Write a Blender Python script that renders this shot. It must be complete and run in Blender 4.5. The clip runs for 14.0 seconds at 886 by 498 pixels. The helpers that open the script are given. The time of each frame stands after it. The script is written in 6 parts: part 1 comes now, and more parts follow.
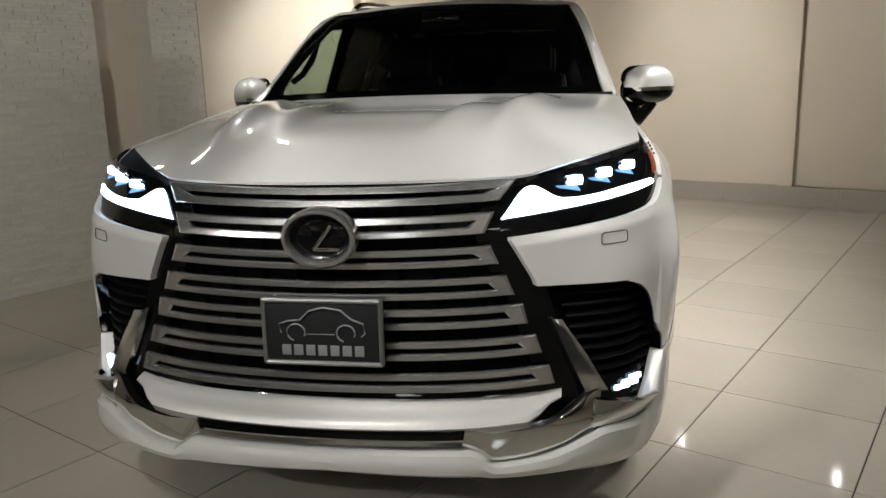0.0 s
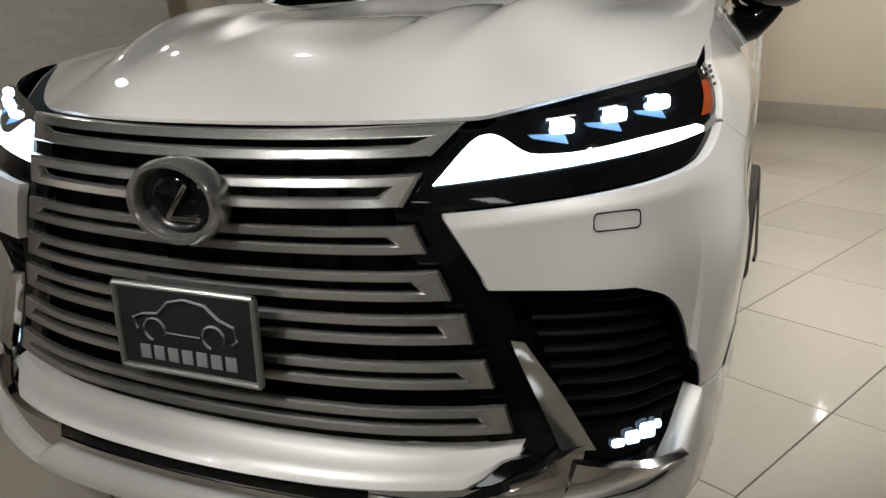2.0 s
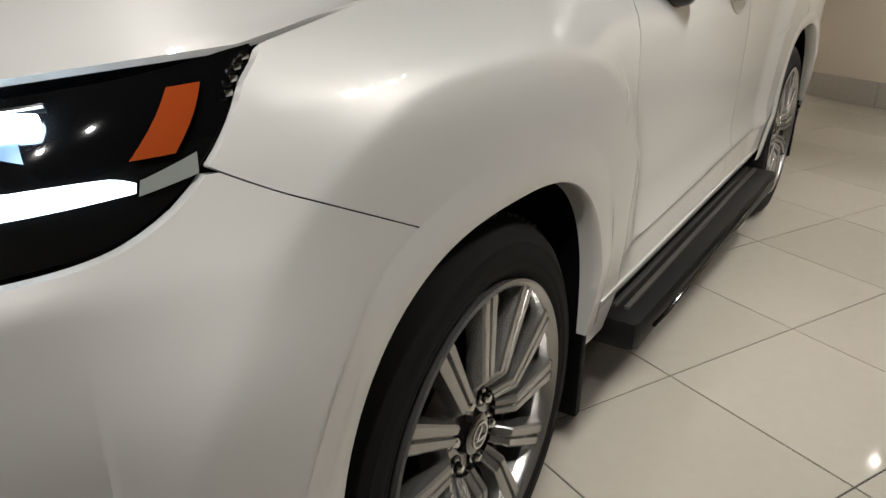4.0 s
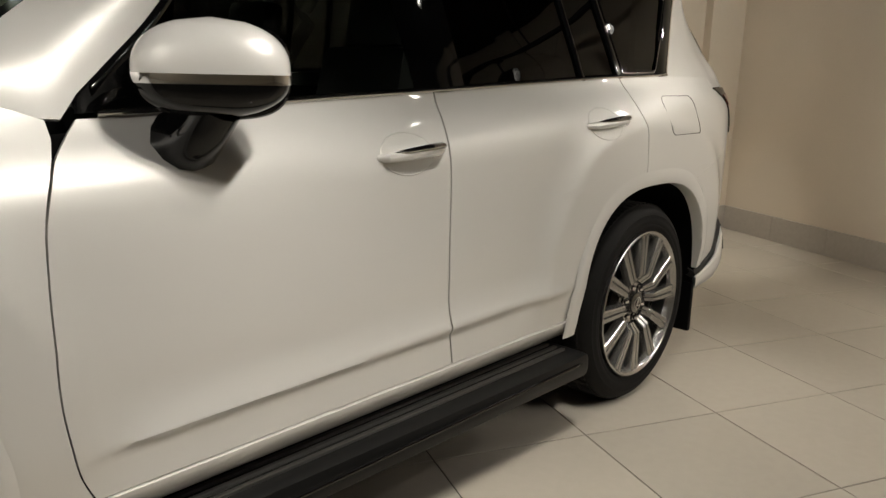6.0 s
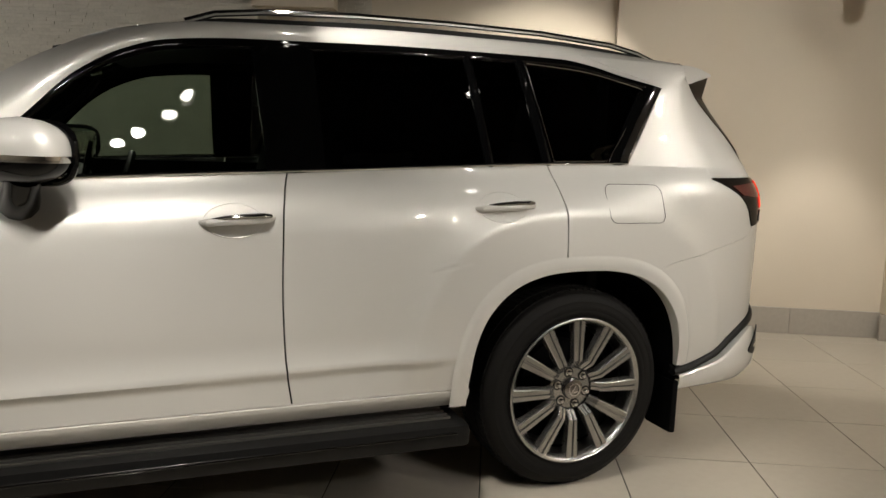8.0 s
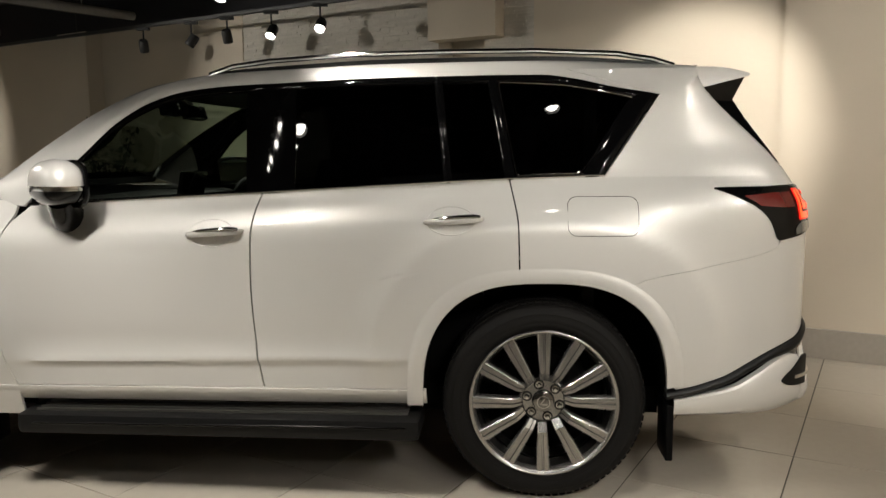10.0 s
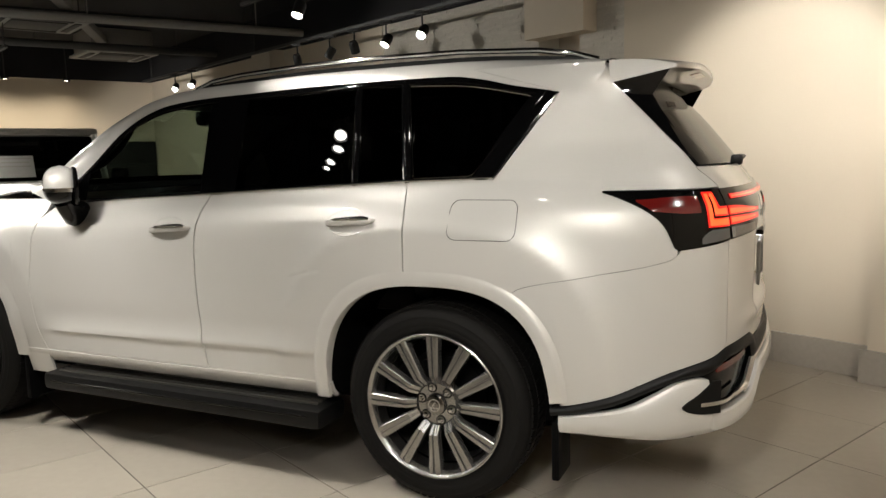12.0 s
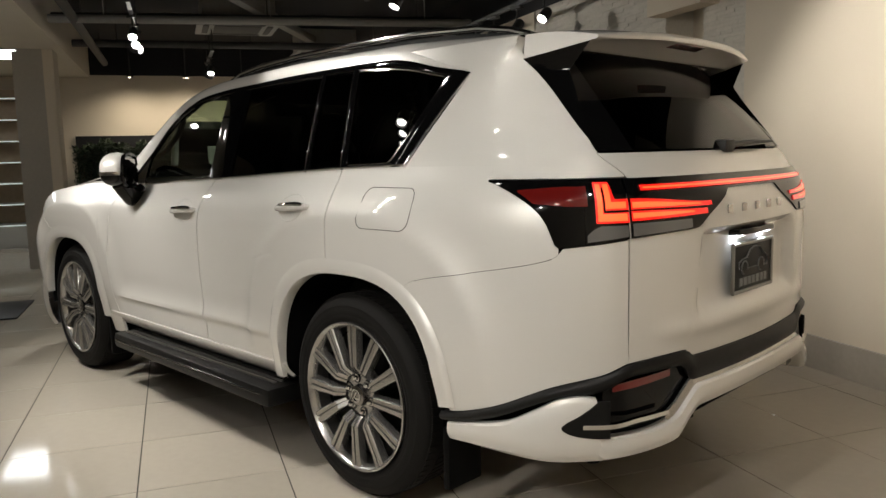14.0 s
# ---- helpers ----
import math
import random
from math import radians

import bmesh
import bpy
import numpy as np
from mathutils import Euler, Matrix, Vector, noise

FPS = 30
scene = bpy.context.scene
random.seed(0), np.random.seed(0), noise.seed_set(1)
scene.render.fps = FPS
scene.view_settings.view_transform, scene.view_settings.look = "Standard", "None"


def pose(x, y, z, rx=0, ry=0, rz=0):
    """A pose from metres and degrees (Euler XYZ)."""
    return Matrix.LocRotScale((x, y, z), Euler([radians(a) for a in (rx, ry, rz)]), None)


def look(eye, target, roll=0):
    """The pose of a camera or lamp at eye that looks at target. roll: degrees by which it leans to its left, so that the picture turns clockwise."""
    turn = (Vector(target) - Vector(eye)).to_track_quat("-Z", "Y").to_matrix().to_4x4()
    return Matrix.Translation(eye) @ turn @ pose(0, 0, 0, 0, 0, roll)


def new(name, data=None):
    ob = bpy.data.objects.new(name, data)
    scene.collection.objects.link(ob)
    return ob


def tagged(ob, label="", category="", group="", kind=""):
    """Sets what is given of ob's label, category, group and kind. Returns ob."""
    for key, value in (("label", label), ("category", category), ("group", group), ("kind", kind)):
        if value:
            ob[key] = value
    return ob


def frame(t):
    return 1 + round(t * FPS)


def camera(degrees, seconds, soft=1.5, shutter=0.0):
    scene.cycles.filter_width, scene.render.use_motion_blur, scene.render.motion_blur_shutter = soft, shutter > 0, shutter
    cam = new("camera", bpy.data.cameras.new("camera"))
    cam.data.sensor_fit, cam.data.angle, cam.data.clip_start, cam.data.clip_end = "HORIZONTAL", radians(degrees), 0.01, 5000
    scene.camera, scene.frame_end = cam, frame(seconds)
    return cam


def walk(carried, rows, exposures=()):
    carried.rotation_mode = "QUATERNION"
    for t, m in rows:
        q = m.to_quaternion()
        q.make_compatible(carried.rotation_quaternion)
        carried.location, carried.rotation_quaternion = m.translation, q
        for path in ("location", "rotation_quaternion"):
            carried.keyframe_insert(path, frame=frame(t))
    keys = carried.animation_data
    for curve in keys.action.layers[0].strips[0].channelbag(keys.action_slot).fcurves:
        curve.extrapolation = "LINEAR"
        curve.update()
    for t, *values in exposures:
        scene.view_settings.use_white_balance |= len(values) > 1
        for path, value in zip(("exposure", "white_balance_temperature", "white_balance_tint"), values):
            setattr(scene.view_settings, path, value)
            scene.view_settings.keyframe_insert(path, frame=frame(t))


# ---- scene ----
cam = camera(60.0, 14.0)
PATH = [
    (0, (0.697, -4.4, 1.34), (0.345, -2.478, 0.913), -1.8),
    (0.5, (0.714, -4.232, 1.344), (0.331, -2.333, 0.848), -2.2),
    (1, (0.815, -4.014, 1.318), (0.262, -2.172, 0.769), -2.6),
    (1.5, (0.924, -3.811, 1.298), (0.274, -2.019, 0.693), -2.4),
    (2, (1.005, -3.561, 1.284), (0.274, -1.807, 0.66), -2.2),
    (2.5, (1.13, -3.329, 1.255), (0.34, -1.607, 0.613), -2.0),
    (3, (1.287, -3.063, 1.247), (0.378, -1.418, 0.562), -1.6),
    (3.5, (1.393, -2.761, 1.229), (0.447, -1.158, 0.496), -1.3),
    (4, (1.505, -2.452, 1.249), (0.526, -0.882, 0.489), 0.8),
    (4.2, (1.574, -2.334, 1.258), (0.565, -0.759, 0.549), 0.6),
    (6.5, (2.644, -1.047, 1.324), (1.205, 0.281, 0.919), 2.3),
    (7, (2.92, -0.797, 1.356), (1.331, 0.368, 1.011), 3.0),
    (7.5, (3.186, -0.518, 1.369), (1.458, 0.439, 1.058), 2.7),
    (8, (3.476, -0.219, 1.365), (1.647, 0.542, 1.089), 2.2),
    (8.2, (3.525, -0.15, 1.378), (1.672, 0.549, 1.096), 2.4),
    (10.3, (3.958, 1.484, 1.4), (1.99, 1.225, 1.156), -0.9),
    (10.5, (3.951, 1.631, 1.393), (1.993, 1.304, 1.147), -1.1),
    (11, (3.886, 2.013, 1.4), (1.972, 1.493, 1.142), -2.2),
    (11.5, (3.753, 2.362, 1.402), (1.886, 1.695, 1.143), -1.5),
    (12, (3.633, 2.696, 1.398), (1.825, 1.876, 1.155), -1.3),
    (12.5, (3.455, 2.994, 1.391), (1.726, 2.014, 1.16), -1.4),
    (13, (3.246, 3.269, 1.38), (1.623, 2.121, 1.158), -2.0),
    (13.5, (3.048, 3.539, 1.371), (1.535, 2.257, 1.112), -1.5),
    (14, (2.776, 3.739, 1.349), (1.367, 2.341, 1.099), -1.3),
]
EXPO = [(0.0, 0.45, 6150, 10), (1.5, 0.36, 6150, 10), (2.5, 0.27, 6150, 10), (4.0, 0.0, 6200, 10), (6.5, -0.08, 6600, 10), (8.0, -0.04, 6600, 10), (10.5, 0.12, 6500, 10), (14.0, 0.18, 6450, 10)]
walk(cam, [(t, look(e, g, r)) for t, e, g, r in PATH], EXPO)

# ---- light: showroom at night, track spots and a few ceiling lamps ----
world = bpy.data.worlds.new("night")
scene.world = world
world.use_nodes = True
world.node_tree.nodes["Background"].inputs[0].default_value = (0.9, 0.95, 1.0, 1)
world.node_tree.nodes["Background"].inputs[1].default_value = 0.02

TURN = radians(26.0)
ROOM = Matrix.Rotation(-TURN, 4, "Z")        # room axes: u along its width, v along its length


def room(u, v, z=0.0):
    return ROOM @ Vector((u, v, z))


# ---- materials ----
def mat(name, color, rough=0.5, metal=0.0, grain=0.0, grain_scale=40.0, stain=0.0, bump=0.0, coat=0.0, emit=0.0, spec=0.5, island=0.0, coat_rough=0.03, emit_color=None):
    m = bpy.data.materials.new(name)
    m.use_nodes = True
    nt = m.node_tree
    b = nt.nodes["Principled BSDF"]
    b.inputs["Base Color"].default_value = (*color, 1)
    b.inputs["Roughness"].default_value = rough
    b.inputs["Metallic"].default_value = metal
    b.inputs["Specular IOR Level"].default_value = spec
    b.inputs["Coat Weight"].default_value = coat
    b.inputs["Coat Roughness"].default_value = coat_rough
    if emit:
        b.inputs["Emission Color"].default_value = (*(emit_color or color), 1)
        b.inputs["Emission Strength"].default_value = emit
    tc = nt.nodes.new("ShaderNodeTexCoord")
    src = None
    if grain or stain:
        n1 = nt.nodes.new("ShaderNodeTexNoise")
        n1.inputs["Scale"].default_value = grain_scale
        n1.inputs["Detail"].default_value = 6
        n2 = nt.nodes.new("ShaderNodeTexNoise")
        n2.inputs["Scale"].default_value = 1.7
        n2.inputs["Detail"].default_value = 4
        for n in (n1, n2):
            nt.links.new(tc.outputs["Object"], n.inputs["Vector"])
        add = nt.nodes.new("ShaderNodeMath")
        add.operation = "MULTIPLY_ADD"
        nt.links.new(n1.outputs["Fac"], add.inputs[0])
        add.inputs[1].default_value = 2 * grain
        mul = nt.nodes.new("ShaderNodeMath")
        mul.operation = "MULTIPLY_ADD"
        nt.links.new(n2.outputs["Fac"], mul.inputs[0])
        mul.inputs[1].default_value = 2 * stain
        mul.inputs[2].default_value = 1 - grain - stain
        nt.links.new(mul.outputs[0], add.inputs[2])
        src = add.outputs[0]
        if island:
            oi = nt.nodes.new("ShaderNodeObjectInfo")
            ge = nt.nodes.new("ShaderNodeNewGeometry")
            su = nt.nodes.new("ShaderNodeMath")
            nt.links.new(oi.outputs["Random"], su.inputs[0])
            nt.links.new(ge.outputs["Random Per Island"], su.inputs[1])
            fr = nt.nodes.new("ShaderNodeMath")
            fr.operation = "FRACT"
            nt.links.new(su.outputs[0], fr.inputs[0])
            ma = nt.nodes.new("ShaderNodeMath")
            ma.operation = "MULTIPLY_ADD"
            nt.links.new(fr.outputs[0], ma.inputs[0])
            ma.inputs[1].default_value = 2 * island
            ma.inputs[2].default_value = 1 - island
            mm = nt.nodes.new("ShaderNodeMath")
            mm.operation = "MULTIPLY"
            nt.links.new(src, mm.inputs[0])
            nt.links.new(ma.outputs[0], mm.inputs[1])
            src = mm.outputs[0]
        vm = nt.nodes.new("ShaderNodeVectorMath")
        vm.operation = "SCALE"
        vm.inputs[0].default_value = color
        nt.links.new(src, vm.inputs["Scale"])
        nt.links.new(vm.outputs[0], b.inputs["Base Color"])
        if bump:
            bp = nt.nodes.new("ShaderNodeBump")
            bp.inputs["Strength"].default_value = 0.6
            bp.inputs["Distance"].default_value = bump
            nt.links.new(n1.outputs["Fac"], bp.inputs["Height"])
            nt.links.new(bp.outputs[0], b.inputs["Normal"])
    return m


def glass(name, tint, rough=0.012, ior=1.5):
    """Thin pane: tinted see-through with a Fresnel gloss."""
    m = bpy.data.materials.new(name)
    m.use_nodes = True
    nt = m.node_tree
    nt.nodes.remove(nt.nodes["Principled BSDF"])
    tr = nt.nodes.new("ShaderNodeBsdfTransparent")
    tr.inputs[0].default_value = (*tint, 1)
    gl = nt.nodes.new("ShaderNodeBsdfGlossy")
    gl.inputs["Roughness"].default_value = rough
    f0 = ((ior - 1) / (ior + 1)) ** 2
    lw = nt.nodes.new("ShaderNodeLayerWeight")
    lw.inputs[0].default_value = 0.5
    pw = nt.nodes.new("ShaderNodeMath")
    pw.operation = "POWER"
    nt.links.new(lw.outputs["Facing"], pw.inputs[0])
    pw.inputs[1].default_value = 5.0
    fr = nt.nodes.new("ShaderNodeMath")
    fr.operation = "MULTIPLY_ADD"
    nt.links.new(pw.outputs[0], fr.inputs[0])
    fr.inputs[1].default_value = 0.85 * (1 - f0)
    fr.inputs[2].default_value = f0
    mx = nt.nodes.new("ShaderNodeMixShader")
    nt.links.new(fr.outputs[0], mx.inputs[0])
    nt.links.new(tr.outputs[0], mx.inputs[1])
    nt.links.new(gl.outputs[0], mx.inputs[2])
    nt.links.new(mx.outputs[0], nt.nodes["Material Output"].inputs[0])
    return m


PAINT = mat("pearl_white_paint", (0.72, 0.705, 0.675), 0.40, 0.24, grain=0.02, grain_scale=900, stain=0.01, coat=1.0, spec=0.25, coat_rough=0.03)
GLOSSBLACK = mat("gloss_black", (0.0028, 0.0028, 0.003), 0.05, spec=0.3)
TRIM = mat("black_plastic", (0.0055, 0.0055, 0.0055), 0.45, spec=0.25, grain=0.25, grain_scale=300, stain=0.1, bump=0.0006)
UNDER = mat("dark_cavity", (0.004, 0.004, 0.004), 0.9, grain=0.2, stain=0.1, spec=0.03)
RUBBER = mat("tyre_rubber", (0.0075, 0.007, 0.0066), 0.72, spec=0.16, grain=0.25, grain_scale=160, stain=0.15, bump=0.0008)
SILVER = mat("satin_silver", (0.60, 0.59, 0.58), 0.21, 0.88, grain=0.05, grain_scale=500, stain=0.05)
RIMDARK = mat("dark_rim_barrel", (0.07, 0.068, 0.066), 0.35, 0.8, grain=0.1, grain_scale=200, stain=0.1)
RIM = mat("machined_alloy", (0.42, 0.41, 0.395), 0.26, 0.90, grain=0.06, grain_scale=300, stain=0.05)
CHROME = mat("chrome", (0.74, 0.73, 0.72), 0.08, 1.0)
DARKCHROME = mat("dark_chrome", (0.30, 0.29, 0.28), 0.10, 1.0)
PLATEFRAME = mat("brushed_plate_frame", (0.30, 0.30, 0.29), 0.30, 0.8, grain=0.06, grain_scale=300, stain=0.05)
PLATE = mat("plate_dark_grey", (0.012, 0.0125, 0.013), 0.5, spec=0.25, grain=0.1, grain_scale=200, stain=0.1)
PLATELINE = mat("plate_print_grey", (0.20, 0.205, 0.21), 0.5, grain=0.08, stain=0.05)
RED = mat("red_lens", (0.12, 0.007, 0.006), 0.12, coat=1.0)
REDGLOW = mat("lit_red_lens", (0.40, 0.008, 0.006), 0.3, emit=0.78, emit_color=(1.0, 0.012, 0.007), coat=1.0)
WARMGLOW = mat("lit_tail_core", (0.6, 0.06, 0.02), 0.3, emit=1.9, emit_color=(1.0, 0.085, 0.018), coat=1.0)
PLATEGLOW = mat("plate_lamp_glow", (0.9, 0.95, 1.0), 0.3, emit=45.0, emit_color=(0.85, 0.93, 1.0))
AMBER = mat("amber_reflector", (0.27, 0.045, 0.008), 0.18, coat=0.8)
DRL = mat("daytime_light", (0.9, 0.95, 1.0), 0.3, emit=9.0, emit_color=(0.75, 0.92, 1.0))
LAMPGLOW = mat("projector_glow", (0.9, 0.95, 1.0), 0.3, emit=60.0, emit_color=(0.62, 0.82, 1.0))
FOGGLOW = mat("fog_glow", (0.9, 0.95, 1.0), 0.3, emit=3.0, emit_color=(0.6, 0.8, 1.0))
CLEARLENS = mat("smoked_lens", (0.10, 0.10, 0.10), 0.08, coat=1.0)
TINT = glass("privacy_glass", (0.014, 0.014, 0.014), ior=1.45)
REARGLASS = glass("rear_privacy_glass", (0.012, 0.012, 0.012), ior=1.14)
CLEAR = glass("window_glass", (0.52, 0.60, 0.52))
SCREEN = glass("windscreen_glass", (0.48, 0.54, 0.48))
MATTEBLACK = mat("matte_black_plastic", (0.0028, 0.0028, 0.003), 0.5, grain=0.2, stain=0.1, spec=0.07)
# reflector's own emission stands in for the projector light falling on it
DIMGLOW = mat("lamp_reflector_glow", (0.07, 0.09, 0.12), 0.25, 0.6, emit=0.6, emit_color=(0.25, 0.55, 1.0))
TIP = mat("clear_lamp_tip", (0.22, 0.23, 0.22), 0.15, coat=0.8)
ALUSTRIP = mat("brushed_aluminium_strip", (0.36, 0.35, 0.33), 0.30, 0.95, grain=0.1, grain_scale=200, stain=0.1)
LEATHER = mat("dark_leather", (0.008, 0.0075, 0.0075), 0.55, spec=0.25, grain=0.2, grain_scale=120, stain=0.1)

TILE = mat("glazed_floor_tile", (0.50, 0.455, 0.385), 0.07, grain=0.05, grain_scale=22, stain=0.04, island=0.035, spec=0.5)
GROUT = mat("grey_grout", (0.055, 0.050, 0.045), 0.9, grain=0.2, stain=0.2)
WALL = mat("cream_wall_paper", (0.66, 0.585, 0.475), 0.85, grain=0.05, grain_scale=180, stain=0.05, bump=0.0012)
SKIRT = mat("beige_skirting_tile", (0.40, 0.365, 0.315), 0.35, grain=0.10, grain_scale=30, stain=0.06, island=0.03)
STONE = mat("white_split_stone", (0.60, 0.565, 0.50), 0.85, grain=0.12, grain_scale=60, stain=0.05, bump=0.004, island=0.05)
CEIL = mat("black_ceiling", (0.012, 0.012, 0.014), 0.9, grain=0.25, stain=0.3)
PIPE = mat("dark_painted_pipe", (0.06, 0.057, 0.053), 0.6, grain=0.2, stain=0.2)
PIPELIGHT = mat("grey_duct", (0.30, 0.285, 0.26), 0.6, grain=0.15, stain=0.15)
ACWHITE = mat("grey_white_panel", (0.35, 0.35, 0.33), 0.5, grain=0.05, stain=0.1)
LAMPBLACK = mat("lamp_black", (0.02, 0.02, 0.02), 0.5, grain=0.1, stain=0.1)
BULB = mat("lamp_glow", (1.0, 0.9, 0.75), 0.4, emit=70.0, emit_color=(1.0, 0.95, 0.85))
BULBSMALL = mat("downlight_glow", (1.0, 0.9, 0.75), 0.4, emit=14.0, emit_color=(1.0, 0.86, 0.68))


# ---- building helpers ----
def part(name, bm, material, parent=None, label="", smooth=True, sharp=35.0, m=None):
    """Links a bmesh as ONE mesh object under a thing or a part."""
    bmesh.ops.recalc_face_normals(bm, faces=bm.faces[:])
    me = bpy.data.meshes.new(name)
    if smooth:
        for f in bm.faces:
            f.smooth = True
        lim = radians(sharp)
        for e in bm.edges:
            if len(e.link_faces) == 2 and e.calc_face_angle(0.0) > lim:
                e.smooth = False
    bm.to_mesh(me)
    bm.free()
    me.materials.append(material)
    ob = new(name, me)
    if parent is not None:
        ob.parent = parent
    if m is not None:
        ob.matrix_basis = m
    if label:
        ob["label"] = label
    return ob


def empty(name, m=None):
    ob = new(name)
    if m is not None:
        ob.matrix_basis = m
    return ob


def sheet(bm, fn, nu, nv, depth=0.0, inward=None, flip=False):
    """A grid of fn(u, v), u and v from 0 to 1, with its rim turned back by depth."""
    g = [[bm.verts.new(fn(i / nu, j / nv)) for j in range(nv + 1)] for i in range(nu + 1)]
    for i in range(nu):
        for j in range(nv):
            bm.faces.new((g[i][j], g[i + 1][j], g[i + 1][j + 1], g[i][j + 1]))
    if depth:
        rim = [g[i][0] for i in range(nu + 1)] + [g[nu][j] for j in range(1, nv + 1)] + [g[i][nv] for i in range(nu - 1, -1, -1)] + [g[0][j] for j in range(nv - 1, 0, -1)]
        back = []
        for v in rim:
            d = inward(v.co)
            back.append(bm.verts.new(v.co + d * depth))
        n = len(rim)
        for k in range(n):
            bm.faces.new((rim[k], rim[(k + 1) % n], back[(k + 1) % n], back[k]))
    return bm


def box(bm, c, s, rot=None, bevel=0.0, taper=None):
    """A box of size s round c, bevelled; taper scales the top in x and y."""
    m = Matrix.Translation(c) @ (rot or Matrix.Identity(4)) @ Matrix.Diagonal((*s, 1))
    r = bmesh.ops.create_cube(bm, size=1.0, matrix=Matrix.Identity(4))
    vs = r["verts"]
    if taper:
        for v in vs:
            if v.co.z > 0:
                v.co.x *= taper[0]
                v.co.y *= taper[1]
    bmesh.ops.transform(bm, matrix=m, verts=vs)
    if bevel:
        es = list({e for v in vs for e in v.link_edges})
        bmesh.ops.bevel(bm, geom=es, offset=bevel, segments=2, profile=0.6, affect="EDGES")
    return bm


def tube(bm, pts, r, n=8, caps=True, flat=1.0):
    """A tube along a line of points; r is a number or one per point."""
    pts = [Vector(p) for p in pts]
    rings = []
    up = Vector((0, 0, 1))
    for i, p in enumerate(pts):
        d = (pts[min(i + 1, len(pts) - 1)] - pts[max(i - 1, 0)]).normalized()
        a = d.cross(up)
        a = a.normalized() if a.length > 1e-4 else Vector((1, 0, 0))
        b = a.cross(d).normalized()
        rr = r[i] if isinstance(r, (list, tuple)) else r
        rings.append([bm.verts.new(p + (a * math.cos(2 * math.pi * k / n) + b * math.sin(2 * math.pi * k / n) * flat) * rr) for k in range(n)])
    for i in range(len(rings) - 1):
        for k in range(n):
            bm.faces.new((rings[i][k], rings[i][(k + 1) % n], rings[i + 1][(k + 1) % n], rings[i + 1][k]))
    if caps:
        bm.faces.new(rings[0])
        bm.faces.new(rings[-1][::-1])
    return bm


def lathe(bm, prof, n=48, axis="X", c=(0, 0, 0)):
    """Turns a profile of (along, radius) round the axis."""
    c = Vector(c)
    rings = []
    for a, r in prof:
        ring = []
        for k in range(n):
            t = 2 * math.pi * k / n
            p, q = r * math.cos(t), r * math.sin(t)
            ring.append(bm.verts.new(c + (Vector((a, p, q)) if axis == "X" else Vector((p, q, a)))))
        rings.append(ring)
    for i in range(len(rings) - 1):
        for k in range(n):
            bm.faces.new((rings[i][k], rings[i][(k + 1) % n], rings[i + 1][(k + 1) % n], rings[i + 1][k]))
    return bm


def smooth01(a, b, x):
    t = min(1.0, max(0.0, (x - a) / (b - a)))
    return t * t * (3 - 2 * t)


def mix(a, b, t):
    return a + (b - a) * t


def curve(*pts):
    """A smooth function through (x, y) points, level beyond its ends."""
    xs, ys = [p[0] for p in pts], [p[1] for p in pts]
    n = len(xs)
    sl = [(ys[i + 1] - ys[i]) / (xs[i + 1] - xs[i]) for i in range(n - 1)]
    tg = [sl[0]] + [0.0 if sl[i - 1] * sl[i] <= 0 else 2 * sl[i - 1] * sl[i] / (sl[i - 1] + sl[i]) for i in range(1, n - 1)] + [sl[-1]]

    def f(x):
        if x <= xs[0]:
            return ys[0]
        if x >= xs[-1]:
            return ys[-1]
        i = 0
        while x > xs[i + 1]:
            i += 1
        h = xs[i + 1] - xs[i]
        t = (x - xs[i]) / h
        return (1 + 2 * t) * (1 - t) ** 2 * ys[i] + t * (1 - t) ** 2 * h * tg[i] + t * t * (3 - 2 * t) * ys[i + 1] + t * t * (t - 1) * h * tg[i + 1]
    return f


# ---- lamps: track spots with real heads ----
def spot_lamp(u, v, z, tu, tv, tz, watts, size=1.2, bulb=True, blend=0.6, snoot=0.0):
    """A black cylinder spot on a short stem; aimed at a place in the room. Some calls add unseen fill lamps."""
    eye, aim = room(u, v, z), room(tu, tv, tz)
    d = (aim - eye).normalized()
    q = d.to_track_quat("-Z", "Y").to_matrix().to_4x4()
    root = tagged(empty("track_spot", Matrix.Translation(eye)), "black cylindrical track spotlight, lit" if bulb else "black cylindrical track spotlight", "spotlight", "ceiling spotlights")
    bm = bmesh.new()
    prof = [(0.02, 0.0), (0.02, 0.036), (-0.005, 0.044), (-0.09 - snoot, 0.044), (-0.095 - snoot, 0.042), (-0.065, 0.038), (-0.062, 0.034)]
    lathe(bm, [(a + 0.05, r) for a, r in prof], 20, "Z")
    bmesh.ops.transform(bm, matrix=q, verts=bm.verts[:])
    part("housing", bm, LAMPBLACK, root)
    bm = bmesh.new()
    tube(bm, [(0, 0, 0.03), (0, 0, 0.16)], 0.008, 8)
    box(bm, (0, 0, 0.17), (0.05, 0.12, 0.03), bevel=0.005)
    part("stem", bm, LAMPBLACK, root)
    if bulb:
        bm = bmesh.new()
        lathe(bm, [(-0.045, 0.0), (-0.043, 0.018), (-0.037, 0.032), (-0.030, 0.037)], 20, "Z")
        bmesh.ops.transform(bm, matrix=q, verts=bm.verts[:])
        part("bulb", bm, BULB, root, "glowing lamp face")
        data = bpy.data.lights.new("spot_light", "SPOT")
        data.energy, data.spot_size, data.spot_blend, data.shadow_soft_size = watts, size, blend, 0.025
        data.color = (1.0, 0.95, 0.865)
        li = new("spot_light", data)
        li.parent = root
        li.matrix_basis = Matrix.Translation(d * 0.055) @ q
    return root


W = 118
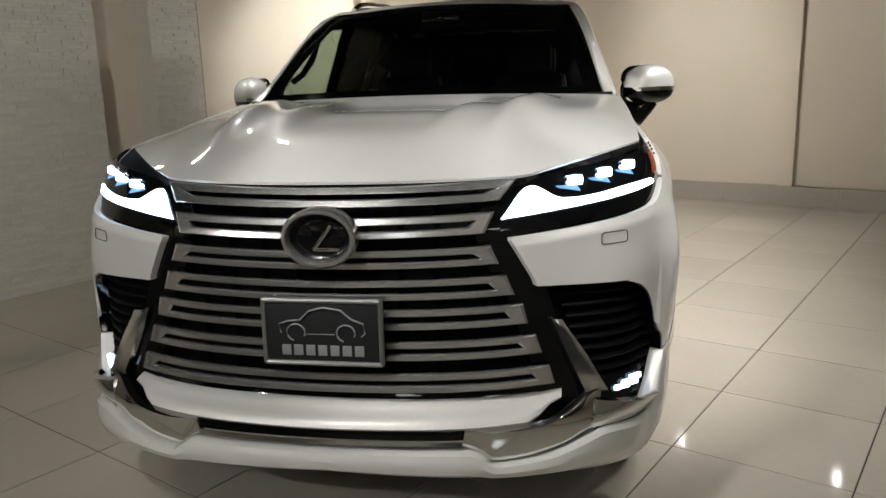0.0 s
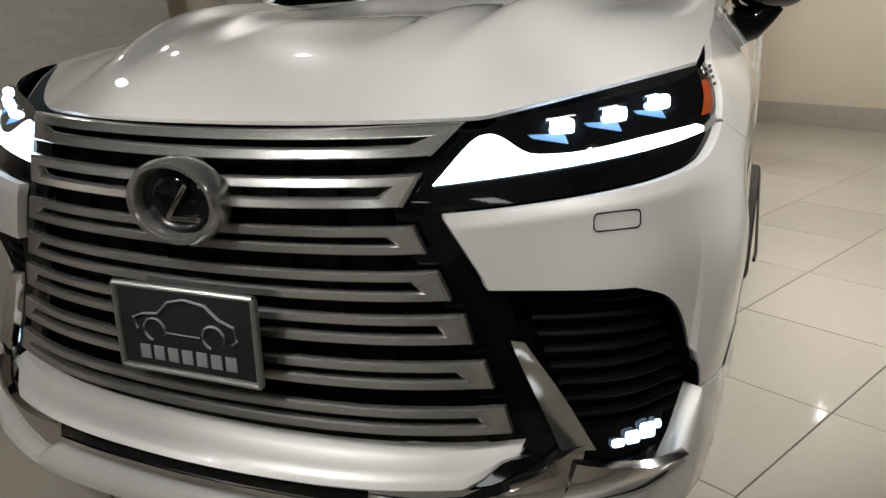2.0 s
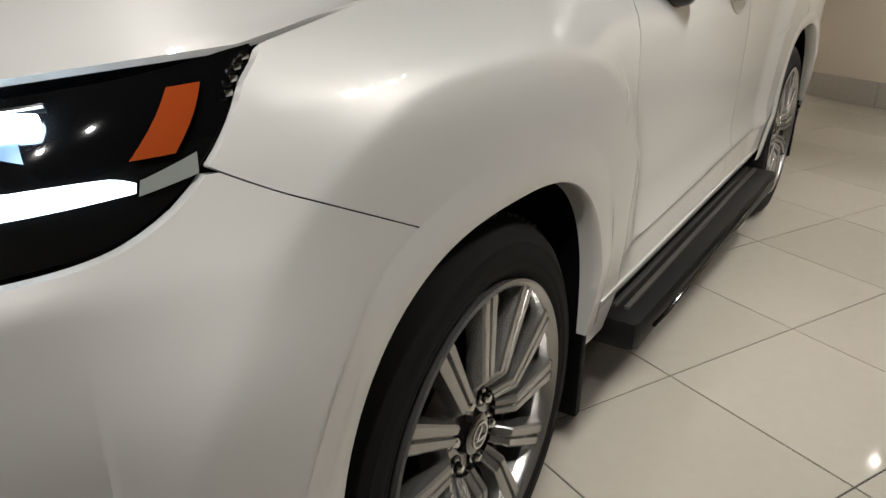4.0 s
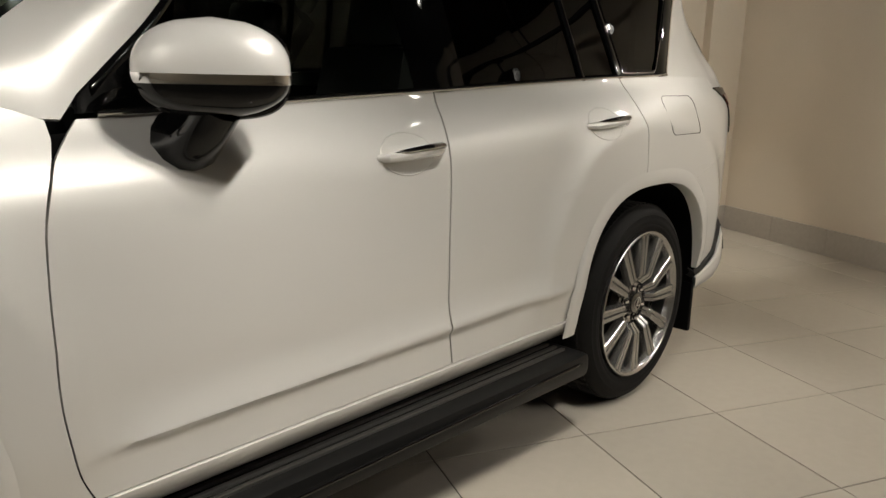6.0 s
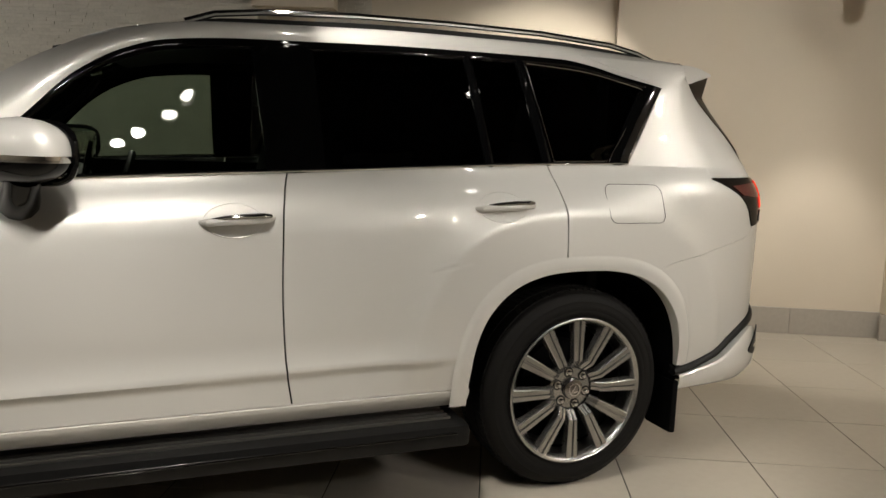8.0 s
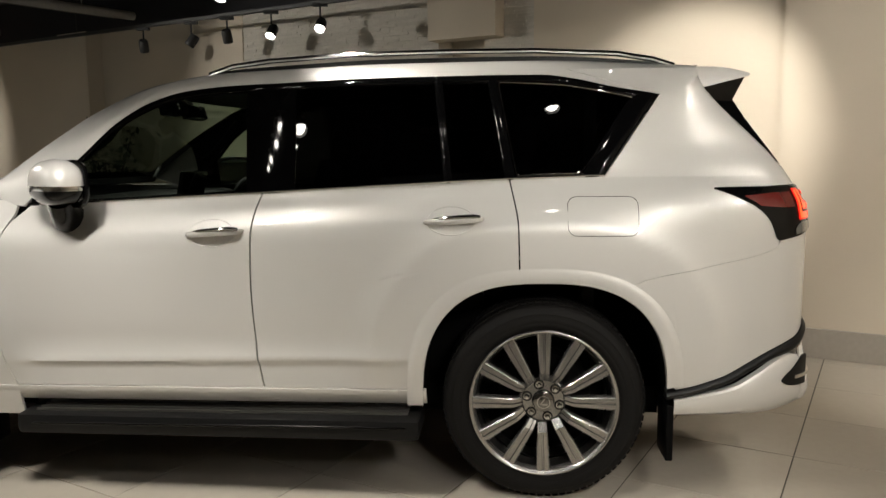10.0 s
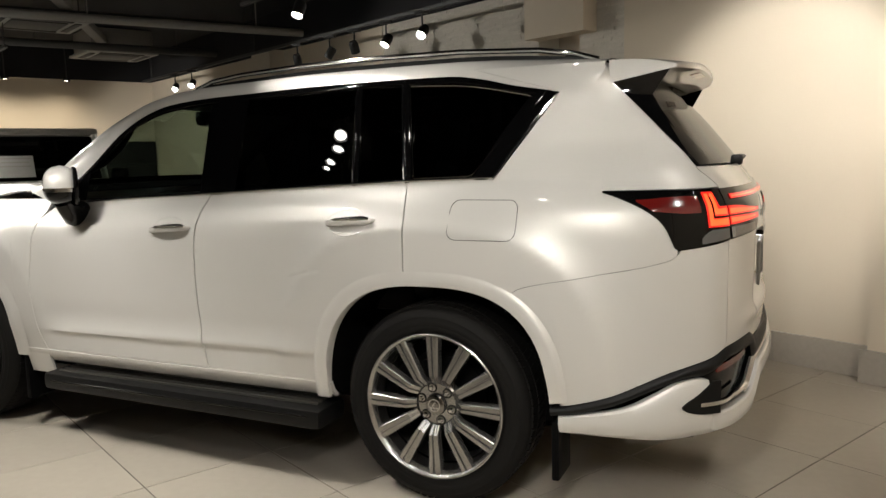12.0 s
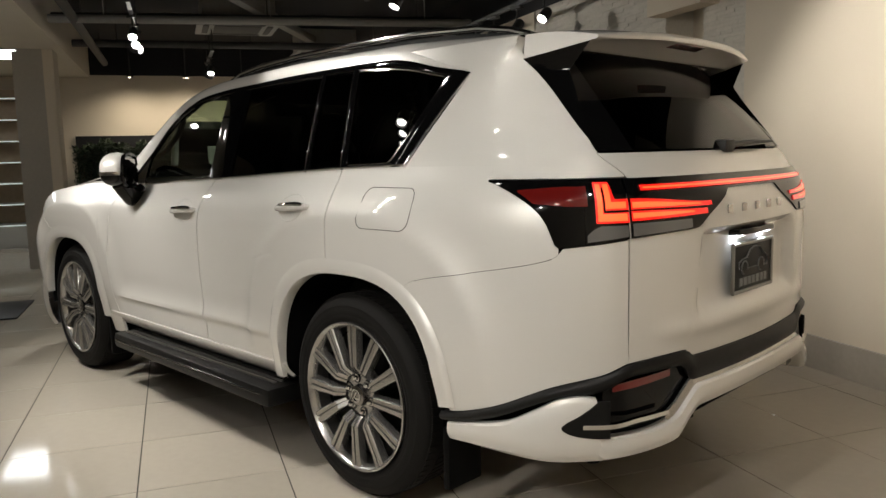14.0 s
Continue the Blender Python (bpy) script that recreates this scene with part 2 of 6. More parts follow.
# left track
spot_lamp(-2.10, -1.25, 2.44, -0.6, -0.6, 0.9, W * 0.16, 0.9)
spot_lamp(-2.10, -1.78, 2.43, -0.8, -1.6, 0.8, W * 0.16, 0.9)
spot_lamp(-2.10, -2.30, 2.43, -2.75, -2.6, 1.0, W, bulb=False)
spot_lamp(-2.10, -2.75, 2.43, -1.5, -3.6, 1.0, W, bulb=False)
spot_lamp(-2.10, -3.40, 2.43, -2.7, -3.9, 1.0, W, bulb=False)
# added lamp, not known to hang here; brightens the stone wall
spot_lamp(1.12, -4.30, 2.50, -2.75, -1.75, 1.5, W * 1.5, 0.9)
spot_lamp(-2.10, -6.90, 2.43, -0.6, -5.2, 0.4, W * 0.2, 0.9)
spot_lamp(-2.10, -6.30, 2.43, -0.4, -4.8, 0.4, W * 0.2, 0.9)
# over the car and before it
spot_lamp(-0.77, -1.00, 2.45, 0.1, -0.7, 0.8, W * 0.25, 1.6)
spot_lamp(0.30, -6.00, 2.46, 0.6, -4.4, 0.4, W * 0.8, 1.5)
# extra lamp, added to brighten the far end of the left wall
spot_lamp(0.30, -6.55, 2.46, -2.75, -8.5, 1.5, W * 1.6, 1.1)
spot_lamp(1.12, -3.84, 2.50, 0.9, -1.9, 0.90, W * 0.38, 1.0)
spot_lamp(1.12, -3.30, 2.50, 1.30, -1.6, 0.85, W * 0.62, 0.8)
# cross track beside the flank: four lamps close together
for u, v, tu, tv, tz, w in ((1.60, 0.80, 0.95, 1.60, 0.20, 0.62), (1.75, 0.79, 1.25, 0.70, 0.15, 0.58), (1.97, 0.74, 1.30, -0.05, 0.40, 0.56), (2.13, 0.71, 1.35, -0.55, 0.55, 0.46)):
    spot_lamp(u, v, 2.45, tu, tv, tz, W * w, 1.25, blend=1.0)
spot_lamp(0.75, 0.85, 2.45, -0.3, 1.1, 1.5, W * 0.35, 1.3)
# front corner of the near side: unseen pair, added to brighten the fender
spot_lamp(2.75, -2.3, 2.50, 1.50, -1.20, 1.0, W * 0.60, 0.8)
spot_lamp(2.75, -1.8, 2.50, 1.42, -0.75, 0.9, W * 0.66, 0.8)
# rear tracks; the v 3.9 row is unseen, added to light tail and walls
spot_lamp(3.2, 3.9, 2.50, -0.2, 2.4, 0.8, W * 0.45, 1.2)
spot_lamp(2.6, 3.9, 2.50, -0.9, 2.5, 0.8, W * 1.1, 1.1, snoot=0.055)
spot_lamp(0.9, 3.9, 2.50, -2.75, 2.35, 1.5, W * 0.55, 0.9, snoot=0.055)
spot_lamp(-0.6, 3.9, 2.50, -2.75, 3.5, 1.4, W * 0.30, 1.5)
spot_lamp(-1.9, 3.9, 2.50, -2.3, 3.7, 0.0, W * 0.7, 1.1, snoot=0.055)
spot_lamp(1.6, 3.9, 2.50, 0.8, 2.2, 0.9, W * 0.4, 0.85, snoot=0.055)
spot_lamp(0.1, 3.9, 2.50, -0.2, 2.4, 1.0, W * 0.35, 0.85, snoot=0.055)
spot_lamp(0.83, 2.09, 2.45, 0.85, 2.5, 0.2, W * 0.35, 1.2, blend=1.0)
# next two are unseen fill, added to brighten the back wall
spot_lamp(-0.25, 2.09, 2.45, 0.9, 4.68, 1.2, W * 0.75, 1.6)
spot_lamp(0.25, 2.09, 2.45, -1.1, 4.68, 1.1, W * 0.45, 1.5)
spot_lamp(-1.10, 2.09, 2.45, -2.75, 1.62, 1.55, W * 1.05, 1.1)

# ---- the showroom ----
U0, U1, V0, V1, HC, HW = -2.75, 6.2, -9.7, 4.68, 3.25, 2.76


def slab(name, u0, u1, v0, v1, z0, z1, material, label="", category="", parent=None, bevel=0.0, kind="structure"):
    bm = bmesh.new()
    box(bm, ((u0 + u1) / 2, (v0 + v1) / 2, (z0 + z1) / 2), (u1 - u0, v1 - v0, z1 - z0), bevel=bevel)
    ob = part(name, bm, material, parent, smooth=False, m=ROOM if parent is None else None)
    if parent is None:
        tagged(ob, label, category, kind=kind)
    elif label:
        ob["label"] = label
    return ob


floor = slab("floor", U0 - 0.6, U1 + 0.2, V0 - 0.3, V1 + 0.5, -0.15, -0.003, GROUT, "glossy beige square floor tiles with dark joints", "floor")
wall_left = slab("wall_left", U0 - 0.55, U0, 0.36, V1 + 0.4, 0, HC, WALL, "plain cream wall with a pilaster and tiled skirting", "wall")
wall_left_far = slab("wall_left_far", U0 - 0.55, U0, V0 - 0.2, -2.75, 0, HC, WALL, "plain cream showroom wall lit by track spots", "wall")
wall_stone = slab("wall_stone", U0 - 0.45, U0 - 0.02, -2.75, -0.52, 0, HC, STONE, "white split-stone clad wall in thin courses", "wall")
wall_recess = slab("wall_recess", U0 - 0.55, U0 - 0.26, -0.52, 0.36, 0, HC, WALL, "shaded cream wall of a narrow recess", "wall")
wall_back = slab("wall_back", U0, U1 + 0.2, V1, V1 + 0.4, 0, HC, WALL, "plain cream wall with a flat pilaster", "wall")
wall_front = slab("wall_front", U0 - 0.4, 3.1, V0 - 0.3, V0, 0, HC, WALL, "far cream wall with a dark lower half", "wall")
wall_right = slab("wall_right", U1, U1 + 0.2, V0 - 0.3, V1 + 0.4, 0, HC, WALL, "plain cream side wall of the showroom", "wall")
ceiling = slab("ceiling", U0 - 0.6, U1 + 0.3, V0 - 4.5, V1 + 0.5, HC, HC + 0.15, CEIL, "black painted open ceiling", "ceiling")
# black painted strip where the walls meet the ceiling
slab("trim_black_left", U0, U0 + 0.02, V0, V1, HW, HC, CEIL, "black painted upper edge of the wall", "trim")
slab("trim_black_front", U0 + 0.02, 3.1, V0, V0 + 0.02, HW, HC, CEIL, "black painted upper edge of the far wall", "trim")
slab("trim_dark_dado", U0 + 0.02, 2.34, V0, V0 + 0.06, 0, 1.75, CEIL, "dark lower half of the far wall", "trim")

# pilasters
slab("pilaster_left", U0, U0 + 0.10, 2.20, 2.95, 0.2, HC, WALL, "flat cream pilaster on the wall", "pilaster")
slab("pilaster_corner", U0, U0 + 0.09, 4.34, V1, 0.2, HC, WALL, "flat cream pilaster beside the room corner", "pilaster")
slab("pilaster_back", 0.72, 0.86, V1 - 0.10, V1, 0.2, HC, WALL, "narrow cream pilaster on the back wall", "pilaster")
slab("pilaster_back_wide", 0.86, U1, V1 - 0.035, V1, 0.2, HC, WALL, "shallow cream wall panel beside the pilaster", "pilaster")
slab("beam_box", U0, U0 + 0.16, -0.52, 0.10, 2.32, HC, WALL, "cream boxed beam end high on the wall", "beam")
slab("pilaster_far", U0, U0 + 0.2, -5.4, -4.9, 0.0, HW, WALL, "cream pilaster on the far wall", "pilaster")


# skirting of stone tiles, each a piece of its own
def skirting(name, a, b, along, at, face, zh=0.2, thick=0.022):
    """Skirting along u or v from a to b; at: the wall plane; face: the way that it stands out."""
    root = tagged(empty(name, ROOM), "beige stone-tile skirting at the wall's foot", "skirting", kind="structure")
    n = max(1, round((b - a) / 0.6))
    for k in range(n):
        p, q = mix(a, b, k / n) + 0.0015, mix(a, b, (k + 1) / n) - 0.0015
        bm = bmesh.new()
        c, s = (((p + q) / 2, at + face * thick / 2, zh / 2 + 0.001), (q - p, thick, zh)) if along == "u" else ((at + face * thick / 2, (p + q) / 2, zh / 2 + 0.001), (thick, q - p, zh))
        box(bm, c, s, bevel=0.002)
        part("skirting_tile", bm, SKIRT, root, smooth=False)
    return root


skirting("baseboard_left", 0.36, 2.20, "v", U0, 1)
skirting("baseboard_pilaster", 2.16, 2.99, "v", U0 + 0.10, 1)
skirting("baseboard_left_rear", 2.99, 4.34, "v", U0, 1)
skirting("baseboard_corner", 4.30, V1, "v", U0 + 0.09, 1)
skirting("baseboard_back", U0 + 0.112, 0.70, "u", V1, -1)
skirting("baseboard_back_pilaster", 0.70, U1, "u", V1 - 0.10, -1)
skirting("baseboard_left_far", V0, -2.75, "v", U0, 1)


# floor tiles, 0.6 m square
def tile_mesh(s, h, b):
    bm = bmesh.new()
    box(bm, (0, 0, -h / 2), (s, s, h))
    top = [e for e in bm.edges if all(v.co.z > -1e-6 for v in e.verts)]
    bmesh.ops.bevel(bm, geom=top, offset=b, segments=1, affect="EDGES")
    me = bpy.data.meshes.new("floor_tile")
    bm.to_mesh(me)
    bm.free()
    me.materials.append(TILE)
    return me


def lay_floor():
    me = tile_mesh(0.5952, 0.02, 0.0012)
    cells = []
    for i in range(-9, 9):
        for j in range(-17, 10):
            u, v = 1.672 + 0.6 * (i + 0.5), -0.464 + 0.6 * (j + 0.5)
            if U0 - 0.3 < u < U1 + 0.1 and V0 - 0.1 < v < V1 + 0.3:
                cells.append((u, v))
    near = [c for c in cells if c[1] > -5.6][:300]
    rest = [c for c in cells if c not in set(near)]
    for u, v in near:
        ob = new("floor_tile", me)
        ob.parent = floor
        ob.matrix_basis = pose(u, v, random.uniform(-0.0004, 0.0004))
    bm = bmesh.new()
    for u, v in rest:
        box(bm, (u, v, -0.01), (0.5952, 0.5952, 0.02))
    if rest:
        ob = part("far_floor_tiles", bm, TILE, floor, smooth=False)
        tagged(ob, kind="stuff")


# split-stone cladding
def clad(u_face, v0, v1, z1, root, normal="u"):
    """Thin stone strips in courses, uneven in depth; the middle ones are pieces of their own."""
    bm = bmesh.new()
    course, z, k = 0.026, 0.0, 0
    singles = 0
    while z < z1 - 0.01:
        v = v0 - random.uniform(0, 0.15)
        while v < v1 - 0.005:
            w = random.uniform(0.05, 0.19)
            a, b = max(v, v0), min(v + w, v1)
            if b - a > 0.012:
                d = random.uniform(0.006, 0.014)
                c, s = (u_face + d / 2, (a + b) / 2, z + course / 2), (d, b - a - 0.0012, course - 0.0014)
                if singles < 290 and 0.7 < z < 2.4:
                    b1 = bmesh.new()
                    box(b1, c, s)
                    part("stone_strip", b1, STONE, root, smooth=False)
                    singles += 1
                else:
                    box(bm, c, s)
            v += w
        z += course
    tagged(part("stone_strips", bm, STONE, root, smooth=False), kind="stuff")


clad(U0 - 0.02, -2.75, -0.52, HW, wall_stone)
pillar = slab("pilaster_stone", U0 - 0.3, U0 - 0.02, -0.08, 0.36, 0, HC, STONE, "split-stone clad pilaster beside a recess", "pilaster")
clad(U0 - 0.02, -0.08, 0.36, HW, pillar)

# ---- the car: large white luxury SUV, front towards -y ----
car = tagged(empty("suv_car"), "glossy pearl-white luxury SUV with lit lamps on showroom tiles", "car")


def plan_table():
    """Half outline of the body seen from above, from the nose to the tail."""
    ctl = [(-0.3, -2.405), (0, -2.42), (0.30, -2.405), (0.51, -2.365), (0.705, -2.288), (0.833, -2.195), (0.913, -2.083), (0.953, -1.95), (0.970, -1.75), (0.973, -1.4), (0.972, -0.8), (0.972, 0.0), (0.972, 0.8),
           (0.973, 1.4), (0.968, 1.8), (0.948, 2.05), (0.91, 2.23), (0.84, 2.39), (0.73, 2.495), (0.5, 2.565), (0.25, 2.592), (0, 2.60), (-0.25, 2.592)]
    out = []
    for i in range(1, len(ctl) - 2):
        p0, p1, p2, p3 = (np.array(ctl[i + k]) for k in (-1, 0, 1, 2))
        for t in np.linspace(0, 1, 24, endpoint=False):
            out.append(0.5 * (2 * p1 + (p2 - p0) * t + (2 * p0 - 5 * p1 + 4 * p2 - p3) * t * t + (3 * p1 - p0 - 3 * p2 + p3) * t ** 3))
    out.append(np.array(ctl[-2], float))
    out = np.array(out)
    s = np.concatenate([[0], np.cumsum(np.hypot(*np.diff(out, axis=0).T))])
    k = int(np.argmin(np.abs(out[:, 1]) + (out[:, 0] < 0.9) * 9))
    return s - s[k] + out[k, 1], out


ARCH_FRONT = 0.935           # the front arches are a little smaller
PLAN_S, PLAN_P = plan_table()
S0, S1 = float(PLAN_S[0]), float(PLAN_S[-1])
tumble = curve((0.2, 0.075), (0.35, 0.035), (0.45, 0.014), (0.60, 0.012), (0.75, 0.003), (0.95, 0.0), (1.04, 0.004), (1.10, 0.016), (1.17, 0.052), (1.22, 0.090), (1.245, 0.104), (1.32, 0.130), (1.47, 0.185), (1.62, 0.242), (1.70, 0.285), (1.76, 0.36))
rear_lean = curve((0.4, 0.0), (1.05, 0.0), (1.18, 0.018), (1.25, 0.055), (1.335, 0.115), (1.5, 0.285), (1.645, 0.455), (1.78, 0.62))
front_lean = curve((0.2, -0.06), (0.30, -0.10), (0.40, -0.09), (0.47, -0.035), (0.6, -0.012), (0.75, 0.0), (0.92, 0.0), (0.972, 0.018), (1.06, 0.085), (1.14, 0.17))


def blister(y, z):
    """Boxed swell round the wheel arches: level inside, a crease at its rim, then falling away."""
    best = 0.0
    for cy, f, kc in ((-1.425, ARCH_FRONT, 1.48), (1.425, 1.0, 1.46)):
        k = ((abs(y - cy) / (0.482 * f)) ** 2.7 + (max(0.0, z - 0.40) / (0.492 * f)) ** 2.7) ** (1 / 2.7)
        t = min(1.0, max(0.0, (kc + 0.26 - k) / 0.26))
        best = max(best, 0.024 * t * t * smooth01(0.42, 0.62, z))
    return best


def door_wave(y, z):
    """The doors flare out above the sill, down to their lower crease."""
    w = smooth01(-0.80, -0.62, y) * (1 - smooth01(0.70, 1.0, y))
    zc = 0.570 + 0.012 * y
    return 0.018 * w * (max(0.15, 1 - (zc - z) / 0.024) if z < zc else max(0.0, 1 - (z - zc) / 0.12) ** 2)


def skin(s, z, out=0.0):
    """A point of the body's left skin: s along the outline (s = y on the flanks), z up, out proud of it."""
    s = min(max(s, S0), S1)
    x, y = float(np.interp(s, PLAN_S, PLAN_P[:, 0])), float(np.interp(s, PLAN_S, PLAN_P[:, 1]))
    e = 0.01
    xa, ya = float(np.interp(s - e, PLAN_S, PLAN_P[:, 0])), float(np.interp(s - e, PLAN_S, PLAN_P[:, 1]))
    xb, yb = float(np.interp(s + e, PLAN_S, PLAN_P[:, 0])), float(np.interp(s + e, PLAN_S, PLAN_P[:, 1]))
    n = Vector((yb - ya, -(xb - xa), 0)).normalized()
    belt = 0.045 * (min(max(y, -0.6), 1.9) - 0.28) * smooth01(0.9, 1.2, z)
    wx = x / 0.972 * (1 - 0.45 * smooth01(2.15, 2.5, y) * (1 - smooth01(1.3, 1.6, z)))
    swell = (blister(y, z) + door_wave(y, z)) if -2.1 < y < 2.2 else 0.0
    X = x - tumble(z - belt) * wx + swell * smooth01(0.80, 0.95, x)
    Y = y - rear_lean(z) * min(1.0, max(0.0, (y - 2.05) / 0.55)) + front_lean(z) * min(1.0, max(0.0, (-1.9 - y) / 0.4))
    if y > 2.05 and z > 1.335:
        Y += 0.075 * smooth01(1.30, 1.66, z) * max(0.0, 1 - (x / 0.86) ** 2)
    box_out = 0.030 * smooth01(-2.48, -2.16, s) * (1 - smooth01(-1.95, -1.72, s)) * (1 - smooth01(0.78, 0.97, z)) if s < -1.7 else 0.0
    return Vector((X, Y, z)) + n * (out + box_out)


def s_at(value, axis, z, a, b):
    """The s between a and b at which the skin has this x (axis 0) or y (axis 1) at height z."""
    fa = skin(a, z)[axis] - value
    for _ in range(30):
        m = (a + b) / 2
        fm = skin(m, z)[axis] - value
        if (fm > 0) == (fa > 0):
            a, fa = m, fm
        else:
            b = m
    return (a + b) / 2


def front_s(x, z=0.8):
    return s_at(x, 0, z, S0, -1.9)


def rear_s(x, z=0.9):
    return s_at(x, 0, z, 2.0, S1)


def inward(p):
    """The way into the body from a point of the skin."""
    return (Vector((0, max(-1.7, min(1.7, p.y)), 0.85)) - Vector(p)).normalized()


def flank(name, fn, nu, nv, material, parent, label="", depth=0.014, both=True, sharp=35):
    """A skin panel on the left flank and its mirror on the right."""
    made = []
    for side in ((1, -1) if both else (1,)):
        bm = bmesh.new()
        sheet(bm, fn, nu, nv, depth, inward)
        if side < 0:
            bmesh.ops.scale(bm, vec=(-1, 1, 1), verts=bm.verts[:])
        made.append(part(name, bm, material, parent, label, sharp=sharp))
    return made


def across(name, edge, zfn, nu, nv, material, parent, label="", depth=0.012, end="rear", out=0.0, sharp=35):
    """A panel across the nose or the tail. edge(z): s of its outer edge; zfn(a, v): height, a = 0 in the middle to 1 at the edge."""
    mid = S1 if end == "rear" else S0

    def fn(u, v):
        a = abs(2 * u - 1)
        z = zfn(a, v)
        p = skin(mix(mid, edge(z), a), z, out)
        return Vector((p.x * (1 if u >= 0.5 else -1), p.y, p.z))
    bm = bmesh.new()
    sheet(bm, fn, nu, nv, depth, inward)
    return part(name, bm, material, parent, label, sharp=sharp)


belt_z = curve((-0.9, 1.19), (-0.48, 1.203), (-0.07, 1.224), (0.29, 1.240), (0.81, 1.266), (1.29, 1.289), (1.52, 1.296), (1.7, 1.302))
dlo_z = curve((-0.72, 1.215), (-0.62, 1.30), (-0.52, 1.385), (-0.374, 1.532), (-0.231, 1.622), (-0.09, 1.668), (0.12, 1.69), (0.38, 1.70), (0.8, 1.713), (1.22, 1.716), (1.42, 1.714), (1.55, 1.697), (1.70, 1.662), (1.89, 1.628))
roof_z = curve((-0.93, 1.262), (-0.80, 1.362), (-0.67, 1.457), (-0.46, 1.596), (-0.23, 1.700), (0.04, 1.748), (0.36, 1.765), (0.78, 1.780), (1.38, 1.783), (1.98, 1.756), (2.10, 1.742))
roof_x = curve((-0.93, 0.80), (-0.67, 0.745), (-0.46, 0.695), (-0.23, 0.645), (0.04, 0.615), (0.5, 0.60), (1.5, 0.60), (2.1, 0.575))
hood_z = curve((-1.95, 1.128), (-1.7, 1.165), (-1.4, 1.205), (-1.1, 1.247), (-0.97, 1.262), (-0.88, 1.240), (-0.76, 1.196))
door_front = curve((0.36, -0.70), (0.42, -0.735), (0.55, -0.79), (0.75, -0.815), (1.0, -0.805), (1.12, -0.77), (1.2, -0.70))
b_line = curve((0.455, 0.292), (0.62, 0.268), (0.9, 0.255), (1.08, 0.258), (1.18, 0.270), (1.25, 0.288))
c_line = curve((0.9, 1.328), (1.12, 1.322), (1.22, 1.305), (1.29, 1.289))
SILL = 0.458


def arch(cy, k=1.0):
    """Wheel arch edge round (cy, 0.40): half-height and half-width times k."""
    f = ARCH_FRONT if cy < 0 else 1.0

    def point(a):
        c, sn = math.cos(a), math.sin(a)
        r = (abs(c / 0.482) ** 2.7 + abs(sn / 0.492) ** 2.7) ** (-1 / 2.7) * f
        return cy + r * c * k, 0.40 + r * sn * (1 + (k - 1) * 0.9)
    return point


def arch_z(cy, y, grow=0.0):
    f = ARCH_FRONT if cy < 0 else 1.0
    d = abs(y - cy) / (0.482 * f + grow)
    return 0.0 if d >= 1 else 0.40 + (0.492 * f + grow) * (1 - d ** 2.7) ** (1 / 2.7)


# dark body behind the gaps
S_BACK = rear_s(0.70, 0.9)


def hull():
    flank("door_backing", lambda u, v: skin(mix(-0.90, 0.90, u), mix(0.40, 1.17, v), -0.022), 30, 8, UNDER, car, "", depth=0.0)
    flank("quarter_backing", lambda u, v: skin(mix(1.93, S_BACK, u), mix(0.46, 1.2, v), -0.024), 30, 8, UNDER, car, "", depth=0.0)
    bm = bmesh.new()
    box(bm, (0, 0.1, 0.37), (1.5, 4.6, 0.10), bevel=0.03)
    part("floor_pan", bm, UNDER, car, "dark floor pan")
    bm = bmesh.new()
    box(bm, (0, 0.1, 0.60), (1.16, 3.9, 0.40), bevel=0.05)
    part("underbody", bm, UNDER, car, "dark underbody")
    for cy in (-1.425, 1.425):
        for side in (1, -1):
            b2 = bmesh.new()
            ar = arch(cy, 1.015)

            def fn(u, v):
                y, z = ar(mix(-0.05, math.pi + 0.05, u))
                return Vector((side * mix(0.60, 0.955, v), y, z + 0.004))
            sheet(b2, fn, 30, 4)
            sheet(b2, lambda u, v: Vector((side * 0.60, cy + mix(-0.52, 0.52, u), mix(0.25, 0.93, v))), 2, 2)
            part("arch_liner", b2, UNDER, car, "black wheel arch liner")


hull()


# side panels
lamp_low_edge = curve((-2.70, 0.914), (-2.40, 0.942), (-2.14, 0.969), (-2.085, 0.980), (-2.03, 1.006), (-1.985, 1.043), (-1.92, 1.100), (-1.862, 1.139), (-1.80, 1.22))
fender_seam = lambda y: 1.040 - 0.464 * (y + 1.986)


def p_fender(u, v):
    y = mix(-1.986, -0.757, u)
    low = max(0.32, arch_z(-1.425, y, 0.045))
    if y < -1.62:
        low = max(low, fender_seam(y))
    zt = max(low + 0.002, min(hood_z(y), lamp_low_edge(y)))
    z = mix(low, zt, v)
    if y > -0.95:
        y = mix(y, min(y, door_front(z) - 0.004 - (-0.757 - y)), smooth01(-0.95, -0.76, y))
    return skin(y, z)


flank("front_fender", p_fender, 90, 26, PAINT, car)
def p_front_door(u, v):
    zl, zr = mix(SILL, 1.200, v), mix(SILL, 1.238, v)
    y = mix(door_front(zl), b_line(zr) - 0.003, u)
    return skin(y, mix(SILL, belt_z(y), v))


flank("front_door", p_front_door, 34, 64, PAINT, car)


def p_rear_door(u, v):
    left = b_line(mix(SILL, 1.238, v)) + 0.003
    z = mix(SILL, 1.289, v)
    d = (z - 0.40) / 0.55
    right = c_line(z) - 0.003 if z > 0.93 else 1.425 - 0.54 * max(0.0, 1 - d ** 2.7) ** (1 / 2.7)
    if z <= 0.93:
        right = min(right, 1.325)
    y = mix(left, right, u)
    return skin(y, mix(SILL, belt_z(y), v))


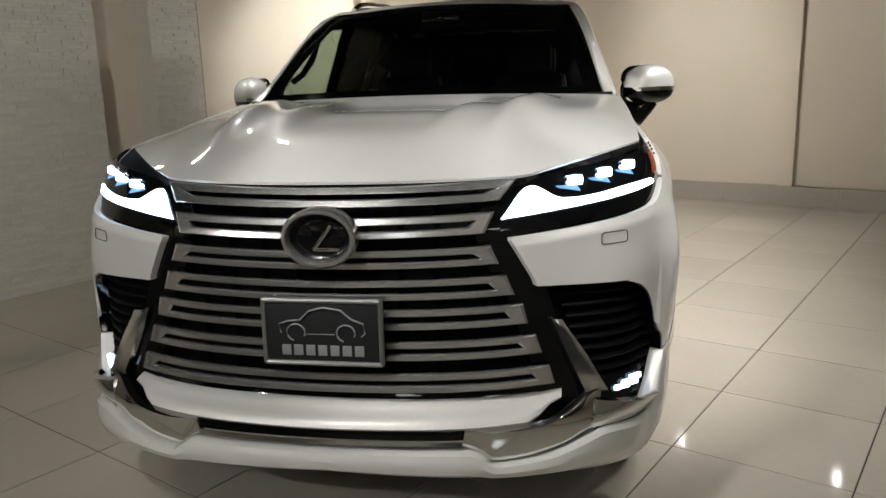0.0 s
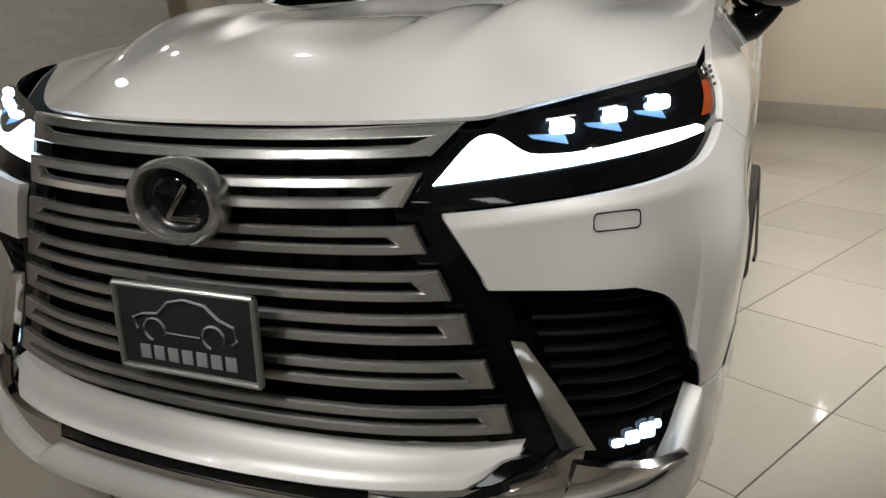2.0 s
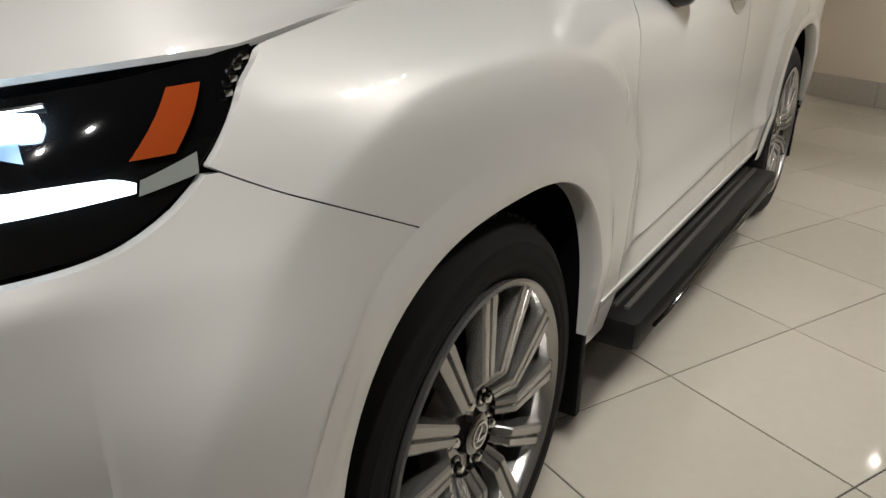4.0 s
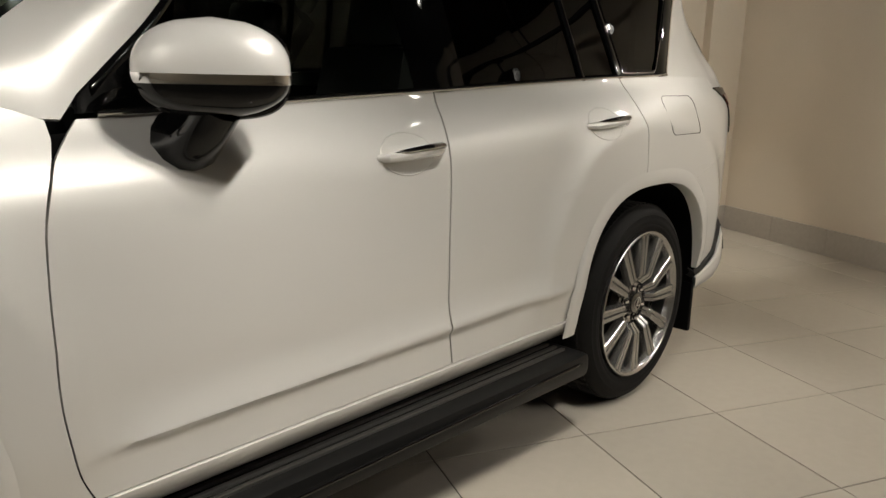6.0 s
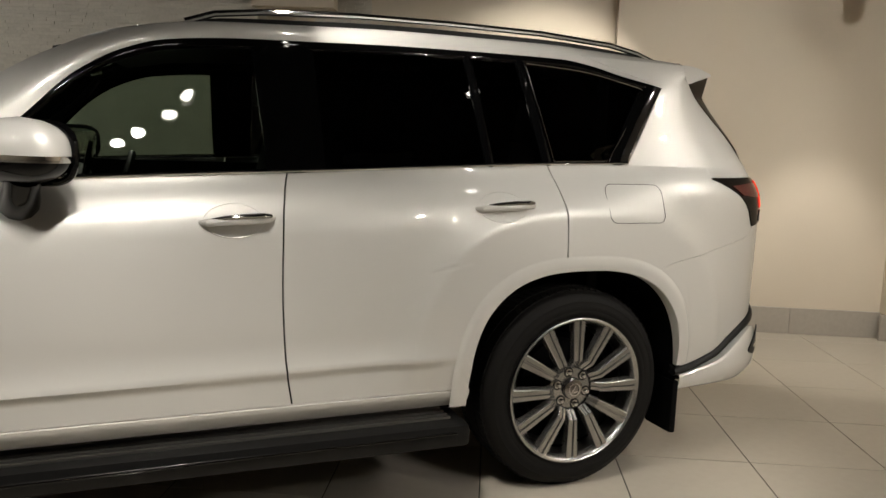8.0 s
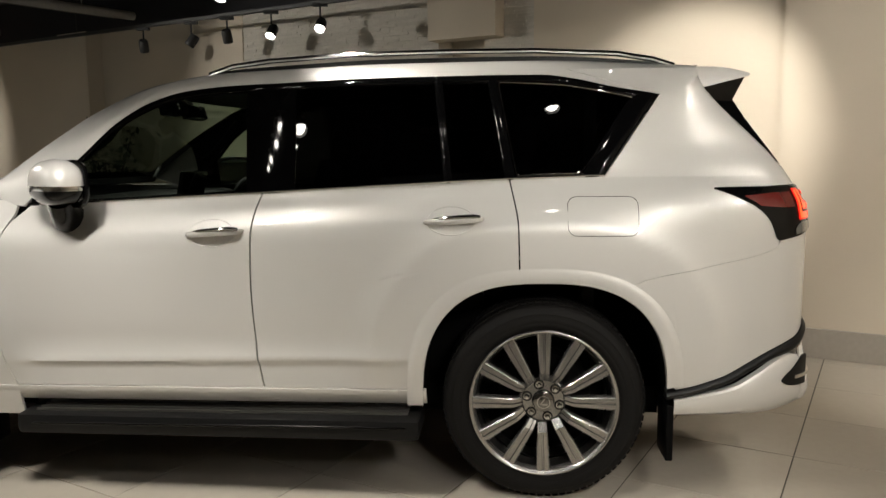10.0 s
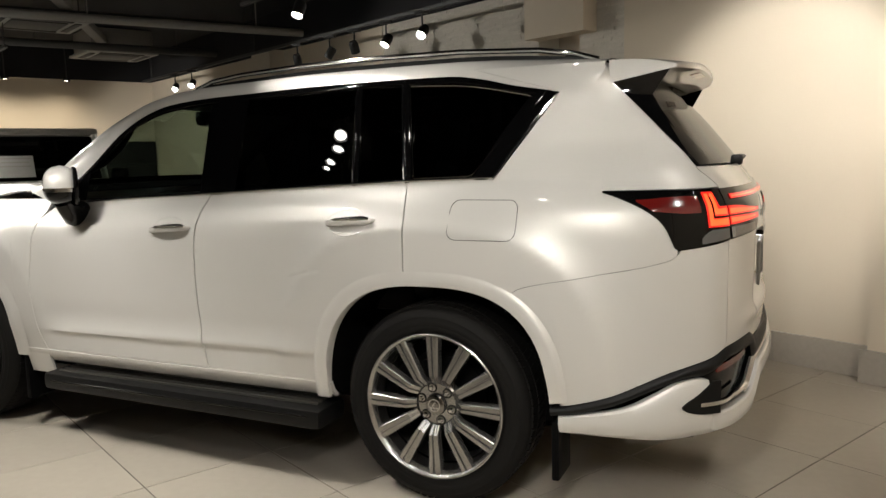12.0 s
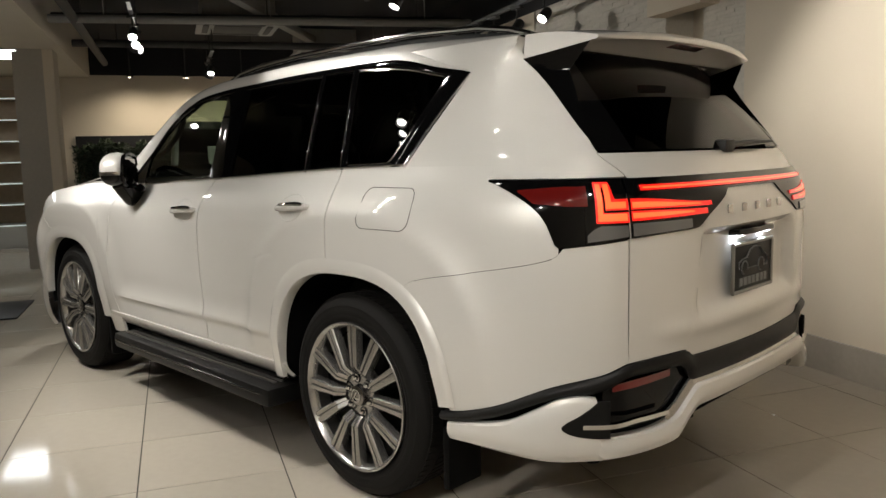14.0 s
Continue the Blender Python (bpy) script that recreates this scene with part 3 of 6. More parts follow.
flank("rear_door", p_rear_door, 34, 64, PAINT, car)
seam_z = curve((1.75, 0.87), (1.80, 0.905), (2.05, 0.955), (2.33, 1.012), (2.36, 1.03))
strip_z = curve((1.90, 0.458), (1.97, 0.468), (rear_s(0.933, 0.5), 0.512), (rear_s(0.862, 0.6), 0.610), (rear_s(0.78, 0.6), 0.652), (rear_s(0.698, 0.6), 0.684), (rear_s(0.475, 0.6), 0.692), (rear_s(0.445, 0.6), 0.667), (S1, 0.662))
tail_low = curve((2.09, 1.252), (2.13, 1.240), (2.22, 1.203), (2.29, 1.158), (2.325, 1.110), (2.343, 1.060), (2.36, 1.045))
S_TAIL = s_at(2.343, 1, 1.03, 2.0, S1)
S_GATE = rear_s(0.716, 0.9)


def gate_s(z):
    """Edge of the tailgate at height z."""
    x = curve((0.6, 0.716), (1.06, 0.716), (1.19, 0.702), (1.257, 0.669), (1.338, 0.716), (1.45, 0.694), (1.52, 0.672), (1.60, 0.645), (1.645, 0.628), (1.74, 0.610))(z)
    return rear_s(x, z)


def pillar_s(z):
    """Straight rear edge of the painted pillar, upright above the spoiler's joint."""
    y = 2.391 - 0.987 * (z - 1.338) if z < 1.655 else mix(2.078, 2.060, smooth01(1.655, 1.70, z))
    return s_at(y, 1, z, 1.9, S1)


def p_quarter(u, v):
    # from the rear door line back to the lamp, above the bumper seam
    s = mix(1.330, S_TAIL, u)
    low = max(seam_z(s) if s > 1.75 else 0.0, arch_z(1.425, s, 0.045))
    top = 1.300 if s < 2.085 else max(low + 0.004, tail_low(s))
    z = mix(low, top, v)
    if s < 1.40:
        s = mix(c_line(z) + 0.003, s, smooth01(1.33, 1.40, s))
    return skin(s, z)


flank("quarter_panel", p_quarter, 60, 16, PAINT, car)


def p_shoulder(u, v):
    # above the tail lamp, from the belt to the gate
    z0 = mix(1.258, 1.262, u)
    z = mix(z0, 1.300, v)
    return skin(mix(2.085, gate_s(z) - 0.004, u), z)


flank("shoulder_panel", p_shoulder, 24, 4, PAINT, car)


def p_pillar(u, v):
    z = mix(1.300, 1.735, v)
    yq = mix(1.662, 1.893, (z - 1.30) / 0.328) if z < 1.628 else None
    if yq is None:
        yq = 1.893 - (z - 1.628) * 3.4
        yq = max(yq, 1.52)
    s0 = yq
    s1 = pillar_s(z) + (0.008 if 1.36 < z < 1.65 else 0.0) if z > 1.345 else gate_s(z) - 0.004
    flat = skin(s0, z).lerp(skin(s1, z), u) + Vector((0.012 * math.sin(math.pi * u), 0, 0))
    return skin(mix(s0, s1, u), z).lerp(flat, 0.65 * smooth01(1.31, 1.45, z) * (1 - smooth01(1.64, 1.70, z)))


flank("rear_pillar", p_pillar, 30, 26, PAINT, car)


def p_bumper_rear(u, v):
    s = mix(1.755, S_GATE - 0.004, u)
    low = strip_z(s)
    if s < 1.93:
        low = max(low, arch_z(1.425, s, 0.05))
    top = (seam_z(s) - 0.0018) if s < S_TAIL else mix(1.044, 1.070, (s - S_TAIL) / (S_GATE - S_TAIL))
    return skin(s, mix(low, top, v))


flank("rear_bumper", p_bumper_rear, 44, 16, PAINT, car)


# flares round the wheel arches
def flare(cy):
    rows = ((1.0, 0.955), (1.0, 0.990), (1.006, 0.996), (1.05, 1.0), (1.10, 1.0), (1.185 if cy < 0 else 1.135, None))

    def fn(u, v):
        a = mix(0.15 if cy > 0 else 0.02, math.pi + (0.02 if cy > 0 else -0.13), u)
        i = min(int(v * 5 + 1e-6), 4)
        t = v * 5 - i
        k0, x0 = rows[i]
        k1, x1 = rows[min(i + 1, 5)]
        k = mix(k0, k1, t)
        y, z = arch(cy, k)(a)
        base = skin(y, z, 0.0015).x
        xx = [base if q is None else min(q, base + 0.014) for q in (x0, x1)]
        taper = smooth01(-0.15, 0.5, a) * smooth01(-0.15, 0.5, math.pi - a)
        xv = mix(xx[0], xx[1], t)
        return Vector((max(base - 0.02, mix(base + 0.012, xv, 0.35 + 0.65 * taper)) if i > 0 else xv - 0.01, y, max(z, 0.34)))
    flank("wheel_arch_flare", fn, 60, 10, PAINT, car, depth=0.0, sharp=50)


flare(-1.425)
flare(1.425)

# rocker under the doors
flank("rocker", lambda u, v: skin(mix(-0.93, 0.955, u), mix(0.385, SILL - 0.006, v), 0.004 - 0.03 * (1 - v) ** 2), 30, 6, PAINT, car)


# hood
def hood_edge(u):
    a = abs(u)
    sg = 1 if u >= 0 else -1
    if a < 0.62:
        x = 0.54 * a / 0.62
        y = -2.352 + 0.125 * (a / 0.62) ** 2.4
        return Vector((sg * x, y, 1.074))
    t = (a - 0.62) / 0.38
    return Vector((sg * mix(0.54, 0.880, t), mix(-2.227, -1.868, t ** 1.2), mix(1.074, 1.139, t)))


def p_hood(uu, v):
    u = 2 * uu - 1
    f = hood_edge(u)
    r = Vector((0.852 * u, -0.955 - 0.10 * (1 - u * u), 1.262 + 0.022 * (1 - u * u)))
    p = f.lerp(r, v)
    mid = 1 - abs(u) ** 2.6
    p.z += mid * (0.105 * (1 - (1 - min(v / 0.55, 1.0)) ** 2.4) * (1 - smooth01(0.35, 1.0, v)))
    p.z += 0.038 * math.exp(-((abs(u) - 0.50 - 0.16 * v) / 0.075) ** 2) * smooth01(0.02, 0.3, v) * (1 - smooth01(0.72, 1.0, v))
    p.z -= 0.030 * (1 - smooth01(0.20 + 0.06 * v, 0.32 + 0.08 * v, abs(u))) * smooth01(0.15, 0.4, v) * (1 - smooth01(0.9, 1.0, v))
    side = smooth01(0.7, 1.0, abs(u))
    p.z += side * (hood_z(p.y) - p.z) * smooth01(0.03, 0.15, v) * smooth01(0.93, 1.0, abs(u))
    p.x += (1 if u > 0 else -1) * 0.012 * math.sin(math.pi * v) * abs(u) ** 6
    return p


bm = bmesh.new()
sheet(bm, p_hood, 72, 40, 0.008, lambda p: Vector((-p.x * 0.3, 0.3, -1)).normalized())
part("hood", bm, PAINT, car, "white sculpted bonnet", sharp=50)

# cowl, windscreen, roof
bm = bmesh.new()
sheet(bm, lambda u, v: Vector((mix(-0.83, 0.83, u), mix(-1.045, -0.93, v) + 0.10 * (2 * u - 1) ** 2 * (1 - v), mix(1.262, 1.275, v))), 20, 3, 0.03, lambda p: Vector((0, 0, -1)))
part("cowl", bm, TRIM, car, "black cowl below the windscreen")


def p_screen(uu, v):
    u = 2 * uu - 1
    base = Vector((0.80 * u, -0.93 - 0.10 * (1 - u * u), 1.266 + 0.012 * (1 - u * u)))
    top = Vector((0.625 * u, -0.20 - 0.09 * (1 - u * u), 1.700 + 0.032 * (1 - u * u)))
    p = base.lerp(top, v)
    return p + Vector((0, -0.6, 0.8)) * (0.022 * math.sin(math.pi * v))


bm = bmesh.new()
sheet(bm, p_screen, 20, 14)
screen = part("windscreen", bm, SCREEN, car, "dark reflective windscreen")
screen.visible_shadow = False
bm = bmesh.new()
for k in range(2):
    sheet(bm, (lambda u, v: p_screen(mix(0, 1, u), mix(0.93, 1.0, v)) + Vector((0, 0.004, -0.004))) if k else (lambda u, v: p_screen(u, mix(0, 0.07, v)) + Vector((0, 0.004, -0.004))), 20, 2)
for lo, hi in ((0, 0.05), (0.95, 1)):
    sheet(bm, lambda u, v: p_screen(mix(lo, hi, u), v) + Vector((0, 0.004, -0.004)), 2, 14)
part("screen_border", bm, GLOSSBLACK, car)


def p_roof(uu, v):
    u = 2 * uu - 1
    y = mix(-0.20, 2.06, v) - 0.09 * (1 - u * u) * (1 - v) ** 4
    hx = roof_x(y)
    return Vector((hx * u, y, roof_z(y) + 0.030 * (1 - u * u)))


bm = bmesh.new()
sheet(bm, p_roof, 24, 40)
part("roof", bm, PAINT, car, "white roof panel")


def p_frame(u, v):
    # white frame over the side windows, from the front pillar to the rear pillar
    y = mix(-0.93, 1.893, u)
    if y < -0.70:
        lo = skin(y, hood_z(y) - 0.002)
        lo = Vector((skin(y, hood_z(y)).x, y, hood_z(y)))
    else:
        lo = skin(y, dlo_z(y))
    hi = Vector((roof_x(y), y, roof_z(y)))
    p = lo.lerp(hi, v)
    d = (hi - lo)
    n = Vector((d.z, 0, -d.x)).normalized()
    return p + n * (0.022 * math.sin(math.pi * v) * min(1.0, d.length / 0.08))


flank("side_frame", p_frame, 70, 8, PAINT, car, depth=0.012)


def p_frame_rear(u, v):
    y = mix(1.52, 2.06, u)
    lo = skin(y, 1.732)
    hi = Vector((roof_x(y), y, roof_z(y)))
    p = lo.lerp(hi, v)
    return p + Vector((0.005, 0, 0.008)) * math.sin(math.pi * v)


flank("roof_side", p_frame_rear, 24, 4, PAINT, car, depth=0.0)


# side windows
def pane(name, ya, yb, material, out, lab, top=0.0, low=0.012, n=20, both=True, slant=None):
    def fn(u, v):
        y = mix(ya(v), yb(v), u)
        z0, z1 = belt_z(y) + low, dlo_z(y) - 0.010 - top
        if slant:
            z1 = min(z1, slant(y))
        return skin(y, mix(z0, max(z0 + 0.002, z1), v), out)
    obs = flank(name, fn, n, 14, material, car, lab, depth=0.0, both=both)
    for o in obs:
        o.visible_shadow = False
    return obs


const = lambda a: (lambda v: a)
pane("front_side_window", lambda v: mix(-0.52, 0.0, 0) , const(0.225), CLEAR, -0.006, "lightly tinted front side window", n=30)
pane("rear_side_window", lambda v: mix(0.42, 0.40, v), lambda v: mix(1.03, 0.98, v), TINT, -0.005, "black privacy glass window")
pane("rear_vent_window", lambda v: mix(1.06, 1.01, v), lambda v: mix(1.275, 1.20, v), TINT, -0.005, "narrow black privacy glass window")
pane("quarter_window", lambda v: mix(1.31, 1.235, v), lambda v: mix(1.575, 1.80, v), TINT, -0.004, "black privacy glass quarter window", top=0.006)


def frame_strip(name, ya, yb, material, out, both=True, label=""):
    """A black strip of the window frame between two leaning lines."""
    flank(name, lambda u, v: (lambda y: skin(y, mix(belt_z(y) + 0.003, dlo_z(y) - 0.002, v), out + 0.006 * math.sin(math.pi * u)))(mix(ya(v), yb(v), u)), 8, 14, material, car, label, depth=0.006, both=both)


frame_strip("window_pillar", lambda v: mix(0.22, 0.185, v), lambda v: mix(0.42, 0.40, v), GLOSSBLACK, 0.001, label="gloss black window pillar")
frame_strip("window_pillar", lambda v: mix(1.028, 0.978, v), lambda v: mix(1.062, 1.012, v), GLOSSBLACK, 0.002, label="thin black window divider")
frame_strip("window_pillar", lambda v: mix(1.272, 1.197, v), lambda v: mix(1.312, 1.237, v), GLOSSBLACK, 0.002, label="thin black window divider")
frame_strip("window_corner", lambda v: mix(1.57, 1.795, v), lambda v: mix(1.655, 1.885, v), GLOSSBLACK, 0.003, label="gloss black slanted trim of the quarter window")
flank("quarter_trim_edge", lambda u, v: (lambda y: skin(y, mix(belt_z(y) + 0.003, dlo_z(y) - 0.002, v), 0.005))(mix(mix(1.652, 1.882, v), mix(1.660, 1.890, v), u)), 2, 14, CHROME, car, "thin chrome edge", depth=0.006)



def glass_line(side):
    """Bright thin bead round the quarter glass, its corners rounded."""
    corners = [(1.318, belt_z(1.318) + 0.018, 0.012), (1.568, belt_z(1.568) + 0.018, 0.022), (1.806, dlo_z(1.806) - 0.030, 0.045), (1.52, dlo_z(1.52) - 0.030, 0.10), (1.245, dlo_z(1.245) - 0.030, 0.012)]
    pts = []
    n = len(corners)
    for i in range(n):
        p0, p1, p2 = (Vector(corners[(i + k) % n][:2]) for k in (-1, 0, 1))
        r = corners[i][2]
        a, b = p1 + (p0 - p1).normalized() * r, p1 + (p2 - p1).normalized() * r
        for k in range(7):
            t = k / 6
            pts.append((a * (1 - t) + p1 * t) * (1 - t) + (p1 * (1 - t) + b * t) * t)
    pts.append(pts[0])
    dense = [p.lerp(q, t) for p, q in zip(pts, pts[1:]) for t in (0, 0.34, 0.67)] + [pts[0]]
    line = [skin(q.x, q.y, 0.003) for q in dense]
    bm = bmesh.new()
    tube(bm, [(side * q.x, q.y, q.z) for q in line], 0.0032, 6, caps=False)
    part("glass_bead", bm, DARKCHROME, car, "thin bright bead round the quarter glass")


glass_line(1)
glass_line(-1)
# dark frame along the upper and the lower edge
flank("window_frame_top", lambda u, v: (lambda y: skin(y, dlo_z(y) - mix(0.0, 0.028, v), 0.002 + 0.005 * math.sin(math.pi * v)))(mix(-0.66, 1.86, u)), 70, 5, GLOSSBLACK, car, "gloss black window frame", depth=0.01)
flank("belt_moulding", lambda u, v: (lambda y: skin(y, belt_z(y) + mix(0.000, 0.017, v), 0.011 * math.sin(math.pi * v)))(mix(-0.66, 1.66, u)), 60, 4, CHROME, car, "thin chrome belt moulding", depth=0.006)
flank("mirror_patch", lambda u, v: (lambda y: skin(y, mix(belt_z(y) + 0.01, dlo_z(y) - 0.004, v), 0.001))(mix(-0.70, -0.52, u)), 6, 6, GLOSSBLACK, car, "gloss black triangle at the mirror", depth=0.006)


# ---- wheels ----
def wheel(cy, side):
    """A wheel with its tyre; the outer face towards +x, mirrored for the other side."""
    root = empty("wheel", pose(side * 0.0, cy, 0.405, 0, 0, 0))
    root.parent = car
    k = -1 if side < 0 else 1
    R = 0.405

    def done(name, bm, m, par, lab="", sharp=35):
        if k < 0:
            bmesh.ops.scale(bm, vec=(-1, 1, 1), verts=bm.verts[:])
        return part(name, bm, m, par, lab, sharp=sharp)
    # tyre: section with tread blocks and a flattened contact
    bm = bmesh.new()
    prof = [(0.70, 0.29), (0.695, 0.34), (0.705, 0.38), (0.73, 0.40), (0.78, 0.405), (0.835, 0.405), (0.89, 0.405), (0.925, 0.400), (0.947, 0.388), (0.960, 0.368), (0.9635, 0.362), (0.9625, 0.356), (0.966, 0.345), (0.967, 0.332), (0.9645, 0.326), (0.9655, 0.320), (0.962, 0.310), (0.955, 0.300), (0.945, 0.292), (0.93, 0.288)]
    lathe(bm, prof, 96)
    for v in bm.verts:
        if v.co.z < -0.388:
            v.co.z = -0.388 - (abs(v.co.z) - 0.388) * 0.6
        v.co.z = max(v.co.z, -0.4035)
    tyre = done("tyre", bm, RUBBER, root, "black road tyre", 30)
    bm = bmesh.new()
    for j in range(84):
        a = 2 * math.pi * j / 84
        for x0, x1, sk in ((0.72, 0.765, 0.02), (0.795, 0.86, -0.02), (0.885, 0.925, 0.02)):
            ring = []
            for (xx, da) in ((x0, 0.006), (x1, 0.006 + sk), (x1, 0.006 + sk + 0.056), (x0, 0.062)):
                for rr in (0.400, 0.4085 if 0.77 < xx < 0.88 else 0.4065):
                    ring.append(bm.verts.new((xx, rr * math.cos(a + da), rr * math.sin(a + da))))
            t = [ring[1], ring[3], ring[5], ring[7]]
            b = [ring[0], ring[2], ring[4], ring[6]]
            bm.faces.new(t)
            for q in range(4):
                bm.faces.new((t[q], t[(q + 1) % 4], b[(q + 1) % 4], b[q]))
    for v in bm.verts:
        v.co.z = max(v.co.z, -0.4045)
    done("tread", bm, RUBBER, tyre)
    # rim barrel and lip
    bm = bmesh.new()
    lathe(bm, [(0.945, 0.292), (0.968, 0.297), (0.971, 0.292), (0.966, 0.284), (0.950, 0.277), (0.935, 0.273)], 96)
    rim = done("rim", bm, RIM, root, "two-tone machined alloy rim")
    bm = bmesh.new()
    lathe(bm, [(0.936, 0.274), (0.93, 0.272), (0.86, 0.262), (0.74, 0.258), (0.71, 0.285)], 64)
    done("barrel", bm, RIMDARK, rim, "dark inner barrel")
    bm = bmesh.new()
    lathe(bm, [(0.885, 0.2635), (0.889, 0.2585), (0.878, 0.256), (0.870, 0.262)], 72)
    done("inner_ring", bm, CHROME, rim, "bright ring inside the barrel")
    bm = bmesh.new()
    lathe(bm, [(0.80, 0.0), (0.80, 0.20), (0.775, 0.205), (0.772, 0.26)], 48)
    lathe(bm, [(0.83, 0.05), (0.83, 0.175), (0.80, 0.178)], 48)
    done("brake_disc", bm, UNDER, root, "dark brake disc behind the spokes")
    # twelve spokes in six pairs
    for j in range(6):
        for h in (-1, 1):
            bm = bmesh.new()
            base = math.radians(90 - 15 + 60 * j)
            a0, a1 = base + h * math.radians(12.0), base + h * math.radians(15.0)
            rows = []
            steps = (0.0, 0.09, 0.18, 0.4, 0.6, 0.8, 1.0)
            n = len(steps) - 1
            for t in steps:
                w = mix(0.0175, 0.0265, t)
                x = mix(0.934, 0.963, min(1.0, t / 0.18))
                p0 = Vector((0, 0.086 * math.cos(a0), 0.086 * math.sin(a0)))
                p1 = Vector((0, 0.284 * math.cos(a1), 0.284 * math.sin(a1)))
                mid = p0.lerp(p1, t)
                line = (p1 - p0).normalized()
                tan = Vector((0, -line.z, line.y))
                sec = [(-1.15, -0.035), (-1.0, -0.004), (-0.80, 0.0), (-0.20, 0.0), (-0.10, -0.009), (0.10, -0.009), (0.20, 0.0), (0.80, 0.0), (1.0, -0.004), (1.15, -0.035)]
                rows.append([bm.verts.new(mid + tan * (w * q) + Vector((x + d, 0, 0))) for q, d in sec])
            for i in range(n):
                for q in range(9):
                    bm.faces.new((rows[i][q], rows[i + 1][q], rows[i + 1][q + 1], rows[i][q + 1]))
            done("spoke", bm, RIM, rim, sharp=25)
    bm = bmesh.new()
    lathe(bm, [(0.88, 0.100), (0.915, 0.094), (0.925, 0.082), (0.925, 0.045), (0.918, 0.043)], 48)
    done("hub", bm, RIM, rim)
    bm = bmesh.new()
    lathe(bm, [(0.915, 0.043), (0.944, 0.040), (0.948, 0.034), (0.948, 0.0)], 32)
    cap = done("centre_cap", bm, DARKCHROME, rim, "dark centre cap with a small badge")
    bm = bmesh.new()
    lathe(bm, [(0.948, 0.027), (0.951, 0.0265), (0.951, 0.0225), (0.948, 0.022)], 28)
    box(bm, (0.9495, -0.003, 0.003), (0.003, 0.005, 0.03), rot=Matrix.Rotation(-0.6, 4, "X"))
    box(bm, (0.9495, 0.006, -0.010), (0.003, 0.024, 0.005))
    done("badge", bm, CHROME, cap)
    for j in range(6):
        a = math.radians(90 + 15 + 60 * j)
        bm = bmesh.new()
        lathe(bm, [(0.905, 0.016), (0.928, 0.0145), (0.929, 0.011), (0.920, 0.0105), (0.920, 0.009), (0.938, 0.0105), (0.943, 0.007), (0.944, 0.0)], 12)
        bmesh.ops.translate(bm, vec=(0, 0.068 * math.cos(a), 0.068 * math.sin(a)), verts=bm.verts[:])
        nut = done("wheel_nut", bm, CHROME, rim)
        bm = bmesh.new()
        lathe(bm, [(0.9255, 0.021), (0.9275, 0.0205), (0.9275, 0.0135), (0.918, 0.013)], 18)
        bmesh.ops.translate(bm, vec=(0, 0.068 * math.cos(a), 0.068 * math.sin(a)), verts=bm.verts[:])
        done("nut_seat", bm, GLOSSBLACK, nut)
    return root


for cy in (-1.425, 1.425):
    for side in (1, -1):
        wheel(cy, side)


# ---- front end ----
LOOPS = ((1.059, 1.008, 0.521, 0.478), (0.980, 0.926, 0.467, 0.443), (0.892, 0.841, 0.459, 0.481), (0.808, 0.752, 0.499, 0.521), (0.724, 0.668, 0.543, 0.557), (0.634, 0.582, 0.577, 0.595), (0.545, 0.494, 0.614, 0.630))


def nose(x, z, out=0.0):
    """A point on the nose at this x, mirrored for negative x."""
    p = skin(front_s(abs(x), 0.8), z, out)
    return Vector((x, p.y, z))


def grille_loop(zt, zb, xt, xb):
    """A flat closed loop of satin metal: two bars joined by wide ends."""
    n, h, dep = 36, 0.0185, 0.012
    lift = lambda x, x1: 0.011 * (x / x1) ** 2
    outer = [(mix(-xt, xt, i / n), 0) for i in range(n + 1)] + [(mix(xb, -xb, i / n), 1) for i in range(n + 1)]
    bm = bmesh.new()
    rings = []
    for x, low in outer:
        x1 = xb if low else xt
        z = (zb if low else zt) + lift(x, x1)
        xi = x * (x1 - 0.048) / x1
        zi = (zb + h if low else zt - h) + lift(xi, x1)
        a = nose(x, z, 0.012)
        b = nose(xi, zi, 0.012)
        k = Vector((0, dep, 0))
        m1, m2 = a.lerp(b, 0.14), a.lerp(b, 0.86)
        f = Vector((0, -0.004, 0))
        rings.append([bm.verts.new(q) for q in (a + k, a, m1 + f, m2 + f, b, b + k)])
    N = len(rings)
    for i in range(N):
        for q in range(5):
            bm.faces.new((rings[i][q], rings[(i + 1) % N][q], rings[(i + 1) % N][q + 1], rings[i][q + 1]))
    return part("grille_bar", bm, SILVER, grille, sharp=25)


grille = empty("radiator_grille")
grille.parent = car
grille["label"] = "tall grille of stacked satin metal bars"
for lp in LOOPS:
    grille_loop(*lp)
# dark vanes behind the bars
for k in range(9):
    x = -0.40 + 0.1 * k
    bm = bmesh.new()
    sheet(bm, lambda u, v: nose(x + 0.012 * u, mix(0.49, 1.06, v), -0.03 - 0.02 * u), 2, 8)
    part("grille_vane", bm, UNDER, grille)

across("grille_backing", lambda z: front_s(0.90), lambda a, v: mix(0.36, 1.05, v), 40, 10, UNDER, car, "black backing behind the grille", depth=0.0, end="front", out=-0.055)
# lip above the grille, under the bonnet edge
bm = bmesh.new()
sheet(bm, lambda u, v: hood_edge(2 * u - 1) + Vector((0, 0.012 + 0.03 * v, -0.004 - 0.028 * v)), 50, 3)
part("grille_top_lip", bm, GLOSSBLACK, car, "black lip under the bonnet edge")


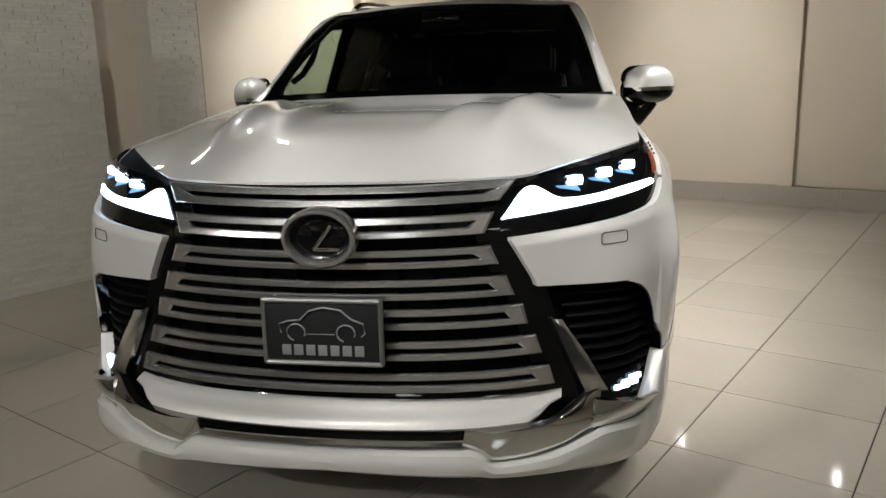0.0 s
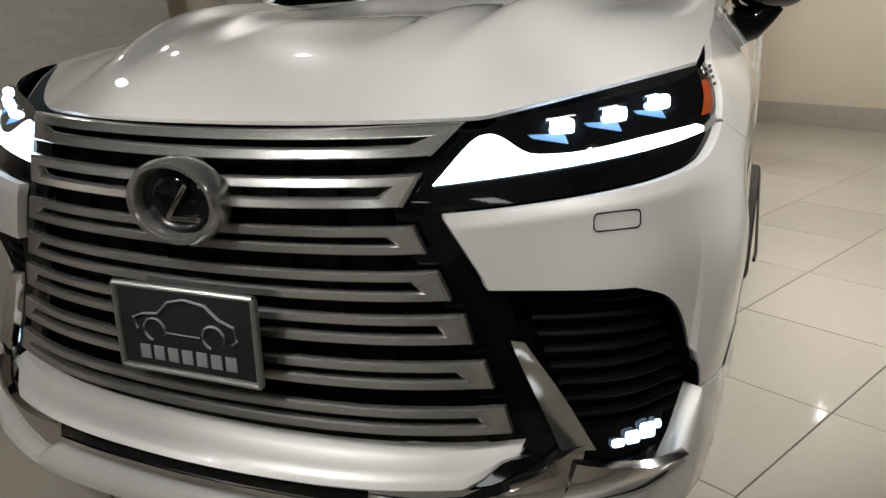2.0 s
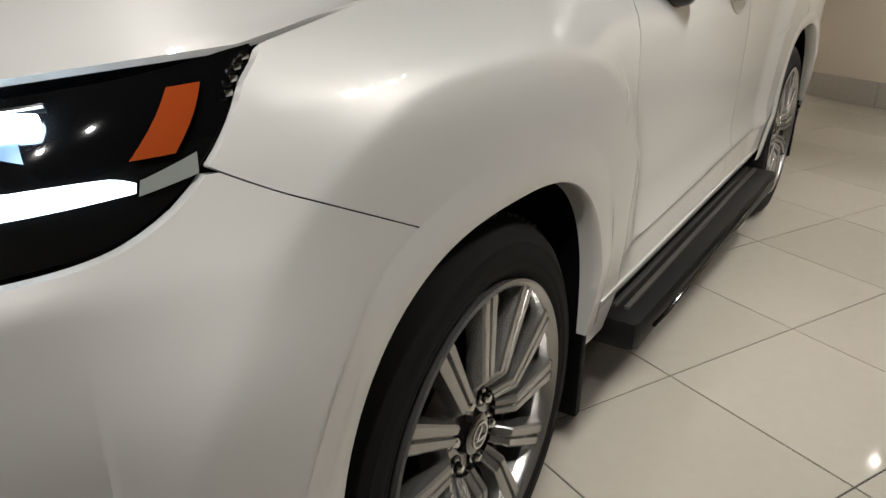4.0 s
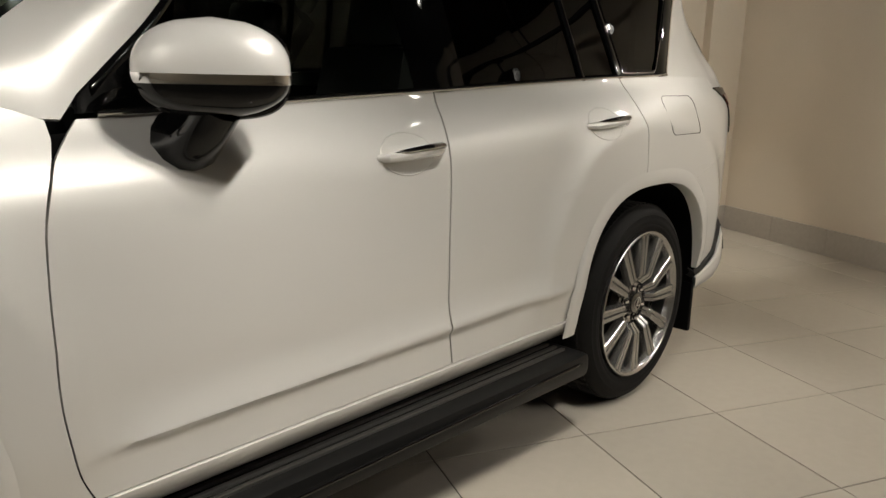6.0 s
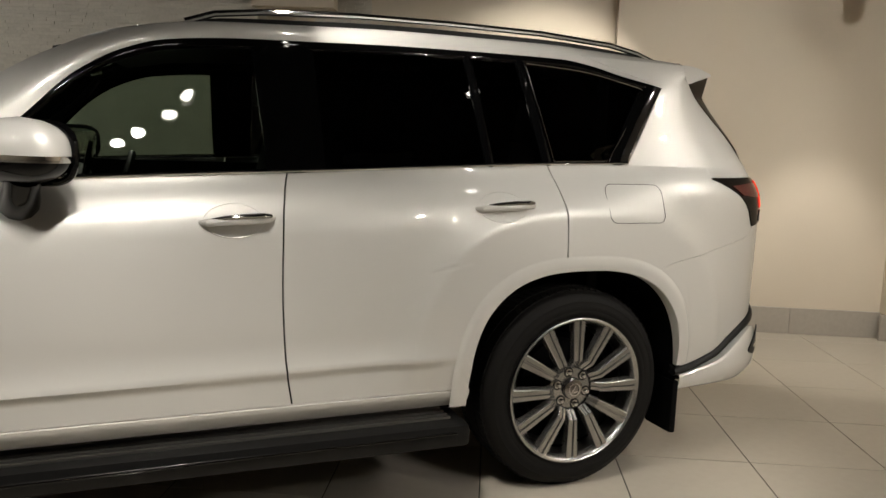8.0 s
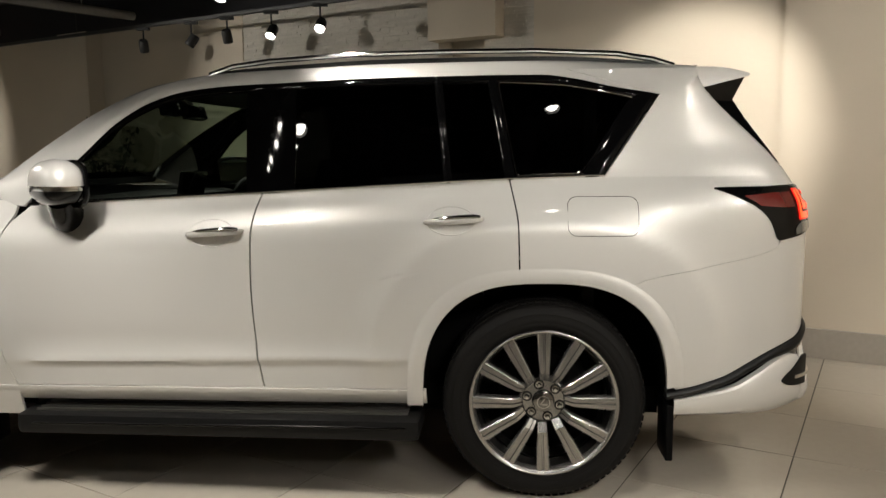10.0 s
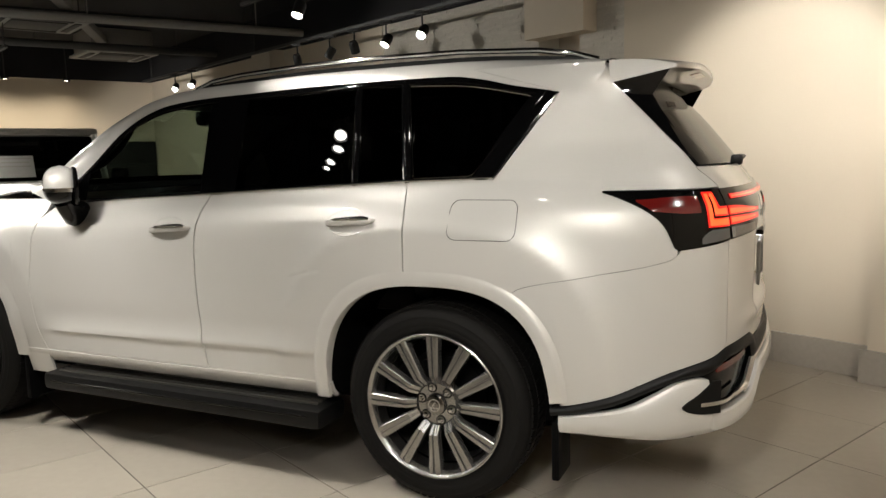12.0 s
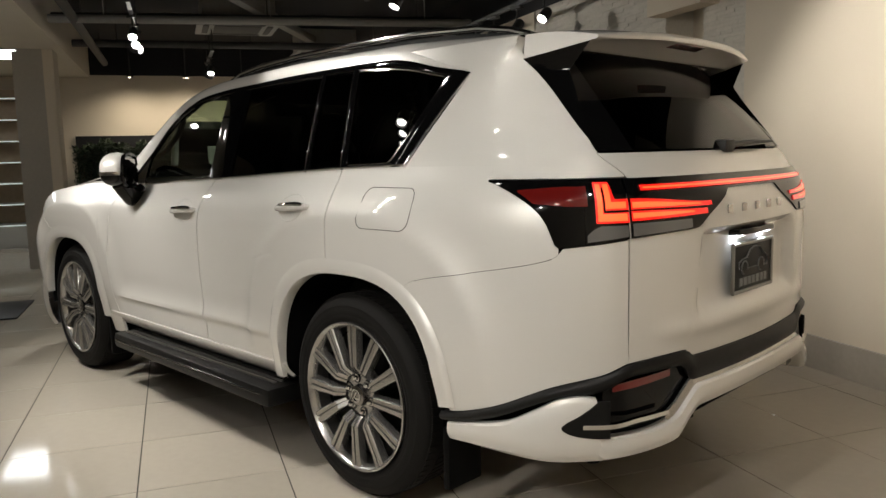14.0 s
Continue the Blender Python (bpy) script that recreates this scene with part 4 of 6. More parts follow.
def end_x(z):
    return curve((0.49, 0.632), (0.55, 0.612), (0.64, 0.578), (0.73, 0.545), (0.81, 0.503), (0.88, 0.464), (0.96, 0.452), (1.02, 0.482), (1.07, 0.525))(z)


edge_x = curve((0.44, 0.735), (0.476, 0.716), (0.58, 0.668), (0.682, 0.622), (0.775, 0.588), (0.80, 0.573), (0.92, 0.508), (0.97, 0.495), (1.06, 0.54))
flank("grille_surround", lambda u, v: (lambda z: skin(front_s(mix(end_x(z) - 0.035, edge_x(z) + 0.02, u), 0.8), z, -0.016))(mix(0.45, 1.05, v)), 6, 30, GLOSSBLACK, car, "gloss black surround of the grille")


# upper bumper corner
SA, SB = front_s(0.83, 0.775), -2.080
bay_edge = curve((SA, 0.770), (-2.205, 0.752), (-2.170, 0.724), (-2.145, 0.688), (-2.122, 0.640), (-2.10, 0.580), (SB, 0.525))


def corner_s(t):
    if t < 0.10:
        return mix(front_s(0.512), front_s(0.582), t / 0.10)
    if t < 0.35:
        return mix(front_s(0.582), SA, (t - 0.10) / 0.25)
    if t < 0.75:
        return mix(SA, SB, 1 - (1 - (t - 0.35) / 0.40) ** 1.6)
    return mix(SB, -1.64, (t - 0.75) / 0.25)


def bumper_crease(s, z):
    """Soft ledge under the lamp that runs out towards the wheel arch."""
    zc = min(0.944, lamp_low_edge(s) - 0.026)
    d = z - zc
    w = smooth01(-2.72, -2.45, s) * (1 - smooth01(-1.99, -1.87, s))
    return 0.013 * w * (math.exp(-d / 0.035) if d > 0 else math.exp(d / 0.10))


def p_bumper(u, v):
    s = corner_s(u)
    s_a, s_b = front_s(0.512), front_s(0.582)
    if s < s_b:
        low = mix(0.912, 0.787, (s - s_a) / (s_b - s_a))
    elif s < SA:
        low = mix(0.780, 0.772, (s - s_b) / (SA - s_b))
    elif s < SB:
        low = bay_edge(s)
    else:
        low = max(mix(0.525, 0.500, smooth01(SB, -1.9, s)), arch_z(-1.425, s, 0.04))
    top = lamp_low_edge(s) - 0.003 if s < -1.986 else fender_seam(s) - 0.002
    z = mix(low, max(top, low + 0.003), v)
    return skin(s, z, bumper_crease(s, z))


flank("bumper_corner", p_bumper, 110, 24, PAINT, car, depth=0.02)


def outline(name, s0, s1, z0, z1, parent, rad=0.012, n=6, lift=lambda s, z: 0.0, material=None, thick=0.0012):
    """A thin rounded groove drawn on the skin as a dark seam, left flank and right."""
    for side in (1, -1):
        pts = []
        for cx, cz, a0 in ((s1 - rad, z1 - rad, 0), (s0 + rad, z1 - rad, 90), (s0 + rad, z0 + rad, 180), (s1 - rad, z0 + rad, 270)):
            for k in range(n + 1):
                a = math.radians(a0 + 90 * k / n)
                s, z = cx + rad * math.cos(a), cz + rad * math.sin(a)
                p = skin(s, z, lift(s, z))
                pts.append(Vector((side * p.x, p.y, p.z)))
        pts.append(pts[0])
        bm = bmesh.new()
        tube(bm, pts, thick, 6, caps=False)
        part(name, bm, material or UNDER, parent)


sw = front_s(0.750, 0.90)
outline("washer_cover_seam", sw, sw + 0.086, 0.884, 0.917, car, rad=0.009, lift=lambda s, z: bumper_crease(s, z) + 0.0012, thick=0.0013)

# fog lamp bay with slats, chrome blade and strip
for k in range(9):
    z = 0.475 + 0.033 * k
    for side in (1, -1):
        bm = bmesh.new()

        def fn(u, v):
            a = edge_x(z) + 0.05
            p = skin(mix(front_s(a), min(-2.085, -2.085 - 0.5 * (z - 0.62)), u), z + 0.010 * math.sin(math.pi * 2 * v) * 0.8, -0.045 + 0.011 * math.cos(2 * math.pi * v))
            return Vector((side * p.x, p.y, p.z))
        sheet(bm, fn, 14, 8)
        part("bay_slat", bm, MATTEBLACK, car)
flank("bay_floor", lambda u, v: (lambda z: skin(mix(front_s(edge_x(z) + 0.035), -2.05, u), z, -0.06))(mix(0.38, 0.79, v)), 14, 6, MATTEBLACK, car, "black fog lamp bay", depth=0.0)


flank("bay_rim", lambda u, v: (lambda q: skin(q - 0.004, bay_edge(q) - 0.003, mix(-0.001, -0.06, v)))(mix(SA, SB, u)), 40, 3, GLOSSBLACK, car, "black inner rim of the fog lamp bay", depth=0.0)


def fog_lamp(side):
    bm = bmesh.new()
    for k, (ds, w, h) in enumerate(((0.022, 0.026, 0.016), (0.052, 0.030, 0.026), (0.086, 0.032, 0.032), (0.112, 0.014, 0.018))):
        z = 0.452 + 0.004 * k
        s = front_s(0.805, 0.5) + ds
        p = skin(s, z, -0.022)
        box(bm, (side * p.x, p.y, p.z), (w, 0.012, h), rot=Matrix.Rotation(side * radians(38), 4, "Z"), bevel=0.006)
    part("fog_lamp", bm, FOGGLOW, car, "small lit fog lamp cluster")
    bm = bmesh.new()
    sheet(bm, lambda u, v: (lambda p: Vector((side * p.x, p.y, p.z)))(skin(front_s(0.775, 0.5) + 0.165 * u, mix(0.415, 0.49, v), -0.03)), 8, 4)
    part("fog_lamp_housing", bm, GLOSSBLACK, car, "dark fog lamp housing")


fog_lamp(1)
fog_lamp(-1)
blade_w = curve((0.47, 0.056), (0.58, 0.046), (0.69, 0.022))
flank("chrome_blade", lambda u, v: (lambda z: skin(front_s(edge_x(z) + blade_w(z) * u), z, 0.012 + 0.010 * u))(mix(0.470, 0.685, v)), 6, 16, CHROME, car, "bright chrome blade beside the grille", depth=0.02)
# chrome strip: under the lamp bay and across the chin
bay_top = lambda t: mix(0.452, 0.405, t)
flank("chrome_bay_strip", lambda u, v: skin(mix(front_s(0.735, 0.45), -2.105, u), mix(bay_top(u) - mix(0.075, 0.040, u), bay_top(u), v), 0.002 + 0.024 * v), 16, 6, CHROME, car, "chrome strip under the fog lamp bay", depth=0.02)
wing_t = curve((0.39, 0.410), (0.50, 0.402), (0.60, 0.410), (0.68, 0.445), (0.735, 0.480))
wing_b = curve((0.39, 0.366), (0.43, 0.345), (0.476, 0.318), (0.56, 0.322), (0.66, 0.345), (0.735, 0.382))
flank("chrome_wing", lambda u, v: (lambda x: skin(front_s(x, 0.4), mix(wing_b(x), wing_t(x), v), 0.004 + 0.016 * v))(mix(0.388, 0.742, u)), 24, 8, CHROME, car, "chrome wing of the lower bumper", depth=0.02)
flank("wing_groove", lambda u, v: (lambda x: skin(front_s(x, 0.4), mix(wing_b(x), wing_t(x), 0.52 + 0.10 * v + 0.22 * u), 0.006))(mix(0.45, 0.69, u)), 16, 2, GLOSSBLACK, car, depth=0.004)
across("chrome_chin_strip", lambda z: front_s(0.386, 0.4), lambda a, v: mix(0.366, 0.379, v), 30, 6, CHROME, car, "chrome strip across the chin", end="front", out=0.012, depth=0.02)
across("chin_band", lambda z: front_s(0.386, 0.4), lambda a, v: mix(0.381, 0.412, v), 30, 6, GLOSSBLACK, car, "gloss black band above the chrome strip", end="front", out=0.008, depth=0.02)
across("chin_gap", lambda z: front_s(0.70, 0.45), lambda a, v: mix(0.385, 0.50, v) + 0.02 * a ** 3, 30, 3, GLOSSBLACK, car, "gloss black gap above the chin", end="front", out=-0.02, depth=0.0)


def p_bar(uu, v):
    u = 2 * uu - 1
    a = abs(u)
    x = 0.648 * u
    top = 0.474 + 0.006 * a ** 3
    low = 0.402 + 0.012 * a ** 2 + 0.05 * smooth01(0.86, 1.0, a)
    prof = ((0.0, -0.05), (0.0, 0.004), (0.18, 0.026), (0.42, 0.030), (0.62, 0.012), (0.85, 0.002), (1.0, -0.05))
    i = min(int(v * 6 + 1e-6), 5)
    t = v * 6 - i
    fz = mix(prof[i][0], prof[min(i + 1, 6)][0], t)
    fo = mix(prof[i][1], prof[min(i + 1, 6)][1], t)
    p = skin(front_s(abs(x), 0.45), mix(low, top, fz), fo)
    return Vector((x, p.y, p.z))


bm = bmesh.new()
sheet(bm, p_bar, 44, 12)
part("white_grille_bar", bm, PAINT, car, "white bumper bar under the grille", sharp=30)

# white lip kit
lip_t = curve((S0, 0.353), (front_s(0.39, 0.35), 0.353), (front_s(0.44, 0.35), 0.335), (front_s(0.476, 0.35), 0.310), (front_s(0.60, 0.35), 0.318), (front_s(0.70, 0.35), 0.350), (front_s(0.76, 0.35), 0.372), (-2.14, 0.358), (-2.112, 0.366), (-2.098, 0.430), (-2.086, 0.518), (-2.0, 0.512), (-1.89, 0.494))
lip_b = curve((S0, 0.285), (front_s(0.5, 0.35), 0.262), (front_s(0.72, 0.35), 0.243), (-2.15, 0.222), (-1.99, 0.20), (-1.89, 0.225))


def p_lip(u, v):
    s = mix(S0, -1.895, u)
    prof = ((0.0, -0.10), (0.0, 0.006), (0.25, 0.030), (0.60, 0.034), (0.92, 0.026), (1.0, 0.012), (1.0, -0.04))
    i = min(int(v * 6 + 1e-6), 5)
    t = v * 6 - i
    fz = mix(prof[i][0], prof[i + 1][0], t) if i < 6 else 1
    fo = mix(prof[i][1], prof[i + 1][1], t)
    corner = 0.018 * smooth01(-2.35, -2.1, s) * (1 - 0.6 * smooth01(-2.0, -1.9, s))
    fo = fo if fo < 0 else fo * (1 - 0.8 * fz * smooth01(-2.22, -2.11, s))
    return skin(s, mix(lip_b(s), lip_t(s), fz), fo + corner * (1 - 0.85 * fz))


flank("front_lip", p_lip, 60, 12, PAINT, car, "white lower lip spoiler", depth=0.0, sharp=30)
flank("lip_slot", lambda u, v: skin(mix(front_s(0.745, 0.4), -2.115, u), mix(lip_t(mix(front_s(0.745, 0.4), -2.115, u)) - 0.004, bay_top(u) - mix(0.072, 0.036, u), v), 0.002), 14, 3, GLOSSBLACK, car, "black slot between chrome and lip", depth=0.0)


# headlights
LAMP_S0 = front_s(0.486, 0.97)
LAMP_END = (-1.864 - LAMP_S0) / (-1.925 - LAMP_S0)
lamp_top_edge = curve((0.0, 0.975), (0.10, 1.052), (0.17, 1.070), (0.5, 1.100), (0.9, 1.128), (LAMP_END, 1.1405))


def lamp_zone(t):
    s = mix(LAMP_S0, -1.925, t)
    top = lamp_top_edge(t)
    return s, min(lamp_low_edge(s), top - 0.001), top


def headlight(side):
    lamp = empty("headlight")
    lamp.parent = car
    lamp["label"] = "lit LED headlight in a black housing"
    mir = lambda p: Vector((side * p.x, p.y, p.z))

    def zone(name, t0, t1, f0, f1, out, material, label="", nu=30, nv=6, depth=0.0):
        bm = bmesh.new()

        def fn(u, v):
            t = mix(t0, t1, u)
            s, low, top = lamp_zone(t)
            return mir(skin(s, mix(f0(t, low, top), f1(t, low, top), v), out))
        sheet(bm, fn, nu, nv, depth, lambda p: mir(inward(mir(p))))
        return part(name, bm, material, lamp, label)
    zone("housing", 0.0, LAMP_END, lambda t, l, h: l, lambda t, l, h: h, -0.014, GLOSSBLACK, "gloss black lamp housing", 50, 8)
    low = lambda t: mix(0.968, 1.040, t)
    up = curve((0.0, 0.969), (0.105, 1.046), (0.125, 1.048), (0.25, 1.014), (0.30, 1.013), (0.60, 1.034), (0.76, 1.040), (0.80, 1.034))
    zone("daytime_light", 0.0, 0.80, lambda t, l, h: low(t), lambda t, l, h: max(low(t) + 0.0005, up(t)), -0.008, DRL, "glowing white daytime running light", 40, 4)
    zone("clear_tip", 0.805, 0.90, lambda t, l, h: mix(1.022, 1.034, (t - 0.805) / 0.095), lambda t, l, h: mix(1.036, 1.054, (t - 0.805) / 0.095), -0.008, TIP, "unlit clear end of the running light", 8, 3)
    for k, t in enumerate((0.315, 0.465, 0.615)):
        s, l, h = lamp_zone(t)
        z = 1.056 + 0.015 * k
        tilt = Matrix.Rotation(side * radians(30 + 8 * k), 4, "Z")
        bm = bmesh.new()
        box(bm, mir(skin(s, z, -0.006)), (0.044, 0.014, 0.025), rot=tilt, bevel=0.0069)
        part("projector", bm, LAMPGLOW, lamp, "square projector lamp, lit")
        bm = bmesh.new()
        sheet(bm, lambda u, v: mir(skin(s + mix(-0.052, 0.016, u) - 0.010 * v, z - 0.012 + mix(-0.017, 0.0, v) * (0.35 + 0.65 * u), -0.011)), 6, 4)
        part("reflector", bm, DIMGLOW, lamp, "reflector with a bluish glow in place of projector light")
        bm = bmesh.new()
        tube(bm, [mir(skin(s + d, z + 0.014 + 0.1 * d, -0.008)) for d in (-0.03, 0.0, 0.026)], 0.0025, 6)
        part("projector_trim", bm, DARKCHROME, lamp)
    bm = bmesh.new()
    sheet(bm, lambda u, v: mir(skin(mix(-2.074, -2.022, u) + 0.052 * v, mix(1.054, 1.112, v) + 0.002 * u, -0.005)), 5, 5)
    part("amber_marker", bm, AMBER, lamp, "amber side reflector")
    bm = bmesh.new()
    for s, z in ((-1.934, 1.101), (-1.916, 1.113), (-1.900, 1.123), (-1.884, 1.131)):
        p = skin(s, z, -0.007)
        box(bm, mir(p), (0.006, 0.010, 0.007), bevel=0.0015)
    part("marker_facets", bm, DARKCHROME, lamp, "small bright facets")


headlight(1)
headlight(-1)


# emblem and plate
def ellipse_ring(name, parent, c, rx, rz, w, dep, material, label="", n=48, tilt=0.0):
    bm = bmesh.new()
    rows = []
    for k in range(n):
        a = 2 * math.pi * k / n
        d = Vector((math.cos(a) * rx, 0, math.sin(a) * rz))
        i = Vector((math.cos(a) * (rx - w), 0, math.sin(a) * (rz - w)))
        rows.append([bm.verts.new(Vector(c) + q) for q in (d + Vector((0, dep, 0)), d, d.lerp(i, 0.3) + Vector((0, -0.010, 0)), d.lerp(i, 0.7) + Vector((0, -0.010, 0)), i, i + Vector((0, dep, 0)))])
    for k in range(n):
        for q in range(5):
            bm.faces.new((rows[k][q], rows[(k + 1) % n][q], rows[(k + 1) % n][q + 1], rows[k][q + 1]))
    return part(name, bm, material, parent, label, sharp=50)


emblem = ellipse_ring("emblem_ring", car, (0, -2.462, 0.935), 0.107, 0.084, 0.020, 0.04, SILVER, "oval satin emblem ring on the grille")
bm = bmesh.new()
lathe(bm, [(0.02, 0.0), (0.018, 0.05), (0.008, 0.082), (0.0, 0.09)], 40, "Z")
bmesh.ops.transform(bm, matrix=pose(0, -2.438, 0.935, 90) @ Matrix.Diagonal((1.0, 0.76, 1.0, 1)), verts=bm.verts[:])
part("emblem_disc", bm, GLOSSBLACK, emblem, "domed black emblem disc")
bm = bmesh.new()
box(bm, (0.012, -2.462, 0.938), (0.010, 0.008, 0.085), rot=Matrix.Rotation(radians(38), 4, "Y"), bevel=0.002)
box(bm, (0.022, -2.460, 0.905), (0.075, 0.008, 0.009), bevel=0.002)
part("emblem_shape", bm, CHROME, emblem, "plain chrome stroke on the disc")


def plate(root, w, h, flip=1):
    """A dealer plate, face towards -y in its own axes, with a plain car outline and bars for lettering."""
    bm = bmesh.new()
    box(bm, (0, 0, 0), (w, 0.010, h), bevel=0.004)
    p = part("plate", bm, PLATE, root, "dark dealer plate with a grey car outline")
    bm = bmesh.new()
    o = [(-w / 2, -h / 2), (w / 2, -h / 2), (w / 2, h / 2), (-w / 2, h / 2), (-w / 2, -h / 2)]
    for (x0, z0), (x1, z1) in zip(o, o[1:]):
        tube(bm, [(x0, -0.004, z0), (x1, -0.004, z1)], 0.0075, 8)
    part("plate_frame", bm, PLATEFRAME, p, "brushed metal plate frame")
    line = [(-0.118, -0.012), (-0.125, 0.012), (-0.10, 0.022), (-0.062, 0.026), (-0.035, 0.052), (0.005, 0.062), (0.055, 0.055), (0.085, 0.030), (0.118, 0.018), (0.122, -0.010), (0.112, -0.018)]
    bm = bmesh.new()
    tube(bm, [(x, -0.006, z + 0.008) for x, z in line], 0.0052, 6, flat=0.5)
    for cx in (-0.075, 0.068):
        arc = [(cx + 0.026 * math.cos(a), -0.006, -0.002 + 0.024 * math.sin(a)) for a in np.linspace(-0.4, 4.4, 16)]
        tube(bm, arc, 0.0045, 6, flat=0.5)
    tube(bm, [(-0.045, -0.006, -0.006), (0.035, -0.006, -0.006)], 0.0022, 6, flat=0.5)
    part("car_outline", bm, PLATELINE, p)
    for k in range(7):
        bm = bmesh.new()
        box(bm, (-0.105 + 0.035 * k, -0.0062, -0.052), (0.026, 0.004, 0.030), bevel=0.0015)
        part("lettering_bar", bm, PLATELINE, p)
    return p


pl = empty("front_plate_mount", pose(0, -2.474, 0.676, -2))
pl.parent = car
plate(pl, 0.335, 0.178)


# ---- rear end ----
def p_gate(uu, v):
    u = 2 * uu - 1
    z = mix(strip_z(mix(S1, S_GATE, abs(u))) - 0.002, 1.335, v)
    p = skin(mix(S1, gate_s(z), abs(u)), z)
    x = p.x * (1 if u >= 0 else -1)
    inset = 0.040 * (1 - smooth01(0.34, 0.40, abs(x) - (1.05 - z) * 0.12)) * smooth01(0.74, 0.86, z) * (1 - smooth01(1.055, 1.075, z))
    ridge = 0.012 * math.exp(-((z - 0.76) / 0.03) ** 2) * (1 - smooth01(0.5, 0.68, abs(x)))
    return Vector((x, p.y - inset + ridge, z))


bm = bmesh.new()
sheet(bm, p_gate, 64, 50, 0.02, inward)
gate = part("tailgate", bm, PAINT, car, "white tailgate with a recessed plate panel")
across("rear_window", gate_s, lambda a, v: mix(1.343, 1.700, v), 40, 16, REARGLASS, car, "black privacy glass rear window", depth=0.0)
across("rear_window_backing", lambda z: gate_s(z), lambda a, v: mix(1.335, 1.71, v), 20, 6, UNDER, car, "", depth=0.0, out=-0.05)
for lo, hi in ((0.0, 0.10), (0.90, 1.0)):
    bm = bmesh.new()
    sheet(bm, lambda u, v: (lambda a, z: (lambda p: Vector((p.x * (1 if lo > 0.5 else -1), p.y, p.z)))(skin(mix(S1, gate_s(z), a), z, 0.002)))(abs(2 * mix(lo, hi, u) - 1), mix(1.342, 1.700, v)), 6, 14)
    part("rear_window_border", bm, GLOSSBLACK, car, "black border of the rear window")


# roof spoiler: white wing with a thin lip, white underside, black fins at its ends
def p_spoiler(uu, v):
    u = 2 * uu - 1
    a = abs(u)
    root_y, tip_y = 2.056, 2.350 - 0.058 * a ** 3.0
    top_z = roof_z(2.062) + 0.030 * (1 - u * u) - 0.006 * a ** 6
    tip_z = 1.752 - 0.030 * a ** 2.4
    low_y, low_z = mix(2.205, 2.078, a ** 14), mix(1.684, 1.656, a ** 14)
    if v < 0.45:
        t = v / 0.45
        return Vector((u * mix(0.656, 0.580, t), mix(root_y, tip_y, t), mix(top_z, tip_z, t) + 0.010 * math.sin(math.pi * t)))
    if v < 0.55:
        t = (v - 0.45) / 0.10
        return Vector((u * 0.580, tip_y + 0.005 * math.sin(math.pi * t), mix(tip_z, tip_z - mix(0.024, 0.012, a ** 6), t)))
    t = min(1.0, (v - 0.55) / 0.30)
    p = Vector((u * mix(0.580, 0.684, t), mix(tip_y, low_y, t), mix(tip_z - mix(0.024, 0.012, a ** 6), low_z, t) + 0.008 * (1 - a ** 6) * math.sin(math.pi * t)))
    return p if v < 0.85 else p.lerp(Vector((u * 0.680, mix(2.125, 2.064, a ** 14), mix(1.692, 1.660, a ** 14))), (v - 0.85) / 0.15)


bm = bmesh.new()
sheet(bm, p_spoiler, 48, 40)
for side in (0, 1):
    bm.faces.new([bm.verts.new(p_spoiler(side, j / 40)) for j in range(41)])
spoiler = part("roof_spoiler", bm, PAINT, car, "white roof spoiler over the rear window", sharp=40)
bm = bmesh.new()
tube(bm, [(x, 2.062 - 0.002, roof_z(2.062) + 0.030 * (1 - (x / 0.63) ** 2) + 0.002) for x in np.linspace(-0.645, 0.645, 21)], 0.002, 6)
part("spoiler_gap", bm, UNDER, spoiler, "dark joint before the spoiler")
bm = bmesh.new()
sheet(bm, lambda u, v: (lambda p: p + Vector((0, 0, -0.002)))(p_spoiler(mix(0.41, 0.59, u), mix(0.59, 0.68, v))), 8, 3, 0.012, lambda p: Vector((0, 0, 1)))
part("brake_light", bm, RED, spoiler, "unlit red high brake light")


# black blade along the rear edge of the pillar, rising from the shoulder to the spoiler's end
def blade_front(v):
    z = mix(1.350, 1.655, v)
    return skin(pillar_s(z), z, 0.002)


def blade_rear(v):
    if v < 0.85:
        k = v / 0.85
        return blade_front(v) + Vector((-0.056 * k ** 1.2, 0.002 + 0.088 * k ** 1.2, 0))
    return (blade_front(0.85) + Vector((-0.056, 0.090, 0))).lerp(Vector((0.588, 2.272, 1.704)), (v - 0.85) / 0.15)


def blade_foot(v):
    z = mix(1.350, 1.665, v)
    return skin(gate_s(z) + 0.03 * v, z, 0.001)


for side in (1, -1):
    bm = bmesh.new()
    mir = lambda p: Vector((side * p.x, p.y, p.z))
    sheet(bm, lambda u, v: mir(blade_front(v).lerp(blade_rear(v), u)), 6, 40)
    sheet(bm, lambda u, v: mir(blade_rear(v).lerp(blade_foot(v), u)), 4, 40)
    part("pillar_garnish", bm, GLOSSBLACK, car, "gloss black blade from the pillar to the spoiler", sharp=35)

# wiper
bm = bmesh.new()
tube(bm, [(0.02, 2.488, 1.352), (-0.20, 2.494, 1.362), (-0.44, 2.462, 1.366)], [0.016, 0.013, 0.008], 8, flat=0.7)
box(bm, (0.03, 2.480, 1.350), (0.08, 0.05, 0.045), bevel=0.012)
part("rear_wiper", bm, TRIM, car, "black rear wiper arm")


